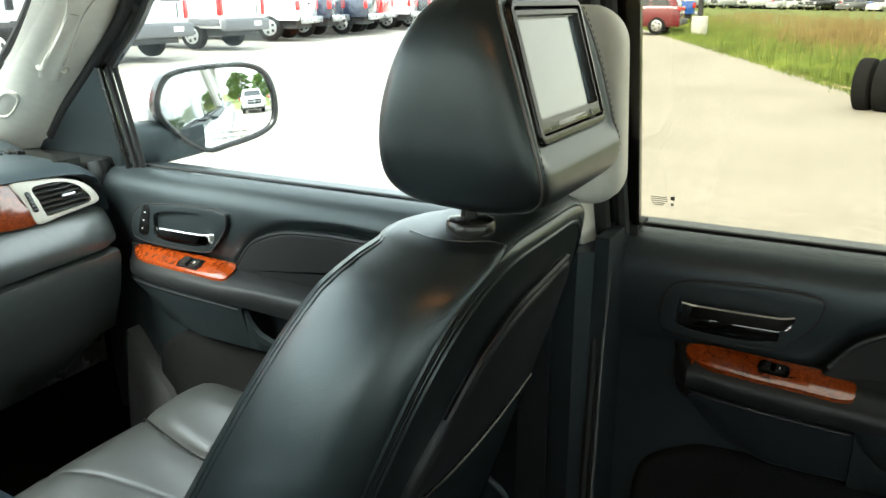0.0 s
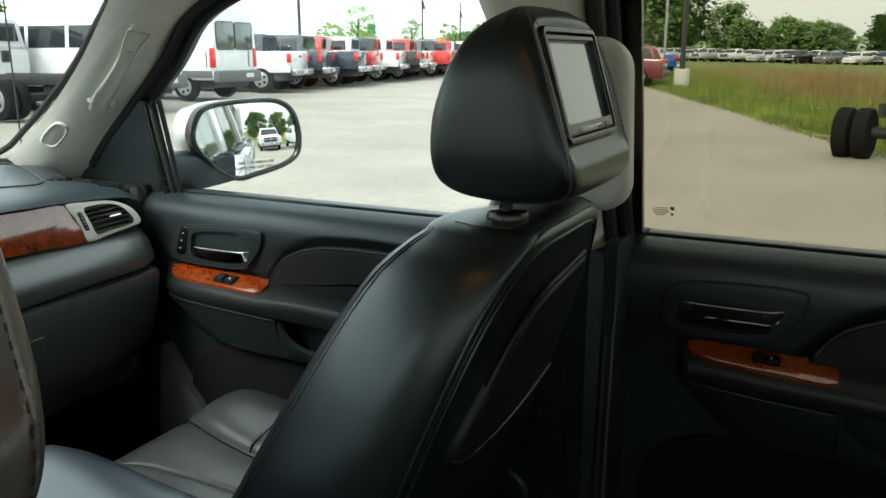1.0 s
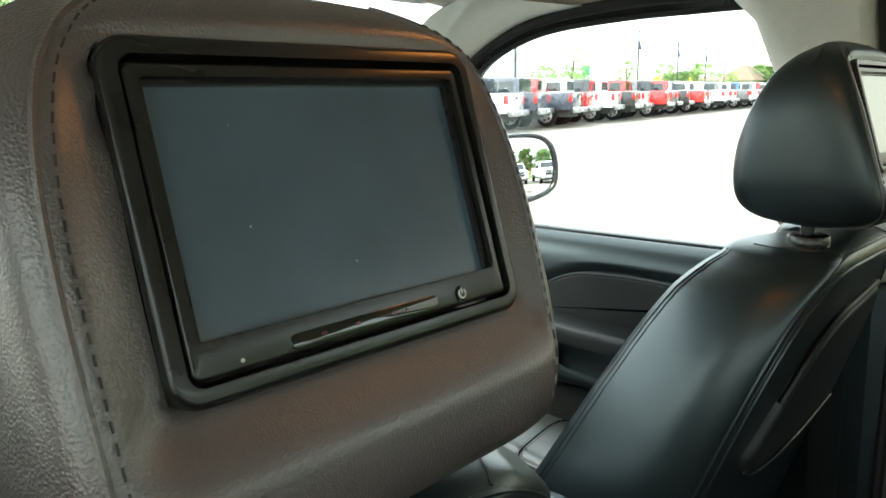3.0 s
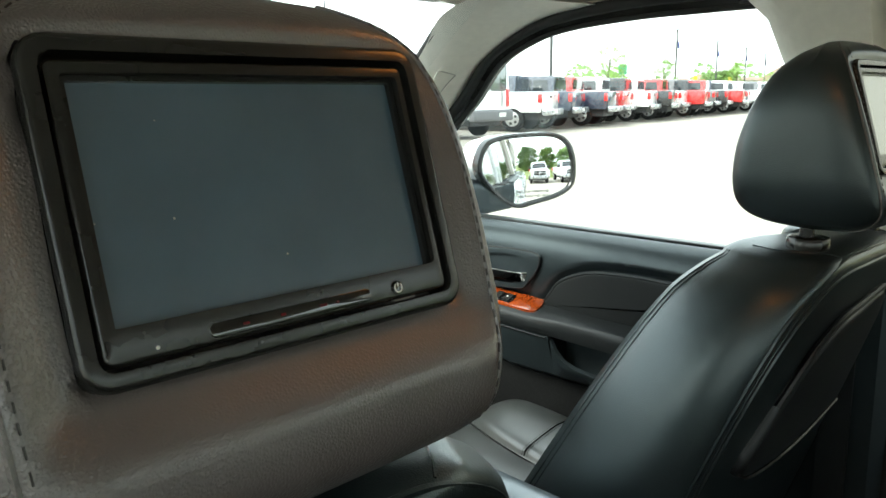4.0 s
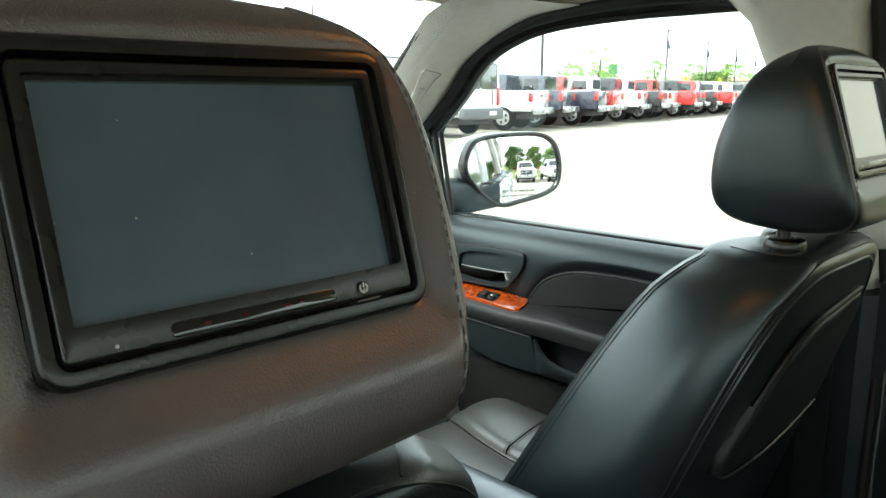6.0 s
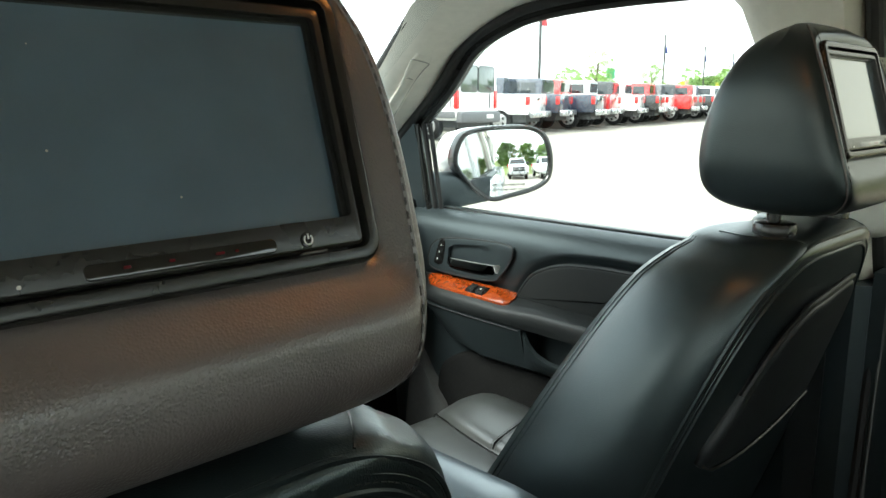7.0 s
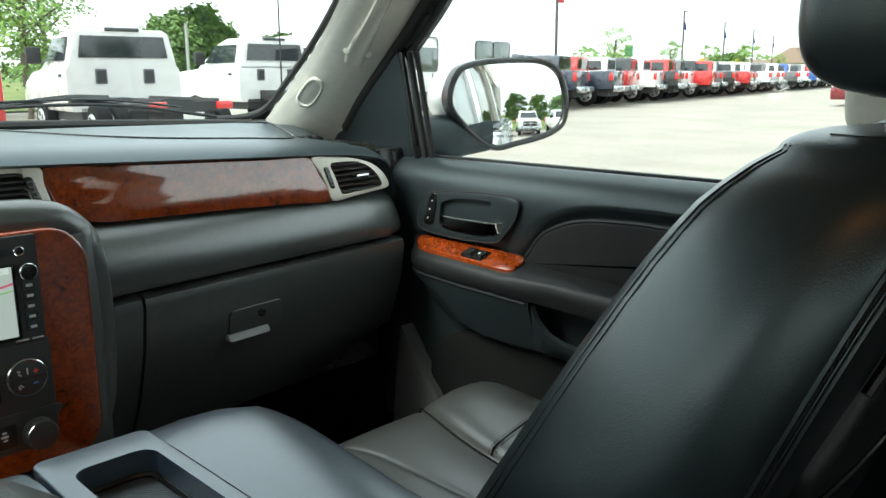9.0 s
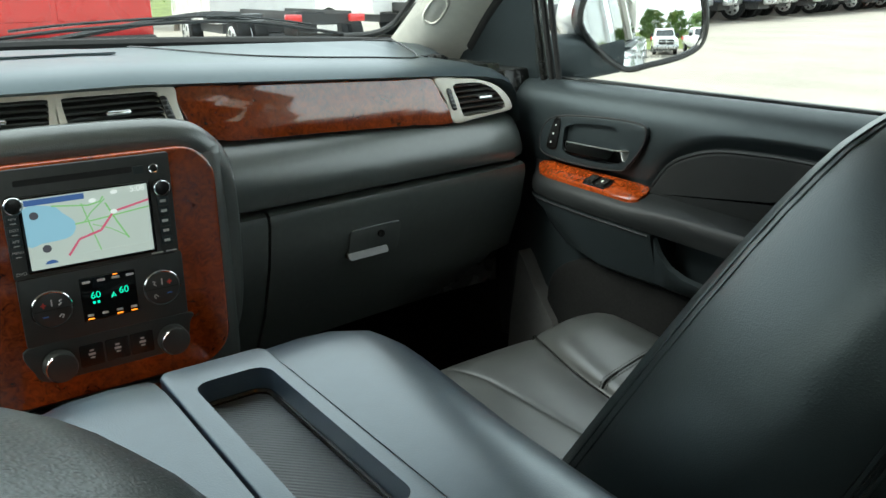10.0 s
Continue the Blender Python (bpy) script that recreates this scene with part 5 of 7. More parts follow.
part("jack_ring", tube([(-0.021 + 0.005 * math.cos(t), SY - 0.008, 1.2635 + 0.005 * math.sin(t)) for t in (2 * math.pi * k / 20 for k in range(20))], 0.0007, 5, closed=True), CHROME, radio)
part("eject_key", plate(rounded(-0.044, -0.032, 1.259, 1.268, 0.001), sf, 0.004, 0.0062), TRIM_DARK, radio)
NAV_LAND = glow("map_land", (0.60, 0.66, 0.62), 0.22)
NAV_WATER = glow("map_water", (0.30, 0.52, 0.66), 0.27)
NAV_BAR = glow("map_bar", (0.05, 0.10, 0.26), 0.33)
NAV_ROAD = glow("map_road", (0.25, 0.50, 0.20), 0.29)
NAV_HIGH = glow("map_highway", (0.55, 0.10, 0.18), 0.29)
NAV_DARK = glow("map_dark", (0.10, 0.10, 0.12), 0.20)
NAV_WHITE = glow("map_white", (0.8, 0.82, 0.82), 0.30)
part("screen_rim", plate(rounded(-0.169, -0.027, 1.162, 1.2505, 0.002), sf, 0.0, 0.0072, 0.0008, rounded(-0.1655, -0.0305, 1.1655, 1.247, 0.001)), GLOSS_BLACK, radio)
nav = part("map_screen", plate(rounded(-0.1655, -0.0305, 1.1655, 1.247, 0.001), sf, 0.0, 0.0056), NAV_LAND, radio, "lit navigation map screen")


def nav_at(u, v, w):
    """Places on the screen: u, v from 0 to 1, left to right and bottom to top."""
    return sf(-0.1655 + 0.135 * u, 1.1655 + 0.0815 * v, 0.0058 + w)


def nav_shape(name, pts, mat, w=0.0):
    part(name, loft([[nav_at(u, v, w) for u, v in pts], [nav_at(u, v, w + 0.0003) for u, v in pts]]), mat, nav, smooth=0)


nav_shape("title_bar", [(0.02, 0.90), (0.48, 0.90), (0.48, 0.98), (0.02, 0.98)], NAV_BAR)
nav_shape("map_water", [tuple(p) for p in smooth_line([(0.0, 0.86), (0.22, 0.86), (0.30, 0.74), (0.38, 0.60), (0.37, 0.46), (0.30, 0.38), (0.12, 0.36), (0.0, 0.36)], 30, closed=True)], NAV_WATER)
nav_shape("status_bar", [(0.0, 0.0), (1.0, 0.0), (1.0, 0.13), (0.0, 0.13)], NAV_LAND, 0.0002)
for pts, mat, w in (([(0.22, 0.86), (0.5, 0.8), (0.60, 0.83), (0.63, 0.90)], NAV_ROAD, 0.006), ([(0.38, 0.56), (0.55, 0.58), (1.0, 0.66)], NAV_ROAD, 0.006), ([(0.45, 0.84), (0.50, 0.5), (0.56, 0.13)], NAV_ROAD, 0.005), ([(0.64, 0.80), (0.72, 0.5), (0.80, 0.24)], NAV_ROAD, 0.007), ([(0.64, 0.86), (0.52, 0.70), (0.46, 0.58)], NAV_ROAD, 0.005), ([(0.52, 0.52), (0.66, 0.42), (0.80, 0.26)], NAV_ROAD, 0.004),
                    ([(0.30, 0.13), (0.40, 0.34), (0.58, 0.42), (0.70, 0.66), (1.0, 0.76)], NAV_HIGH, 0.009)):
    for a, b in zip(pts, pts[1:]):
        d = np.array([b[0] - a[0], (b[1] - a[1]) * 0.6])
        n = np.array([-d[1], d[0]]) / np.linalg.norm(d) * w
        n[1] /= 0.6
        nav_shape("map_road", [(a[0] + n[0], a[1] + n[1]), (a[0] - n[0], a[1] - n[1]), (b[0] - n[0], b[1] - n[1]), (b[0] + n[0], b[1] + n[1])], mat, 0.0004 if mat is NAV_ROAD else 0.0007)
for u, v in ((0.08, 0.76), (0.14, 0.28)):
    nav_shape("map_icon", [(u + 0.035 * math.cos(t), v + 0.055 * math.sin(t)) for t in (2 * math.pi * k / 16 for k in range(16))], NAV_DARK, 0.001)
for u, v in ((0.54, 0.86), (0.70, 0.66), (0.72, 0.94)):
    nav_shape("map_shield", [(u + 0.03 * math.cos(t), v + 0.03 * math.sin(t)) for t in (2 * math.pi * k / 12 for k in range(12))], NAV_WHITE, 0.001)
nav_shape("map_logo", [(0.16 + 0.05 * math.cos(t), 0.06 + 0.05 * math.sin(t)) for t in (math.pi * k / 12 for k in range(13))], NAV_BAR, 0.001)
up_m = lambda x, z, w: Matrix.Translation((x, SY - w, z)) @ Euler((radians(90), 0, 0)).to_matrix().to_4x4()
part("clock_digits", text_mesh("5:08", 0.010, up_m(-0.042, 1.2425, 0.0072)), NAV_WHITE, nav, "clock digits", smooth=0)
for x, z in ((-0.1745, 1.2435), (-0.016, 1.2405)):
    part("radio_knob", cyl((x, SY - 0.010, z), (0, -1, 0), 0.0092, 0.014, 28, 0.0015), SATIN_BLACK, radio, "round tuning knob")
    part("knob_ring", tube([(x + 0.0088 * math.cos(t), SY - 0.0175, z + 0.0088 * math.sin(t)) for t in (2 * math.pi * k / 28 for k in range(28))], 0.0011, 6, closed=True), CHROME, radio, "chrome knob ring")
for k, word in enumerate(("NAV", "DEST", "RPT", "MENU")):
    z = 1.2265 - 0.0128 * k
    key = part("radio_key", puff(rounded(-0.1825, -0.1695, z - 0.0055, z + 0.0055, 0.001), sf, 0.003, 0.0068, 0.0008, 2), TRIM_DARK, radio)
    part("key_letters", text_mesh(word, 0.0042, up_m(-0.176, z + 0.0008, 0.0070)), MARK, key, smooth=0)
    part("key_light", plate(rounded(-0.179, -0.173, z - 0.0048, z - 0.0038, 0.0003), sf, 0.006, 0.0071), MARK, key)
part("key_letters", text_mesh("DVD", 0.0052, up_m(-0.176, 1.1635, 0.0056)), MARK, radio, smooth=0)
for k in range(5):
    z = 1.2225 - 0.0122 * k
    key = part("radio_key", puff(rounded(-0.0205, -0.0075, z - 0.0052, z + 0.0052, 0.001), sf, 0.003, 0.0068, 0.0008, 2), TRIM_DARK, radio)
    part("key_mark", plate(rounded(-0.0175, -0.0105, z - 0.0012, z + 0.0020, 0.0004), sf, 0.006, 0.0071), MARK, key)
for x0, x1 in ((-0.034, -0.020), (-0.0165, -0.004)):
    part("print_bar", plate(rounded(x0, x1, 1.1590, 1.1606, 0.0004), sf, 0.004, 0.0056), MARK, radio)
# climate dials and display
for x, z in ((-0.152, 1.1175), (-0.0275, 1.116)):
    dial = part("climate_dial", cyl((x, SY - 0.006, z), (0, -1, 0), 0.0215, 0.008, 40, 0.002), STACK, hvac, "round black climate key")
    part("dial_ring", tube([(x + 0.0212 * math.cos(t), SY - 0.0095, z + 0.0212 * math.sin(t)) for t in (2 * math.pi * k / 40 for k in range(40))], 0.0014, 6, closed=True), CHROME, dial, "chrome dial ring")
    part("dial_groove", plate(rounded(x - 0.019, x + 0.019, z - 0.0004, z + 0.0004, 0.0002), sf, 0.009, 0.0105), RUBBER, dial)
    sgn = 1 if x < -0.1 else -1
    part("dial_mark", join(plate(rounded(x - sgn * 0.009 - 0.003, x - sgn * 0.009 + 0.003, z + 0.0055, z + 0.0072, 0.0005), sf, 0.009, 0.0106), plate(rounded(x - sgn * 0.009 - 0.0009, x - sgn * 0.009 + 0.0009, z + 0.0033, z + 0.0094, 0.0005), sf, 0.009, 0.0107)), MARK_RED, dial, "red plus mark")
    part("dial_mark", plate(rounded(x - sgn * 0.008 - 0.003, x - sgn * 0.008 + 0.003, z - 0.0085, z - 0.0070, 0.0005), sf, 0.009, 0.0106), MARK_BLUE, dial, "blue minus mark")
    part("dial_mark", join(plate(rounded(x - 0.0008, x + 0.0008, z + 0.004, z + 0.012, 0.0005), sf, 0.009, 0.0106), tube([sf(x + sgn * u, z + v, 0.0106) for u, v in ((0.007, 0.004), (0.010, 0.006), (0.008, 0.009), (0.011, 0.010))], 0.0008, 5), tube([sf(x + sgn * u, z - v, 0.0106) for u, v in ((0.006, 0.010), (0.009, 0.007), (0.011, 0.009), (0.009, 0.012))], 0.0008, 5)), MARK, dial)
disp = part("climate_display", plate(rounded(-0.1195, -0.0565, 1.0915, 1.1455, 0.002), sf, 0.0, 0.0058, 0.0008), GLOSS_BLACK, hvac, "black climate display")
LED_GREEN, LED_AMBER = glow("green_digits", (0.05, 0.75, 0.45), 0.4), glow("amber_light", (1.0, 0.22, 0.02), 0.7)
part("display_digits", text_mesh("60", 0.0115, up_m(-0.1035, 1.1225, 0.0062)), LED_GREEN, disp, "green digits", smooth=0)
part("display_digits", text_mesh("60", 0.0115, up_m(-0.0715, 1.1225, 0.0062)), LED_GREEN, disp, "green digits", smooth=0)
part("display_mark", join(plate(rounded(-0.1075, -0.1045, 1.1125, 1.1155, 0.0005), sf, 0.005, 0.0063), plate(rounded(-0.1025, -0.0995, 1.1125, 1.1155, 0.0005), sf, 0.005, 0.0063), tube([sf(u, v, 0.0062) for u, v in ((-0.086, 1.116), (-0.083, 1.122), (-0.081, 1.117), (-0.086, 1.1185))], 0.0008, 5)), LED_GREEN, disp, smooth=0)
for k in range(4):
    x = -0.112 + 0.0165 * k
    part("climate_key", plate(rounded(x - 0.0045, x + 0.0045, 1.1385, 1.1415, 0.001), sf, 0.004, 0.0062), MARK, disp)
    part("climate_key", plate(rounded(x - 0.0035, x + 0.0035, 1.0975, 1.1005, 0.001), sf, 0.004, 0.0062), MARK, disp)
    if k != 1:
        part("indicator_light", plate(rounded(x - 0.0035, x + 0.0035, 1.0938, 1.0954, 0.0005), sf, 0.004, 0.0064), LED_AMBER, disp, "small amber light")
part("indicator_light", plate(rounded(-0.082, -0.0765, 1.1434, 1.1446, 0.0005), sf, 0.004, 0.0064), LED_AMBER, disp, "small amber light")
for x, z in ((-0.154, 1.0485), (-0.022, 1.0465)):
    part("socket_cap", cyl((x, SY - 0.013, z), (0, -1, 0), 0.0185, 0.020, 36, 0.004), STACK, keys, "round black socket cap")
    part("cap_edge", tube([(x + 0.0165 * math.cos(t), SY - 0.0225, z + 0.0165 * math.sin(t)) for t in (2 * math.pi * k / 36 for k in range(12, 26))], 0.0009, 5), CHROME, keys)
for k in range(3):
    x = -0.117 + 0.0295 * k
    key = part("switch_key", puff(rounded(x - 0.0135, x + 0.0135, 1.036, 1.063, 0.002), sf, 0.002, 0.0062, 0.001, 2), SATIN_BLACK, keys)
    part("key_mark", join(plate(rounded(x - 0.004, x + 0.004, 1.0495, 1.0525, 0.001), sf, 0.005, 0.0066), plate(rounded(x - 0.0025, x + 0.0025, 1.0545, 1.0568, 0.001), sf, 0.005, 0.0066), plate(rounded(x - 0.0022, x + 0.0028, 1.0455, 1.0476, 0.0008), sf, 0.005, 0.0066)), MARK, key, smooth=0)

# ---- centre console ----
CM = -0.083
con = thing("centre_console", (CM, 0.65, 0.62), "black centre console with padded lid and open tray", "centre console")
part("console_body", box(CM - 0.15, CM + 0.15, 0.44, 1.00, 0.62, 1.085, 0.02, 3), TRIM_DARK, con)
part("console_front", box(CM - 0.13, CM + 0.13, 0.98, 1.26, 0.62, 0.985, 0.02, 3), TRIM_DARK, con)
part("console_wood", box(CM - 0.115, CM + 0.115, 1.02, 1.20, 0.984, 0.992, 0.003), WOOD, con, "burl wood shifter plate")
for side in (1, -1):
    rings = []
    inner = 0.043 if side > 0 else 0.053
    for y, d, k in ((0.487, -0.03, 0.82), (0.492, -0.012, 0.92), (0.505, -0.002, 0.98), (0.54, 0.0, 1.0), (0.66, 0.0, 1.03), (0.76, 0.0, 1.10), (0.80, 0.0, 1.125), (0.83, -0.001, 1.14), (0.857, -0.005, 1.14), (0.880, -0.013, 1.125), (0.896, -0.026, 1.10), (0.905, -0.042, 1.07), (0.909, -0.06, 1.04)):
        prof = [(inner, 1.060), (inner, 1.164 + d), (0.075, 1.1665 + d), (0.105, 1.165 + d), (0.130, 1.158 + d), (0.149, 1.143 + d), (0.160, 1.118 + d * 0.8), (0.161, 1.09), (0.155, 1.060)]
        rings.append([(CM + side * u * (k if u > 0.06 else 1), y, v) for u, v in prof])
    part("lid_pad", loft(rings), CONSOLE, con, "padded leather lid side", smooth=60)
tray = part("tray_frame", plate(rounded(CM - 0.0505, CM + 0.0410, 0.495, 0.858, 0.010), lambda u, v, w: (u, v, w), 1.11, 1.1665, 0.002, rounded(CM - 0.034, CM + 0.028, 0.597, 0.822, 0.014)), CONSOLE, con, "smooth black tray frame")
TRAY = material("ribbed_tray_rubber", (0.085, 0.098, 0.115), rough=0.40, spec=1.0, vary=0.15, grain=60)
tn, tl = TRAY.node_tree.nodes, TRAY.node_tree.links
wave = tn.new("ShaderNodeTexWave")
wave.inputs["Scale"].default_value, wave.bands_direction = 130, "DIAGONAL"
tb = tn.new("ShaderNodeBump")
tb.inputs["Strength"].default_value, tb.inputs["Distance"].default_value = 0.6, 0.0008
tl.new(tn["Texture Coordinate"].outputs["Object"], wave.inputs["Vector"]), tl.new(wave.outputs["Fac"], tb.inputs["Height"]), tl.new(tb.outputs["Normal"], tn["Principled BSDF"].inputs["Normal"])
part("tray_mat", box(CM - 0.037, CM + 0.031, 0.594, 0.825, 1.132, 1.1445), TRAY, con, "finely ribbed tray mat")
rim = [(u, v, 1.1465) for u, v in rounded(CM - 0.032, CM + 0.026, 0.599, 0.820, 0.013)]
part("tray_rim", tube(rim, 0.0025, 6, closed=True), SATIN_BLACK, con)

# ---- right door mirror ----
MC, MN = Vector((1.003, 1.330, 1.398)), Vector((-0.4224, -0.9058, 0.035)).normalized()
MR = Vector((0.9063, -0.4226, 0)).normalized()
MU = MR.cross(-MN).normalized()
if MU.z < 0:
    MU = -MU
mir = thing("door_mirror", (0.93, 1.40, 1.29), "black door mirror with convex glass on the front door", "door mirror")
shape = smooth_line([(-0.134, 0.060), (-0.095, 0.084), (0.0, 0.092), (0.07, 0.088), (0.108, 0.062), (0.123, 0.010), (0.116, -0.042), (0.078, -0.068), (0.0, -0.086), (-0.050, -0.092), (-0.105, -0.056), (-0.148, 0.0)], 60, closed=True)
BEND = 1.5


def on_mirror(u, v, w):
    return MC + MR * u + MU * v + MN * (w - (u * u + v * v) / (2 * BEND))


rings = [[on_mirror(u * s, v * s, 0.0) for u, v in shape] for s in (0.95, 0.85, 0.7, 0.5, 0.3, 0.1, 0.002)]
part("mirror_glass", loft(rings, cap=False), MIRROR, mir, "convex mirror glass")
part("glass_rim", tube([on_mirror(u * 0.965, v * 0.965, 0.002) for u, v in shape], 0.006, 8, closed=True), SATIN_BLACK, mir, "black mirror rim")
rings = [[MC + MR * (u * s) + MU * (v * s) - MN * w for u, v in shape] for s, w in ((0.96, -0.003), (1.02, 0.0), (1.035, 0.018), (1.03, 0.03))]
part("mirror_housing", loft(rings, cap=False), SATIN_BLACK, mir, "black mirror housing")
rings = [[MC + MR * (u * s - 0.25 * max(0, w - 0.03)) + MU * (v * s) - MN * w for u, v in shape] for s, w in ((1.028, 0.03), (1.02, 0.06), (0.96, 0.10), (0.80, 0.135), (0.5, 0.155), (0.1, 0.16))]
part("mirror_cap", loft(rings, cap=False), PAINT_WHITE, mir, "pale painted mirror cap")
rings = []
for k, (p, h, t) in enumerate((((0.80, 1.475, 1.335), 0.046, 0.055), ((0.85, 1.455, 1.332), 0.046, 0.05), ((0.90, 1.425, 1.332), 0.044, 0.044), ((0.955, 1.385, 1.338), 0.038, 0.036))):
    p = Vector(p)
    rings.append([p + Vector((0, t * math.copysign(abs(math.cos(a)) ** 0.5, math.cos(a)), h * math.copysign(abs(math.sin(a)) ** 0.5, math.sin(a)))) for a in (2 * math.pi * j / 24 for j in range(24))])
word_m = Matrix((MR, MU, MN)).transposed().to_4x4()
for k, (words, u) in enumerate((("OBJECTS IN MIRROR ARE", 0.0), ("CLOSER THAN THEY APPEAR", 0.0))):
    part("warning_letters", text_mesh(words, 0.0085, Matrix.Translation(on_mirror(u, -0.055 - 0.012 * k, 0.0012 + 0.0006 * k)) @ word_m), MARK_GREY, mir, "faint grey warning letters", smooth=0)
part("mirror_arm", loft(rings), TRIM_DARK, mir, "black mirror arm")
# ---- outside ----
def ground_z(x, y):
    return 0.02 * max(-30.0, min(45.0, y))


def ground_sheet(outline_x, outline_y, lift):
    rows = [[(x, y, ground_z(x, y) + lift) for x in outline_x] for y in outline_y]
    return loft(rows, closed=False)


LOT = material("pale_worn_asphalt", (0.285, 0.256, 0.215), rough=0.85, vary=0.10, grain=9.0, big=0.5, bump=0.5, bump_scale=40, second=(0.37, 0.337, 0.288))
GRASS = material("meadow_grass", (0.105, 0.150, 0.026), rough=0.9, vary=0.45, grain=3.0, big=0.3, bump=0.8, bump_scale=12, second=(0.21, 0.25, 0.06))
BLADE = material("grass_blade", (0.115, 0.190, 0.024), rough=0.75, vary=0.5, grain=7.0, big=0.6, second=(0.29, 0.36, 0.07))
WEED = material("dry_brown_weed", (0.22, 0.12, 0.045), rough=0.8, vary=0.4, grain=3.0, second=(0.38, 0.30, 0.11))
LEAF = material("tree_leaves", (0.075, 0.15, 0.032), rough=0.6, vary=0.4, grain=0.8, big=0.25, second=(0.17, 0.27, 0.065))
LEAF_YOUNG = material("young_leaves", (0.12, 0.24, 0.03), rough=0.6, vary=0.3, grain=1.0, second=(0.22, 0.36, 0.06))
BARK = material("tree_bark", (0.10, 0.08, 0.06), rough=0.9, vary=0.3, grain=20, bump=0.6, bump_scale=30)
CONCRETE = material("pale_concrete", (0.55, 0.54, 0.50), rough=0.85, vary=0.12, grain=12, bump=0.3, bump_scale=80)
POLE = material("dark_pole_paint", (0.035, 0.035, 0.035), rough=0.5, vary=0.2)
POLE_GREY = material("galvanised_pole", (0.34, 0.34, 0.34), rough=0.5, metal=0.3, vary=0.15)
TYRE = material("tyre_rubber", (0.009, 0.009, 0.009), rough=0.9, spec=0.2, vary=0.25, grain=30, bump=0.3, bump_scale=120)
RIM = material("alloy_rim", (0.55, 0.55, 0.55), rough=0.3, metal=0.8, vary=0.1)
BUMPER = material("chrome_bumper", (0.45, 0.46, 0.47), rough=0.28, metal=0.85, vary=0.1)
FRAME = material("black_chassis", (0.02, 0.02, 0.02), rough=0.6, vary=0.3, grain=10)
LAMP_RED = material("red_lamp_glass", (0.55, 0.02, 0.02), rough=0.15, coat=0.8, vary=0.1)
LAMP_WHITE = material("clear_lamp_glass", (0.75, 0.75, 0.75), rough=0.12, coat=0.8, vary=0.1)
PLATE = material("pale_plate", (0.62, 0.62, 0.6), rough=0.5, vary=0.1)
GREY_PLASTIC = material("grey_bumper_plastic", (0.10, 0.10, 0.105), rough=0.55, vary=0.15, grain=40)
PAINTS = {}
for key, c in (("white", (0.72, 0.72, 0.71)), ("navy", (0.020, 0.028, 0.050)), ("black", (0.012, 0.013, 0.015)), ("red", (0.48, 0.015, 0.015)), ("maroon", (0.16, 0.012, 0.018)), ("blue", (0.03, 0.10, 0.38)), ("grey", (0.12, 0.12, 0.125)), ("silver", (0.42, 0.43, 0.44))):
    PAINTS[key] = material(key + "_vehicle_paint", c, rough=0.28, coat=1.0, vary=0.04)

solo("ground", ground_sheet([-900, -120, -40, -10, 0, 10, 20, 40, 70, 120, 300, 900], [-900, -300, -100, -30, -15, 0, 15, 30, 45, 60, 120, 300, 900], 0.0), LOT, (0, 0, 0), "pale worn asphalt of the car lot", "ground", kind="structure")


def meadow(name, pts, lift, label):
    bm = bmesh.new()
    bm.faces.new([bm.verts.new((x, y, ground_z(x, y) + lift)) for x, y in pts])
    bmesh.ops.triangulate(bm, faces=bm.faces[:])
    return solo(name, bm, GRASS, (pts[0][0], pts[0][1], 0), label, "grass", kind="structure")


def edge_x(y):
    return float(np.interp(y, [-30, -6, -2, -0.29, 0.86, 3.38, 8.48, 19, 30], [9, 11.2, 13.0, 14.75, 17.3, 23.7, 36.0, 62, 95]))


right_edge = [(edge_x(y), y) for y in (-30, -20, -6, -2, -0.29, 0.86, 2, 3.38, 5.5, 8.48, 12, 19)]
meadow("grass_field", right_edge + [(70, 21), (140, 30), (420, 45), (420, -30)], 0.02, "green meadow with dry weeds beyond the lot")
meadow("grass_field", [(edge_x(-30), -30), (420, -30), (420, -300), (-300, -300), (-300, -24), (-40, -24), (-8, -27), (2, -26)], 0.03, "green meadow behind the lot")
meadow("grass_bank", [(-60, 27), (0, 25), (14, 27), (24, 31), (24, 44.9), (-60, 44.9)], 0.05, "grass strip beyond the parked trucks")
meadow("grass_bank", [(-300, 45), (24, 45), (90, 45), (300, 70), (300, 300), (-300, 300)], 0.05, "grass land in the distance")

rng = random.Random(4)


def blades(name, count, area, h, w, mat, label):
    verts, faces = [], []
    while len(faces) < count:
        x, y = area()
        if x is None:
            continue
        clump = math.sin(2.1 * x + 1.3 * math.sin(1.7 * y)) * math.sin(2.6 * y + math.sin(0.9 * x))
        a, hh = rng.uniform(0, math.pi), h * rng.uniform(0.45, 1.25) * (0.85 + 0.5 * clump)
        ww = w * rng.uniform(0.6, 1.4)
        lx, ly = rng.uniform(-0.4, 0.4) * hh, rng.uniform(-0.4, 0.4) * hh
        z = ground_z(x, y)
        i = len(verts)
        verts += [(x - ww * math.cos(a), y - ww * math.sin(a), z), (x + ww * math.cos(a), y + ww * math.sin(a), z), (x + lx, y + ly, z + hh)]
        faces.append((i, i + 1, i + 2))
    me = bpy.data.meshes.new(name)
    me.from_pydata(verts, [], faces)
    me.materials.append(mat)
    return tagged(new(name, me), label, "grass", kind="stuff")


def near_band():
    y = rng.uniform(-6, 17)
    d = abs(rng.gauss(0, 1)) * 9
    return edge_x(y) + 0.1 + d, y


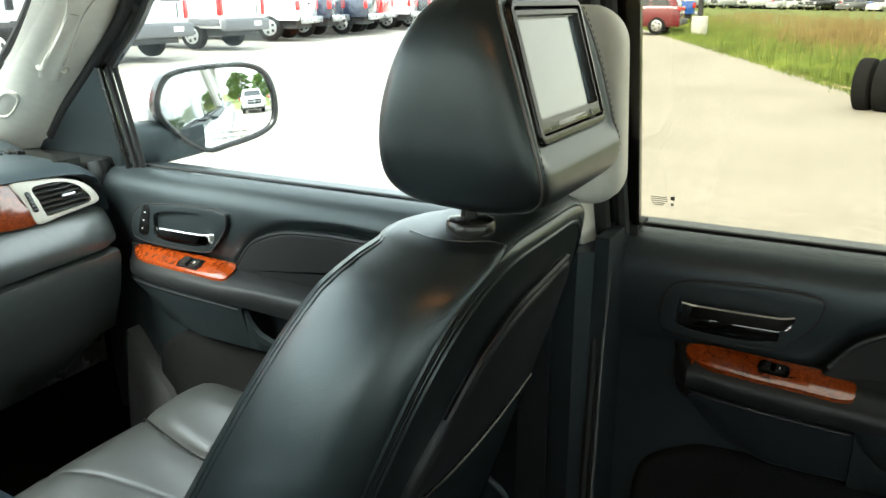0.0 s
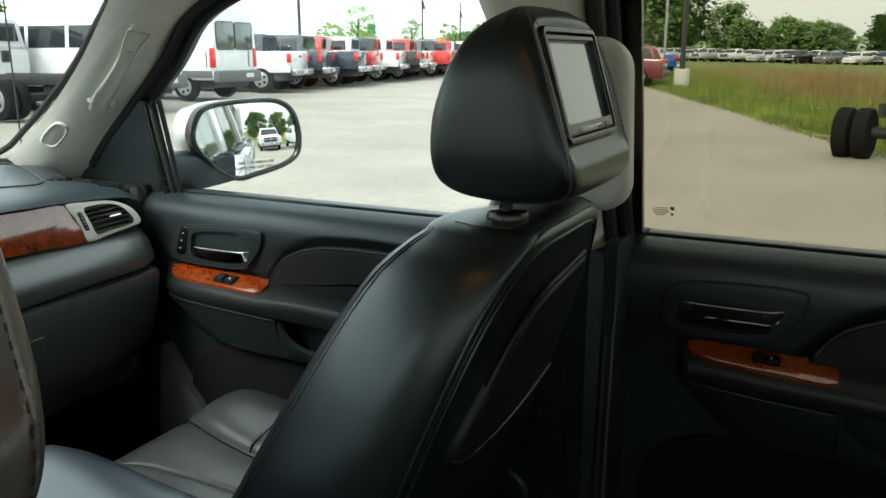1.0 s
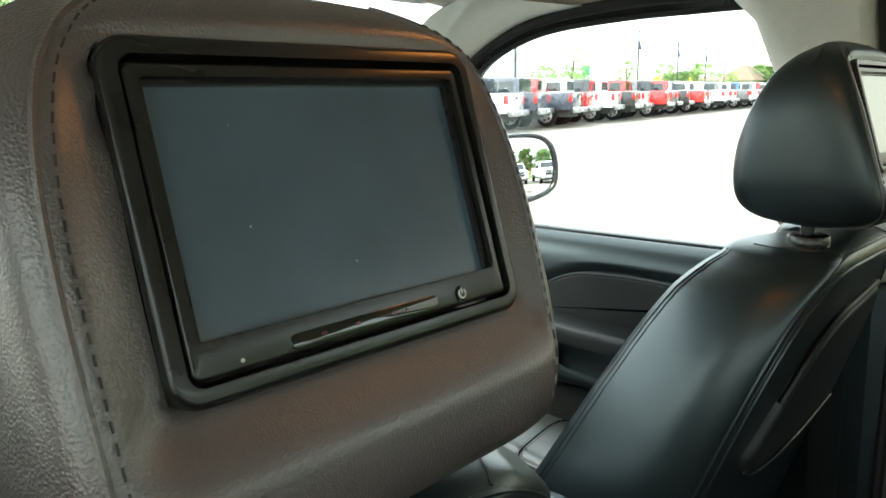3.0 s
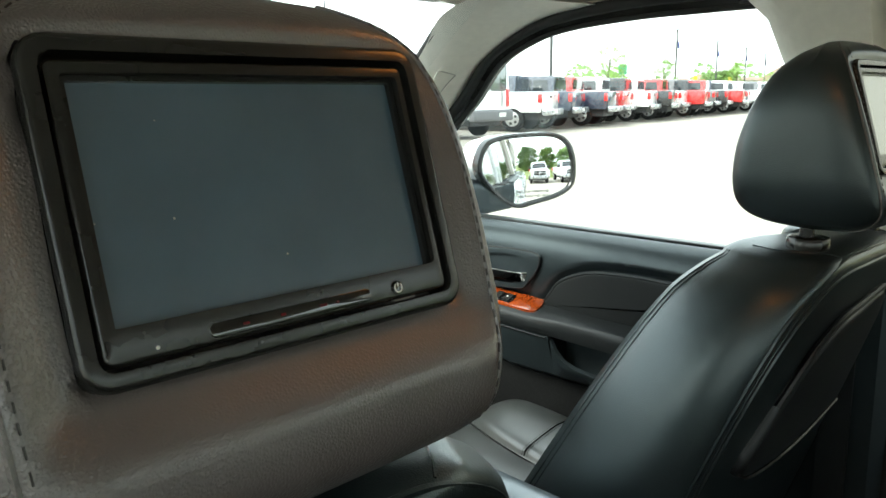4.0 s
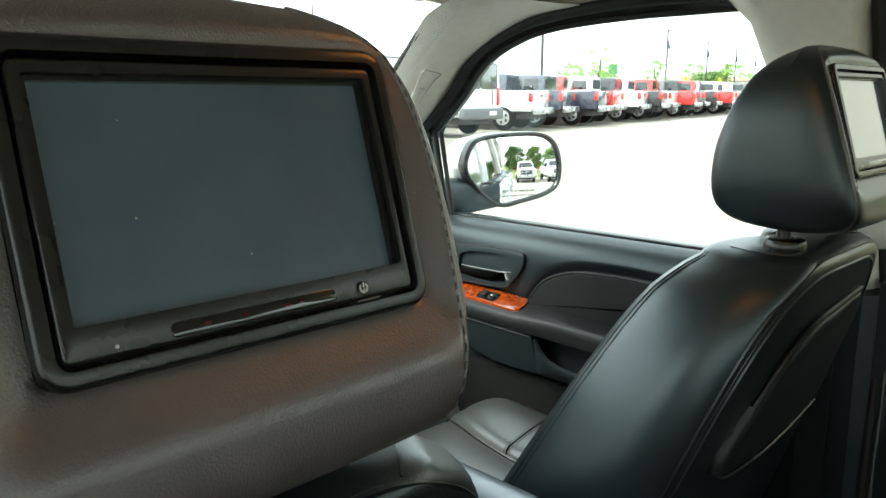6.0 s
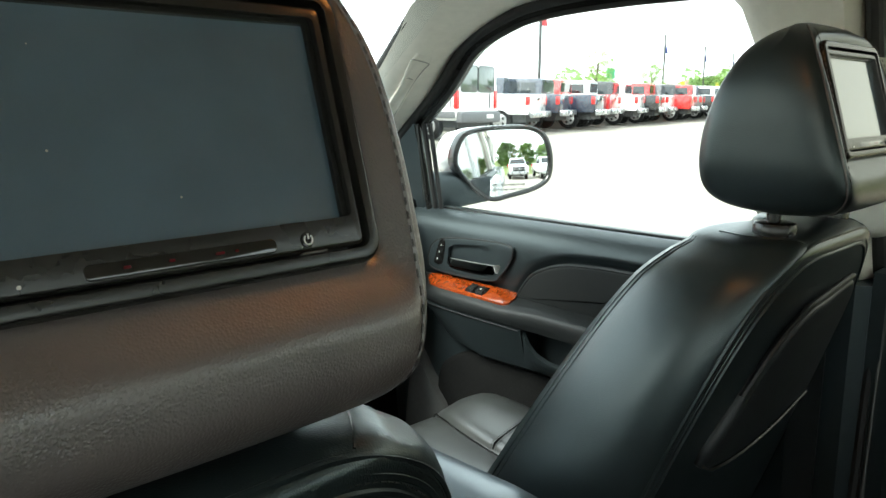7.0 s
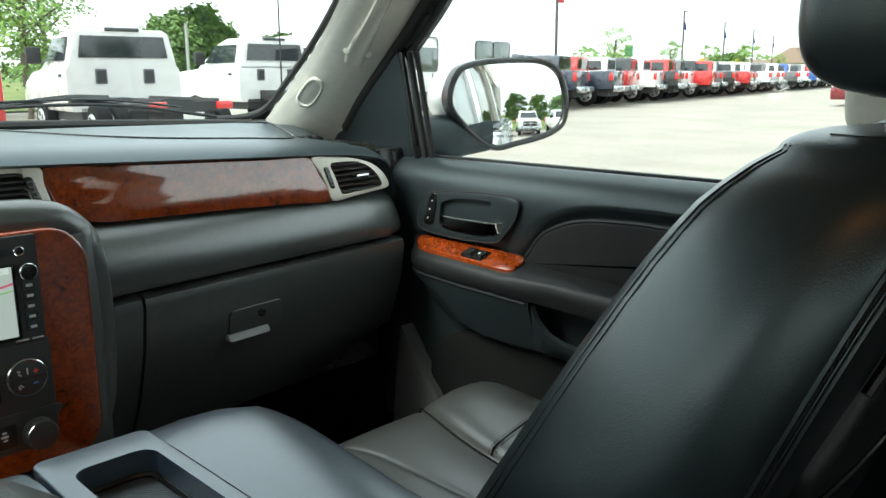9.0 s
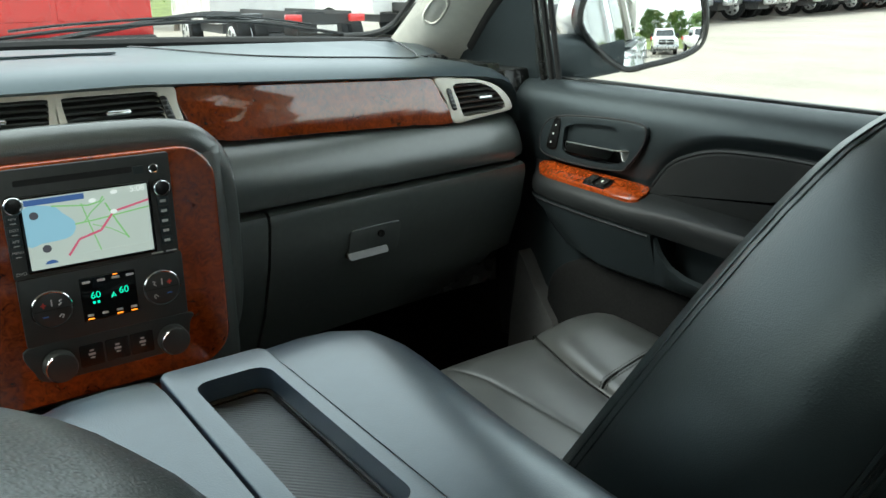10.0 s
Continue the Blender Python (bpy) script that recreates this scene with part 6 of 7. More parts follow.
def weed_band():
    y = rng.uniform(-6, 12)
    return edge_x(y) + rng.uniform(6, 44), y + rng.gauss(0, 1)


def red_band():
    return rng.gauss(36, 4.0), rng.gauss(1.0, 1.3)


blades("grass_blades", 75000, near_band, 0.27, 0.013, BLADE, "tall green meadow grass at the edge of the lot")
blades("dry_weeds", 9000, weed_band, 0.55, 0.009, WEED, "tall brown dry weeds in the meadow")
blades("dry_weeds", 3600, red_band, 0.95, 0.012, WEED, "patch of reddish brown weeds")
PETAL = material("yellow_petal", (0.62, 0.50, 0.05), rough=0.7, vary=0.2, grain=9)
verts, faces = [], []
for k in range(700):
    x, y = near_band()
    z, i = ground_z(x, y) + rng.uniform(0.12, 0.30), len(verts)
    verts += [(x + 0.022 * math.cos(a), y + 0.022 * math.sin(a), z + 0.012 * math.sin(a + k)) for a in (0.0, 1.26, 2.51, 3.77, 5.03)]
    faces.append(tuple(range(i, i + 5)))
me = bpy.data.meshes.new("yellow_flowers")
me.from_pydata(verts, [], faces)
me.materials.append(PETAL)
tagged(new("yellow_flowers", me), "small yellow wild flowers in the meadow", "flowers", kind="stuff")


def edge_band():
    y = rng.uniform(-6, 17)
    return edge_x(y) + rng.gauss(0.25, 0.45), y


blades("grass_blades", 34000, edge_band, 0.09, 0.010, BLADE, "short ragged grass along the edge of the lot")
SAND = material("dry_sandy_soil", (0.36, 0.27, 0.17), rough=0.95, vary=0.25, grain=14, big=2.0, bump=0.5, bump_scale=60)
soil = []
for k in range(240):
    y = -6 + 23 * k / 239
    a, b = 0.16 + 0.13 * math.sin(k * 0.9) + rng.uniform(0, 0.14), rng.uniform(0.15, 0.4)
    soil.append([(edge_x(y) - a, y, ground_z(0, y) + 0.012), (edge_x(y) + b, y, ground_z(0, y) + 0.026)])
solo("verge", loft(soil, closed=False), SAND, (14, 0, 0), "dry sandy soil between asphalt and grass", "verge", kind="structure")
FLOWER = material("yellow_wildflower", (0.75, 0.60, 0.08), rough=0.8, vary=0.2)
blades("wildflowers", 350, near_band, 0.17, 0.012, FLOWER, "small yellow wildflowers in the meadow")


# trees
def crown_mesh(name, seed, r, h0, h1, clumps, leaf, per, mat):
    g = random.Random(seed)
    verts, faces = [], []
    for _ in range(clumps):
        f = g.random()
        z = h0 + (h1 - h0) * f
        rad = r * math.sqrt(max(0.06, math.sin(math.pi * min(0.97, 0.12 + 0.82 * f)))) * math.sqrt(g.random())
        a = g.uniform(0, 2 * math.pi)
        c = Vector((rad * math.cos(a), rad * math.sin(a), z))
        cr = r * g.uniform(0.16, 0.30)
        for _ in range(per):
            p = c + Vector((g.gauss(0, 0.55), g.gauss(0, 0.55), g.gauss(0, 0.42))) * cr
            u = Vector((g.gauss(0, 1), g.gauss(0, 1), g.gauss(0, 0.6))).normalized()
            v = u.orthogonal().normalized()
            s = leaf * g.uniform(0.6, 1.4)
            i = len(verts)
            verts += [p - u * s, p + v * s * 0.6, p + u * s, p - v * s * 0.6]
            faces.append((i, i + 1, i + 2, i + 3))
    me = bpy.data.meshes.new(name)
    me.from_pydata([tuple(v) for v in verts], [], faces)
    me.materials.append(mat)
    return me


def build_tree(seed, r, h, trunk_h, mat, label, clumps=90, leaf=0.22, per=28):
    t = thing("tree", (0, 0, 0), label, "tree", "trees")
    g = random.Random(seed)
    limbs = [tube(smooth_line([(0, 0, -0.1), (0.05 * r, 0, trunk_h * 0.5), (0, 0.04 * r, trunk_h), (0.1 * r, 0, h * 0.8)], 8), 0.035 * h * 0.5, 8)]
    for k in range(6):
        a = g.uniform(0, 6.28)
        z = g.uniform(trunk_h * 0.6, h * 0.6)
        limbs.append(tube([(0, 0, z), (r * 0.35 * math.cos(a), r * 0.35 * math.sin(a), z + 0.12 * h), (r * 0.7 * math.cos(a), r * 0.7 * math.sin(a), z + 0.2 * h)], 0.006 * h, 6))
    part("trunk", join(*limbs), BARK, t)
    ob = new("crown", crown_mesh("crown", seed, r, trunk_h * 0.7, h, clumps, leaf, per, mat))
    ob.parent = t
    BASE[ob] = BASE[t]
    return t


def polar(az, d, eye=(-0.3, 0.2)):
    return eye[0] + d * math.sin(radians(az)), eye[1] + d * math.cos(radians(az))


def put_tree(master, az, d, s=1.0, turn=0.0):
    if 71 < az and d < 130:
        d, s = d * 1.45, s * 1.40
    x, y = polar(az, d)
    ob = copy_thing(master, pose(x, y, ground_z(x, y), 0, 0, turn))
    s *= 0.78 if az > 80 else 1.0
    ob.scale = (s, s, s * (0.92 + 0.16 * ((az * 7.3) % 1.0)))
    return ob


big_a = build_tree(3, 4.6, 10.5, 2.4, LEAF, "tall dark green broadleaf tree at the field edge", 150, 0.34, 30)
big_b = build_tree(8, 4.2, 8.5, 1.6, LEAF, "round dark green broadleaf tree at the field edge", 150, 0.32, 30)
young = build_tree(5, 1.5, 4.6, 1.2, LEAF_YOUNG, "young bright green tree with thin crown", 60, 0.055, 60)
x, y = polar(75.2, 162)
big_a.matrix_world = pose(x, y, ground_z(x, y)) @ Matrix.Scale(1.4, 4)
x, y = polar(85.4, 168)
big_b.matrix_world = pose(x, y, ground_z(x, y)) @ Matrix.Scale(0.87, 4)
x, y = polar(18.2, 24)
young.matrix_world = pose(x, y, ground_z(x, y))
for az, d, s, m in ((72.0, 118, 1.1, big_a), (73.6, 125, 1.0, big_b), (77.0, 110, 1.05, big_a), (78.6, 116, 1.0, big_a), (81.9, 114, 0.80, big_a), (83.1, 118, 0.72, big_b), (84.4, 122, 0.5, big_b), (86.6, 115, 0.74, big_b), (87.6, 113, 0.72, big_b), (88.6, 120, 0.6, big_b), (90.9, 114, 0.68, big_a), (92.4, 116, 0.7, big_b), (95.5, 112, 0.8, big_a), (98, 112, 0.9, big_b), (101, 115, 1.0, big_a),
                    (27.0, 82, 0.75, big_b), (28.6, 84, 0.8, big_b), (29.8, 88, 0.7, big_b), (34, 120, 0.8, big_b), (38, 130, 0.7, big_b),
                    (63.7, 185, 0.62, big_b), (64.5, 190, 0.6, big_b), (68.4, 200, 0.7, big_b), (69.3, 205, 0.75, big_b), (70.2, 200, 0.7, big_b)):
    put_tree(m, az, d, s, az * 57 % 360)
for az, d, s in ((16.6, 25, 1.1), (19.4, 27, 0.9), (56.9, 60, 0.95), (60.7, 92, 1.0), (65.3, 120, 1.0), (67.4, 150, 1.0), (9.0, 26, 1.2)):
    put_tree(young, az, d, s, az * 31 % 360)
# trees behind the car, seen in the door mirror
for k in range(16):
    x, y = -22 + 4.6 * k + rng.uniform(-1, 1), -46 - 6 * rng.random()
    ob = copy_thing(big_a if k % 3 == 0 else big_b, pose(x, y, ground_z(x, y), 0, 0, 77 * k))
    s = rng.uniform(0.42, 0.68)
    ob.scale = (s, s, s)

# far wooded ridge
verts, faces = [], []
for k in range(5200):
    az = rng.uniform(5, 110)
    d = rng.uniform(330, 430)
    x, y = polar(az, d)
    hh = 9 + 4 * math.sin(az * 0.7) + 3 * math.sin(az * 2.3 + 1)
    z = rng.uniform(0, 1) * hh
    s = rng.uniform(1.0, 2.2)
    i = len(verts)
    verts += [(x - s, y, z), (x + s * rng.uniform(0.3, 1), y - s, z + s * 0.3), (x + 0.3 * s, y + 0.5 * s, z + s)]
    faces.append((i, i + 1, i + 2))
me = bpy.data.meshes.new("far_woods")
me.from_pydata(verts, [], faces)
me.materials.append(LEAF)
tagged(new("far_woods", me), "low wooded ridge on the horizon", "woods", kind="stuff")


# vehicles: built at the origin, nose to +y
def wheel(parent, x, y, r, w, out):
    wh = part("wheel", cyl((x, y, r), (1, 0, 0), r, w, 24, 0.05), TYRE, parent, "black tyre")
    part("rim", cyl((x + out * (w / 2 - 0.01), y, r), (1, 0, 0), r * 0.62, 0.05, 16, 0.015), RIM, wh, "alloy rim")
    for k in range(5):
        a = 2 * math.pi * k / 5
        part("spoke_gap", cyl((x + out * (w / 2 + 0.014), y + r * 0.38 * math.cos(a), r + r * 0.38 * math.sin(a)), (1, 0, 0), r * 0.13, 0.012, 8), FRAME, wh)
    return wh


def body_loft(sections):
    """Sections along y: (y, half width below, half width above, bottom, waist, top)."""
    rings = []
    for y, wb, wt, zb, zm, zt in sections:
        half = [(wb * 0.9, zb), (wb, zb + 0.12), (wb, zm - 0.08), (wb - 0.02, zm), (wt, zt - 0.06), (wt - 0.06, zt)]
        rings.append([(x, y, z) for x, z in half] + [(-x, y, z) for x, z in reversed(half)])
    return loft(rings)


def flat_on(pts, off, t=0.012):
    a = [Vector(p) for p in pts]
    n = (a[1] - a[0]).cross(a[2] - a[0]).normalized()
    return loft([[p - n * t for p in a], [p + n * off for p in a]])


def pickup(paint, label):
    t = thing("pickup_truck", (0, 0, 0), label, "pickup truck", "parked trucks")
    # bed with open box, cab and nose
    part("bed", join(box(-0.99, -0.90, -2.85, -0.72, 0.62, 1.30, 0.03), box(0.90, 0.99, -2.85, -0.72, 0.62, 1.30, 0.03), box(-0.92, 0.92, -2.80, -0.72, 0.62, 0.86)), paint, t)
    part("tailgate", box(-0.90, 0.90, -2.88, -2.80, 0.72, 1.29, 0.025), paint, t)
    part("body", loft([[(x, y, z) for x, z in ((-0.92, 0.5), (-1.0, 0.62), (-1.0, zt - 0.10), (-0.94, zt), (0.94, zt), (1.0, zt - 0.10), (1.0, 0.62), (0.92, 0.5))] for y, zt in ((-0.72, 1.30), (0.8, 1.30), (1.2, 1.28), (1.9, 1.25), (2.55, 1.18), (2.75, 1.0))]), paint, t)
    cab = [(-0.72, 0.94, 0.80, 1.88), (-0.62, 0.95, 0.81, 1.91), (0.35, 0.95, 0.80, 1.93), (0.75, 0.95, 0.78, 1.86), (1.02, 0.95, 0.85, 1.60), (1.38, 0.95, 0.92, 1.30)]
    part("cab", loft([[(-a, y, 1.24), (-b, y, zt - 0.06), (-b + 0.09, y, zt), (b - 0.09, y, zt), (b, y, zt - 0.06), (a, y, 1.24)] for y, a, b, zt in cab]), paint, t)
    part("rear_window", flat_on([(-0.72, -0.735, 1.40), (0.72, -0.735, 1.40), (0.66, -0.735, 1.78), (-0.66, -0.735, 1.78)], 0.01), GLASS_CAR, t)
    part("windscreen", flat_on([(0.80, 1.30, 1.38), (-0.80, 1.30, 1.38), (-0.68, 0.86, 1.80), (0.68, 0.86, 1.80)], 0.02), GLASS_CAR, t)
    for s in (-1, 1):
        for y0, y1, y2, y3 in ((-0.50, 0.12, 0.12, -0.45), (0.20, 1.10, 0.68, 0.20)):
            part("side_window", flat_on([(s * 0.935, y0, 1.36), (s * 0.935, y1, 1.36), (s * 0.845, y2, 1.76), (s * 0.845, y3, 1.76)][:: -s], 0.012), GLASS_CAR, t)
        part("tail_light", box(s * 0.985 - 0.09, s * 0.985 + 0.02, -2.90, -2.76, 0.94, 1.23, 0.02), LAMP_RED, t, "red tail light")
        part("headlight", box(s * 0.80 - 0.17, s * 0.80 + 0.17, 2.60, 2.78, 0.92, 1.14, 0.03), LAMP_WHITE, t, "clear headlight")
        part("mirror", box(s * 1.12 - 0.12, s * 1.12 + 0.12, 0.95, 1.03, 1.30, 1.56, 0.03), FRAME, t)
        wheel(t, s * 0.86, -1.85, 0.40, 0.27, s)
        wheel(t, s * 0.86, 1.78, 0.40, 0.27, s)
    part("rear_bumper", box(-0.98, 0.98, -3.08, -2.88, 0.52, 0.74, 0.05, 3), BUMPER, t, "chrome rear bumper")
    part("front_bumper", box(-1.0, 1.0, 2.68, 2.90, 0.50, 0.78, 0.06, 3), BUMPER, t, "chrome front bumper")
    gr = part("grille", box(-0.60, 0.60, 2.70, 2.82, 0.80, 1.16, 0.03), FRAME, t, "dark grille")
    part("grille_bar", box(-0.60, 0.60, 2.80, 2.84, 0.95, 1.01, 0.01), BUMPER, gr)
    part("grille_bar", box(-0.04, 0.04, 2.80, 2.84, 0.80, 1.16, 0.01), BUMPER, gr)
    part("number_plate", box(-0.16, 0.16, -3.095, -3.08, 0.58, 0.70), PLATE, t)
    part("tailgate_handle", box(-0.12, 0.12, -2.90, -2.88, 1.10, 1.17, 0.01), FRAME, t)
    part("underbody", box(-0.80, 0.80, -2.7, 2.5, 0.36, 0.60), FRAME, t)
    return t


def suv(paint, label):
    t = thing("suv", (0, 0, 0), label, "suv", "parked cars")
    part("body", loft([[(x, y, z) for x, z in ((-0.85, 0.32), (-0.95, 0.45), (-0.96, zt - 0.14), (-0.90, zt), (0.90, zt), (0.96, zt - 0.14), (0.95, 0.45), (0.85, 0.32))] for y, zt in ((-2.38, 0.95), (-2.30, 1.14), (-1.6, 1.17), (0.9, 1.13), (1.5, 1.08), (2.2, 1.0), (2.4, 0.8))]), paint, t)
    cab = [(-2.28, 0.88, 0.74, 1.18), (-2.10, 0.88, 0.74, 1.55), (-1.85, 0.89, 0.73, 1.70), (-0.4, 0.90, 0.73, 1.76), (0.3, 0.90, 0.71, 1.70), (0.75, 0.90, 0.78, 1.42), (1.15, 0.90, 0.84, 1.12)]
    part("cabin", loft([[(-a, y, 1.08), (-b, y, zt - 0.06), (-b + 0.1, y, zt), (b - 0.1, y, zt), (b, y, zt - 0.06), (a, y, 1.08)] for y, a, b, zt in cab]), paint, t)
    part("rear_window", flat_on([(-0.66, -2.245, 1.24), (0.66, -2.245, 1.24), (0.60, -2.03, 1.60), (-0.60, -2.03, 1.60)], 0.02), GLASS_CAR, t)
    part("windscreen", flat_on([(0.76, 1.04, 1.20), (-0.76, 1.04, 1.20), (-0.64, 0.45, 1.62), (0.64, 0.45, 1.62)], 0.02), GLASS_CAR, t)
    for s in (-1, 1):
        for y0, y1, y2, y3 in ((-1.95, -1.15, -1.15, -1.75), (-1.08, -0.25, -0.25, -1.08), (-0.18, 0.75, 0.28, -0.18)):
            part("side_window", flat_on([(s * 0.885, y0, 1.20), (s * 0.885, y1, 1.20), (s * 0.775, y2, 1.60), (s * 0.775, y3, 1.60)][:: -s], 0.014), GLASS_CAR, t)
        part("tail_light", box(s * 0.80 - 0.14, s * 0.80 + 0.14, -2.42, -2.24, 0.98, 1.14, 0.03), LAMP_RED, t, "red tail light")
        part("headlight", box(s * 0.75 - 0.16, s * 0.75 + 0.16, 2.22, 2.40, 0.80, 0.95, 0.03), LAMP_WHITE, t, "clear headlight")
        wheel(t, s * 0.84, -1.45, 0.37, 0.25, s)
        wheel(t, s * 0.84, 1.42, 0.37, 0.25, s)
    part("rear_bumper", box(-0.93, 0.93, -2.52, -2.36, 0.40, 0.66, 0.05, 3), GREY_PLASTIC, t)
    part("number_plate", box(-0.16, 0.16, -2.45, -2.40, 0.86, 0.97), PLATE, t)
    part("roof_rail", tube([(-0.66, -1.7, 1.76), (-0.66, 0.2, 1.78)], 0.02, 6), BUMPER, t)
    part("roof_rail", tube([(0.66, -1.7, 1.76), (0.66, 0.2, 1.78)], 0.02, 6), BUMPER, t)
    return t


def van(label, low=False):
    t = thing("cargo_van", (0, 0, 0), label, "van", "parked vans")
    w = PAINTS["white"]
    part("body", loft([[(x, y, z) for x, z in ((-0.96, 0.55), (-1.02, 0.70), (-1.02, 1.35), (-0.93, zt - 0.14), (-0.80, zt), (0.80, zt), (0.93, zt - 0.14), (1.02, 1.35), (1.02, 0.70), (0.96, 0.55))] for y, zt in ((-2.75, 2.42), (-2.70, 2.52), (-1.0, 2.54), (1.2, 2.50), (1.6, 2.30))]), w, t, "white sheet metal body")
    part("nose", loft([[(x, y, z) for x, z in ((-0.96, 0.5), (-1.0, 0.7), (-0.98, zt - 0.1), (-0.86, zt), (0.86, zt), (0.98, zt - 0.1), (1.0, 0.7), (0.96, 0.5))] for y, zt in ((1.55, 2.2), (2.0, 1.6), (2.3, 1.30), (2.85, 1.10), (2.95, 0.8))]), w, t)
    for s in (-1, 1):
        pane = part("rear_door_window", plate(rounded(s * 0.43 - 0.405, s * 0.43 + 0.405, 1.36, 2.08, 0.09), lambda u, v, w: (u, -2.756 - w, v), 0.0, 0.014, 0.004), GLASS_VAN, t, "rounded rear window with a grey-green reflection painted in")
        part("window_seal", tube([(u, -2.766, v) for u, v in rounded(s * 0.43 - 0.410, s * 0.43 + 0.410, 1.355, 2.085, 0.095)], 0.012, 6, closed=True), FRAME, pane)
        part("tail_light", box(s * 0.97 - 0.10, s * 0.97 + 0.03, -2.80, -2.66, 0.88, 1.40, 0.03), LAMP_RED, t, "tall red tail light")
        part("side_window", flat_on([(s * 0.995, 0.9, 1.45), (s * 0.995, 1.7, 1.45), (s * 0.935, 1.45, 2.05), (s * 0.935, 0.9, 2.05)][:: -s], 0.012), GLASS_CAR, t)
        part("door_gap", box(s * 0.98 - 0.35, s * 0.98 - 0.33, -2.768, -2.75, 0.9, 1.32), FRAME, t)
        wheel(t, s * 0.86, -1.75, 0.36, 0.25, s)
        wheel(t, s * 0.86, 1.95, 0.36, 0.25, s)
    part("rear_bumper", box(-1.03, 1.03, -2.92, -2.72, 0.48, 0.80, 0.06, 3), GREY_PLASTIC, t, "grey plastic rear bumper")
    part("side_moulding", box(-1.04, -1.0, -2.7, 2.4, 0.62, 0.80, 0.01), GREY_PLASTIC, t)
    part("side_moulding", box(1.0, 1.04, -2.7, 2.4, 0.62, 0.80, 0.01), GREY_PLASTIC, t)
    part("number_plate", box(0.25, 0.60, -2.935, -2.915, 0.60, 0.72), PLATE, t)
    part("underbody", box(-0.8, 0.8, -2.6, 2.5, 0.34, 0.60), FRAME, t)
    if low:
        for s in (-1, 1):
            for y0, y1 in ((-2.5, -1.35), (-1.25, -0.2), (-0.1, 0.8)):
                part("side_window", flat_on([(s * 0.995, y0, 1.52), (s * 0.995, y1, 1.52), (s * 0.945, y1, 2.12), (s * 0.945, y0, 2.12)][:: -s], 0.012), GLASS_CAR, t)
        for ch in t.children:
            if ch.name.split(".")[0] not in ("wheel", "underbody"):
                for v in ch.data.vertices:
                    v.co.z = v.co.z if v.co.z < 0.9 else 0.9 + (v.co.z - 0.9) * 0.80
    return t


def chassis_cab(label):
    t = thing("chassis_cab_truck", (0, 0, 0), label, "truck", "parked trucks")
    w = PAINTS["white"]
    part("body", loft([[(x, y, z) for x, z in ((-0.92, 0.62), (-1.0, 0.74), (-1.0, zt - 0.10), (-0.94, zt), (0.94, zt), (1.0, zt - 0.10), (1.0, 0.74), (0.92, 0.62))] for y, zt in ((0.0, 1.42), (1.3, 1.42), (1.7, 1.38), (2.6, 1.32), (2.95, 1.22), (3.1, 1.0))]), w, t)
    cab = [(0.0, 0.95, 0.82, 2.0), (0.08, 0.96, 0.83, 2.04), (0.8, 0.96, 0.82, 2.05), (1.15, 0.96, 0.80, 1.97), (1.45, 0.96, 0.86, 1.72), (1.80, 0.96, 0.92, 1.42)]
    part("cab", loft([[(-a, y, 1.38), (-b, y, zt - 0.06), (-b + 0.09, y, zt), (b - 0.09, y, zt), (b, y, zt - 0.06), (a, y, 1.38)] for y, a, b, zt in cab]), w, t)
    part("rear_window", flat_on([(-0.78, -0.015, 1.55), (0.78, -0.015, 1.55), (0.72, -0.015, 1.92), (-0.72, -0.015, 1.92)], 0.01), GLASS_CAR, t)
    part("roof_light", box(-0.30, 0.30, -0.03, 0.05, 2.0, 2.07, 0.015), GLASS_CAR, t)
    for s in (-1, 1):
        vent = part("cab_vent", box(s * 0.42 - 0.10, s * 0.42 + 0.10, -0.03, 0.0, 1.10, 1.36, 0.015), GREY_PLASTIC, t, "square grey cab vent")
        part("vent_mesh", box(s * 0.42 - 0.075, s * 0.42 + 0.075, -0.036, -0.028, 1.13, 1.33), FRAME, vent)
        part("side_window", flat_on([(s * 0.945, 0.25, 1.50), (s * 0.945, 1.50, 1.50), (s * 0.865, 1.08, 1.90), (s * 0.865, 0.25, 1.90)][:: -s], 0.012), GLASS_CAR, t)
        part("mirror", box(s * 1.18 - 0.13, s * 1.18 + 0.13, 1.30, 1.40, 1.46, 1.76, 0.03), FRAME, t)
        part("frame_rail", box(s * 0.42 - 0.04, s * 0.42 + 0.04, -2.9, 0.0, 0.68, 0.88, 0.01), FRAME, t)
        part("tail_light", box(s * 0.52 - 0.13, s * 0.52 + 0.13, -2.98, -2.90, 0.72, 0.84, 0.02), LAMP_RED, t, "red tail light")
        wheel(t, s * 0.88, 1.95, 0.40, 0.25, s)
        wheel(t, s * 0.98, -1.6, 0.40, 0.23, s)
        wheel(t, s * 0.70, -1.6, 0.40, 0.23, s)
        part("door_handle", box(s * 1.0 - 0.02, s * 1.0 + 0.02, 0.30, 0.45, 1.22, 1.27, 0.008), FRAME, t)
    for y in (-2.85, -1.9, -1.3, -0.4):
        part("cross_member", box(-0.42, 0.42, y - 0.04, y + 0.04, 0.70, 0.84), FRAME, t)
    part("axle", cyl((0, -1.6, 0.42), (1, 0, 0), 0.09, 1.5, 12), FRAME, t)
    part("fuel_tank", box(-0.38, 0.38, -2.7, -2.05, 0.50, 0.70, 0.04), FRAME, t)
    part("number_plate", box(-0.16, 0.16, -3.0, -2.97, 0.56, 0.68), PLATE, t)
    part("underbody", box(-0.8, 0.8, 0.0, 2.8, 0.45, 0.68), FRAME, t)
    return t


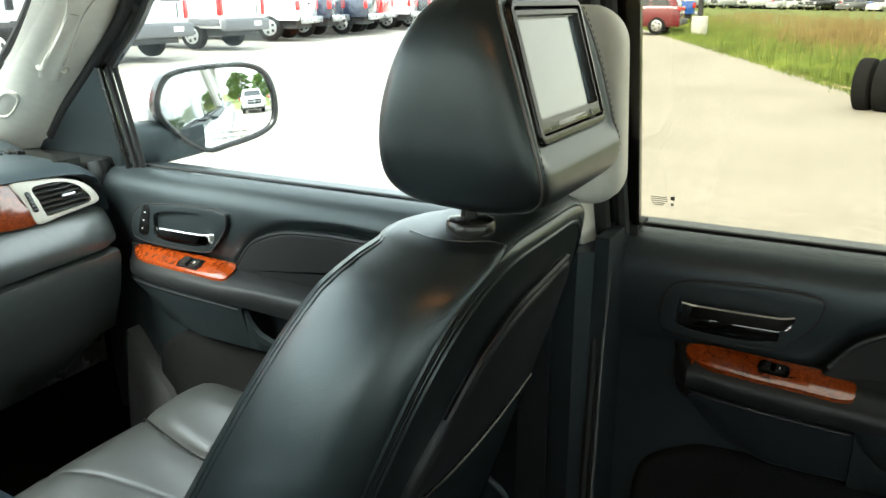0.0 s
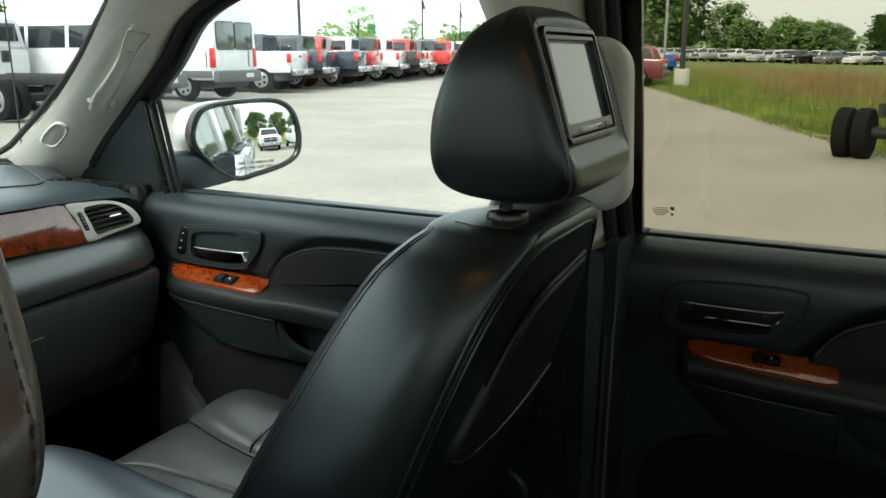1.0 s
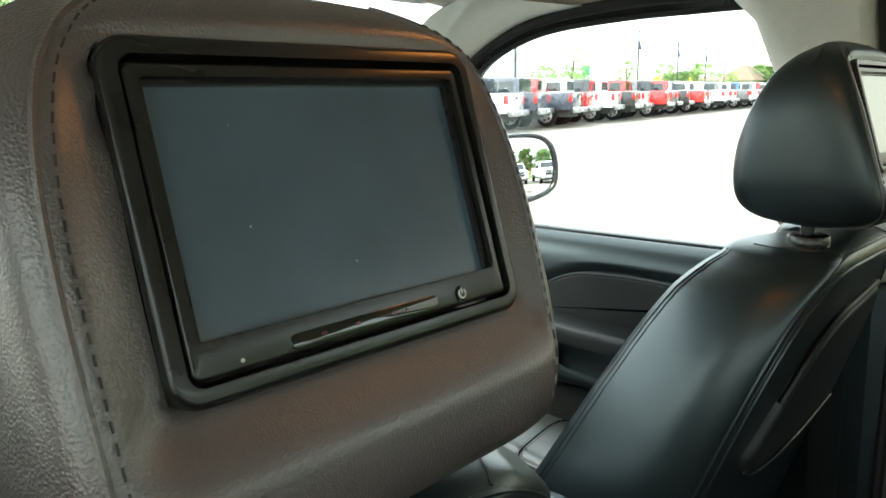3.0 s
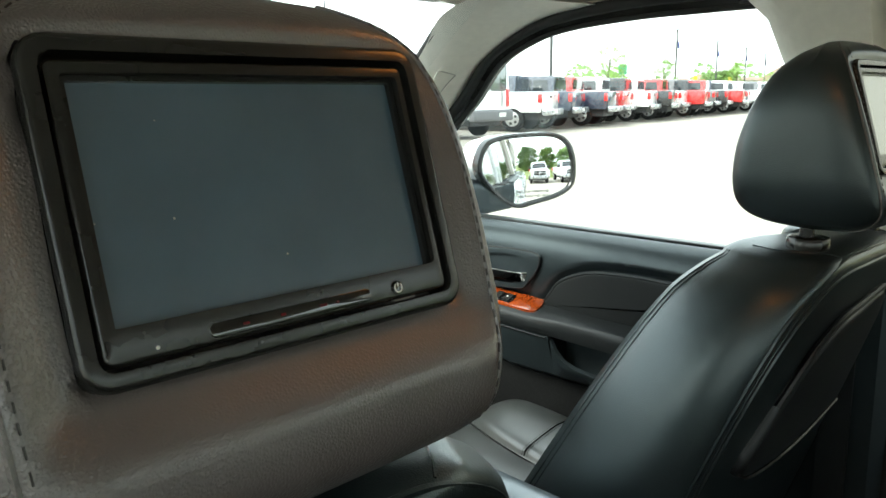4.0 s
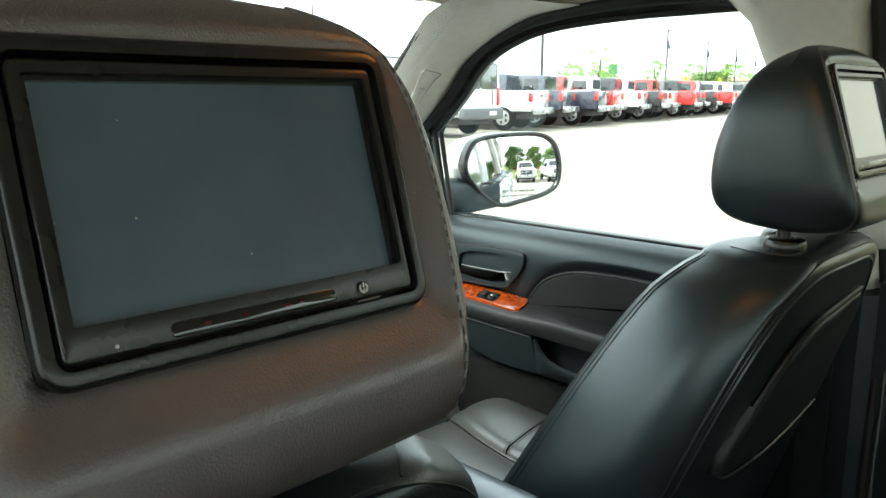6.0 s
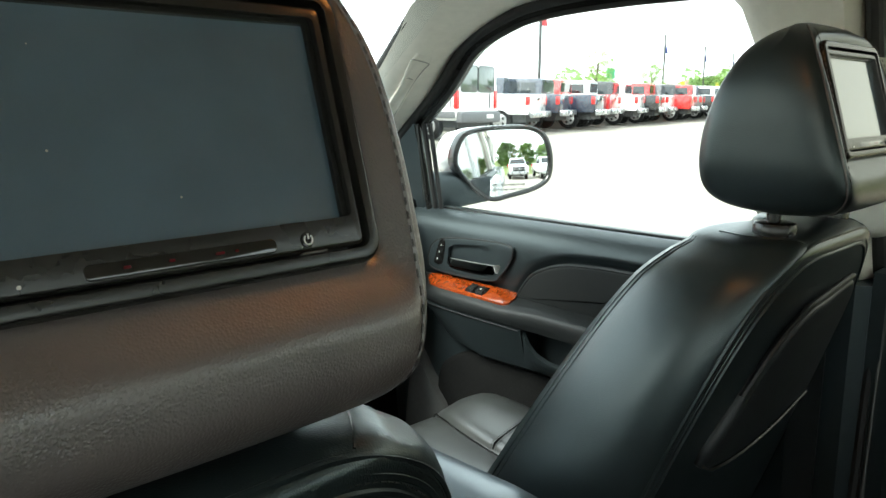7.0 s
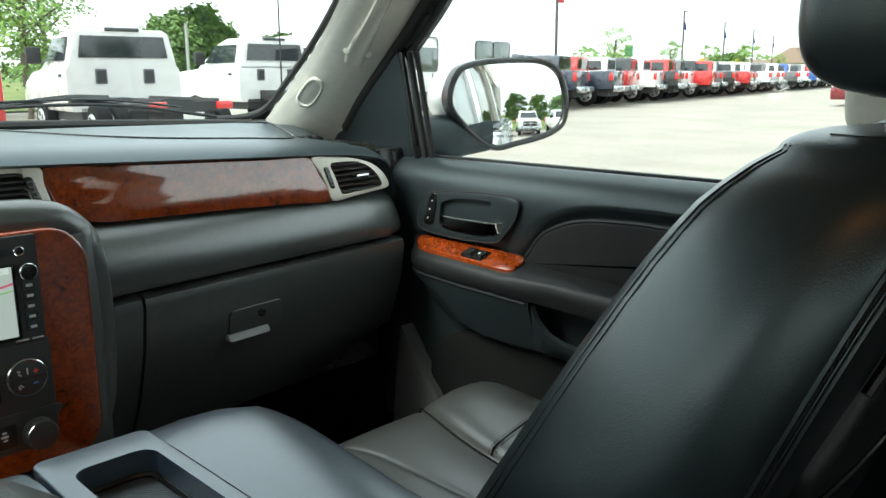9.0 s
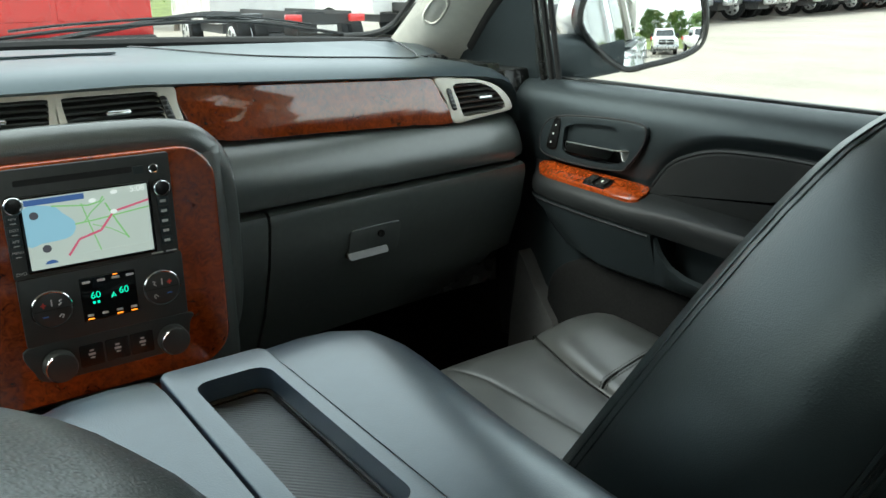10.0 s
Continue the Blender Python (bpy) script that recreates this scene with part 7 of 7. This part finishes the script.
def park(master, x, y, turn, s=1.0):
    ob = copy_thing(master, pose(x, y, ground_z(x, y), 0, 0, turn))
    ob.scale = (s, s, s)
    return ob


masters = {}


def get(kind, paint):
    """The first of a kind stands where it is asked for, the next ones are its copies."""
    words = {"white": "white", "navy": "dark navy", "black": "black", "red": "bright red", "maroon": "dark red", "blue": "blue", "grey": "grey", "silver": "silver"}[paint]
    if kind == "pickup":
        return pickup(PAINTS[paint], words + " pickup truck parked in the row on the lot")
    if kind == "suv":
        return suv(PAINTS[paint], words + " suv parked on the lot")
    if kind == "long_chassis":
        t = chassis_cab("white long chassis truck with bare frame and twin rear wheels")
        for ch in t.children:
            base = ch.name.split(".")[0]
            rear = base == "axle" or (base == "wheel" and sum(v.co.y for v in ch.data.vertices) < 0)
            for v in ch.data.vertices:
                if base == "frame_rail":
                    v.co.y = max(-1.95, v.co.y) if v.co.y < -1 else v.co.y + 2.2
                elif not rear:
                    v.co.y += 2.2
            for sub in ch.children:
                for v in sub.data.vertices:
                    v.co.y += 0.0 if rear else 2.2
        return t
    if kind == "passenger_van":
        return van("white low-roof passenger van with long side windows", True)
    return van("white high-roof cargo van parked in the row") if kind == "van" else chassis_cab("white chassis cab truck with bare frame and twin rear wheels")


def stand(kind, paint, x, y, turn):
    m = pose(x, y, ground_z(x, y), 0, 0, turn)
    if (kind, paint) in masters:
        return copy_thing(masters[kind, paint], m)
    ob = masters[kind, paint] = get(kind, paint)
    ob.matrix_world = m
    return ob


# the long row, tails towards the lane; the nose points away
ROW_TURN = 20.0
colours = ["white", "navy", "navy", "red", "white", "black", "white", "red", "grey", "black", "red", "navy", "white", "silver", "white", "grey", "white", "white", "blue", "white", "grey", "white", "red", "white", "silver", "white"]
for k, c in enumerate(colours):
    axle = Vector((21.43 + 2.46 * k, 17.85 + 2.46 * k * 0.18))
    way = Vector((-math.sin(radians(ROW_TURN)), math.cos(radians(ROW_TURN))))
    p = axle + way * (1.85 + 0.2 * math.sin(k * 2.4))
    stand("pickup", c, p.x, p.y, ROW_TURN + 1.5 * math.sin(k * 1.7))
stand("van", "white", 16.85, 18.35, 7)
stand("passenger_van", "white", 12.75, 17.2, 8)
# bare chassis trucks ahead
stand("chassis", "white", 6.1, 14.6, -6)
stand("chassis", "white", 10.6, 16.6, 2)
stand("long_chassis", "white", 15.03, -1.10, -104)
red = thing("utility_truck", (1.7, 11.5, 0.2), "bright red service body truck with flat rear wall", "truck", "parked trucks")
part("body", box(0.60, 2.82, 10.5, 13.2, 0.75, 2.65, 0.04, 2), PAINTS["red"], red, "bright red box body")
for x0, x1 in ((0.68, 1.68), (1.74, 2.74)):
    door = part("rear_door", box(x0, x1, 10.485, 10.52, 0.95, 2.55, 0.02), PAINTS["red"], red)
    part("door_latch", box(x1 - 0.20, x1 - 0.10, 10.465, 10.488, 1.62, 1.86, 0.01), PLATE, door, "pale door latch")
part("mirror", box(2.90, 3.10, 12.9, 13.0, 1.55, 1.95, 0.03), FRAME, red)
part("mirror_arm", box(2.80, 2.92, 12.93, 12.97, 1.70, 1.74), FRAME, red)
part("bumper", box(0.62, 2.80, 10.35, 10.52, 0.55, 0.78, 0.03), FRAME, red)
for x in (0.85, 2.55):
    for y in (11.4, 14.6):
        wheel(red, x, y, 0.42, 0.28, 1 if x > 1 else -1)
part("cab", box(0.75, 2.65, 13.2, 15.4, 0.70, 2.1, 0.15, 3), PAINTS["red"], red)
part("underbody", box(1.0, 2.4, 10.6, 15.2, 0.45, 0.78), FRAME, red)
for ob in red.children:
    ob.location.z += 0.2
# others
stand("suv", "maroon", 36.0, 10.3, 6)
stand("pickup", "blue", 47.5, 12.6, 10)
for k in range(34):
    az, d = 77.3 + 0.56 * k, 132 + 5 * math.sin(k * 1.9)
    x, y = polar(az, d)
    kind, paint = (("pickup", "white"), ("suv", "grey"), ("pickup", "blue"), ("pickup", "black"), ("suv", "silver"), ("suv", "white"))[(k * 7 + k // 3) % 6]
    stand(kind, "silver" if paint == "blue" and k % 4 else paint, x, y, 62 + 8 * math.sin(k))
for k in range(4):
    x, y = polar(96.5 + 1.6 * k, 80)
    stand("pickup", ("white", "silver")[k % 2], x, y, 80)
# trucks behind, seen in the door mirror
stand("pickup", "white", 2.3, -21.0, -2)
stand("pickup", "white", 5.5, -20.5, -4)


# lamp posts, flags and signs
def lamp_post(az, d, h, flag, base=False):
    x, y = polar(az, d)
    z = ground_z(x, y)
    p = thing("lamp_post", (x, y, z), "tall dark lamp post" + (" with red, white and blue banner" if flag else ""), "lamp post", "lamp posts")
    part("post", cyl((x, y, z + h / 2), (0, 0, 1), 0.11, h, 10), POLE, p)
    part("lamp_head", box(x, x + 0.9, y - 0.15, y + 0.15, z + h - 0.12, z + h, 0.03), POLE, p)
    if base:
        part("concrete_base", cyl((x, y, z + 0.38), (0, 0, 1), 0.33, 0.9, 24, 0.03), CONCRETE, p, "pale concrete base")
    if flag:
        for k, mat in enumerate((FLAG_BLUE, FLAG_WHITE, FLAG_RED) if flag == 3 else (FLAG_RED,)):
            top = z + h * 0.86 - k * h * 0.13
            part("banner", loft([[(x + 0.1, y + o, top), (x + 0.75 - 0.25 * k, y + o + 0.1, top - 0.3), (x + 0.9 - 0.3 * k, y + o, top - h * 0.13), (x + 0.1, y + o, top - h * 0.13)] for o in (0.0, 0.02)]), mat, p, smooth=0)
    return p


FLAG_BLUE = material("blue_flag_cloth", (0.03, 0.05, 0.20), rough=0.8, vary=0.1)
FLAG_WHITE = material("white_flag_cloth", (0.7, 0.7, 0.7), rough=0.8, vary=0.05)
FLAG_RED = material("red_flag_cloth", (0.50, 0.03, 0.04), rough=0.8, vary=0.1)
lamp_post(53.0, 60, 8.2, 1)
lamp_post(61.4, 112, 9.0, 3)
lamp_post(64.0, 138, 9.0, 3)
lamp_post(65.8, 160, 9.0, 3)
lamp_post(67.0, 185, 9.0, 3)
lamp_post(79.2, 36.4, 9.5, 0, True)
x, y = polar(77.9, 98)
pole = thing("utility_pole", (x, y, ground_z(x, y)), "pale grey utility pole by the trees", "utility pole")
part("post", cyl((x, y, 5), (0, 0, 1), 0.16, 10, 10), POLE_GREY, pole)
x, y = polar(28.0, 78)
pole = thing("utility_pole", (x, y, ground_z(x, y)), "pale grey utility pole by the trees", "utility pole")
part("post", cyl((x, y, 3.4), (0, 0, 1), 0.14, 6.0, 10), POLE_GREY, pole)
# low buildings by the road
ROOF = material("brown_roof", (0.20, 0.14, 0.10), rough=0.8, vary=0.2)
WALL = material("pale_building_wall", (0.50, 0.48, 0.44), rough=0.8, vary=0.1)
SIGN_GREEN = material("green_sign", (0.02, 0.28, 0.12), rough=0.5, vary=0.05)
SIGN_YELLOW = material("yellow_sign", (0.75, 0.50, 0.04), rough=0.5, vary=0.05)
for az, d, w, h, rh in ((63.2, 240, 8, 3.0, 3.0), (61.9, 190, 14, 3.6, 0.5), (66.2, 230, 16, 4.0, 1.0), (68.3, 200, 10, 3.5, 3.5), (31.0, 90, 5, 2.6, 0.4)):
    x, y = polar(az, d)
    z = ground_z(x, y)
    b = thing("building", (x, y, z), "low pale commercial building in the distance", "building", "far buildings")
    part("wall", box(x - w / 2, x + w / 2, y - 4, y + 4, z, z + h), WALL, b)
    part("roof", loft([[(x - w / 2 - 0.4, y - 4.4, z + h), (x + w / 2 + 0.4, y - 4.4, z + h), (x + w / 2 + 0.4, y + 4.4, z + h), (x - w / 2 - 0.4, y + 4.4, z + h)], [(x - w * 0.1, y - 0.5, z + h + rh), (x + w * 0.1, y - 0.5, z + h + rh), (x + w * 0.1, y + 0.5, z + h + rh), (x - w * 0.1, y + 0.5, z + h + rh)]]), ROOF, b)
    for k in range(4):
        wx = x - w / 2 + (k + 0.5) * w / 4
        part("window", box(wx - 0.6, wx + 0.6, y - 4.03, y - 3.98, z + 1.0, z + 2.4), GLASS_CAR, b)
for az, d, mat, zz, w, h in ((57.9, 75, SIGN_GREEN, 3.0, 1.3, 0.9), (62.7, 150, SIGN_YELLOW, 3.2, 1.4, 1.2), (64.9, 150, SIGN_YELLOW, 3.0, 1.4, 1.2)):
    x, y = polar(az, d)
    s = thing("road_sign", (x, y, ground_z(x, y)), "road sign on a post by the far road", "road sign", "road signs")
    part("post", cyl((x, y, ground_z(x, y) + zz / 2), (0, 0, 1), 0.06, zz, 8), POLE_GREY, s)
    part("board", box(x - w / 2, x + w / 2, y - 0.03, y + 0.03, ground_z(x, y) + zz - h / 2, ground_z(x, y) + zz + h / 2, 0.01), mat, s)
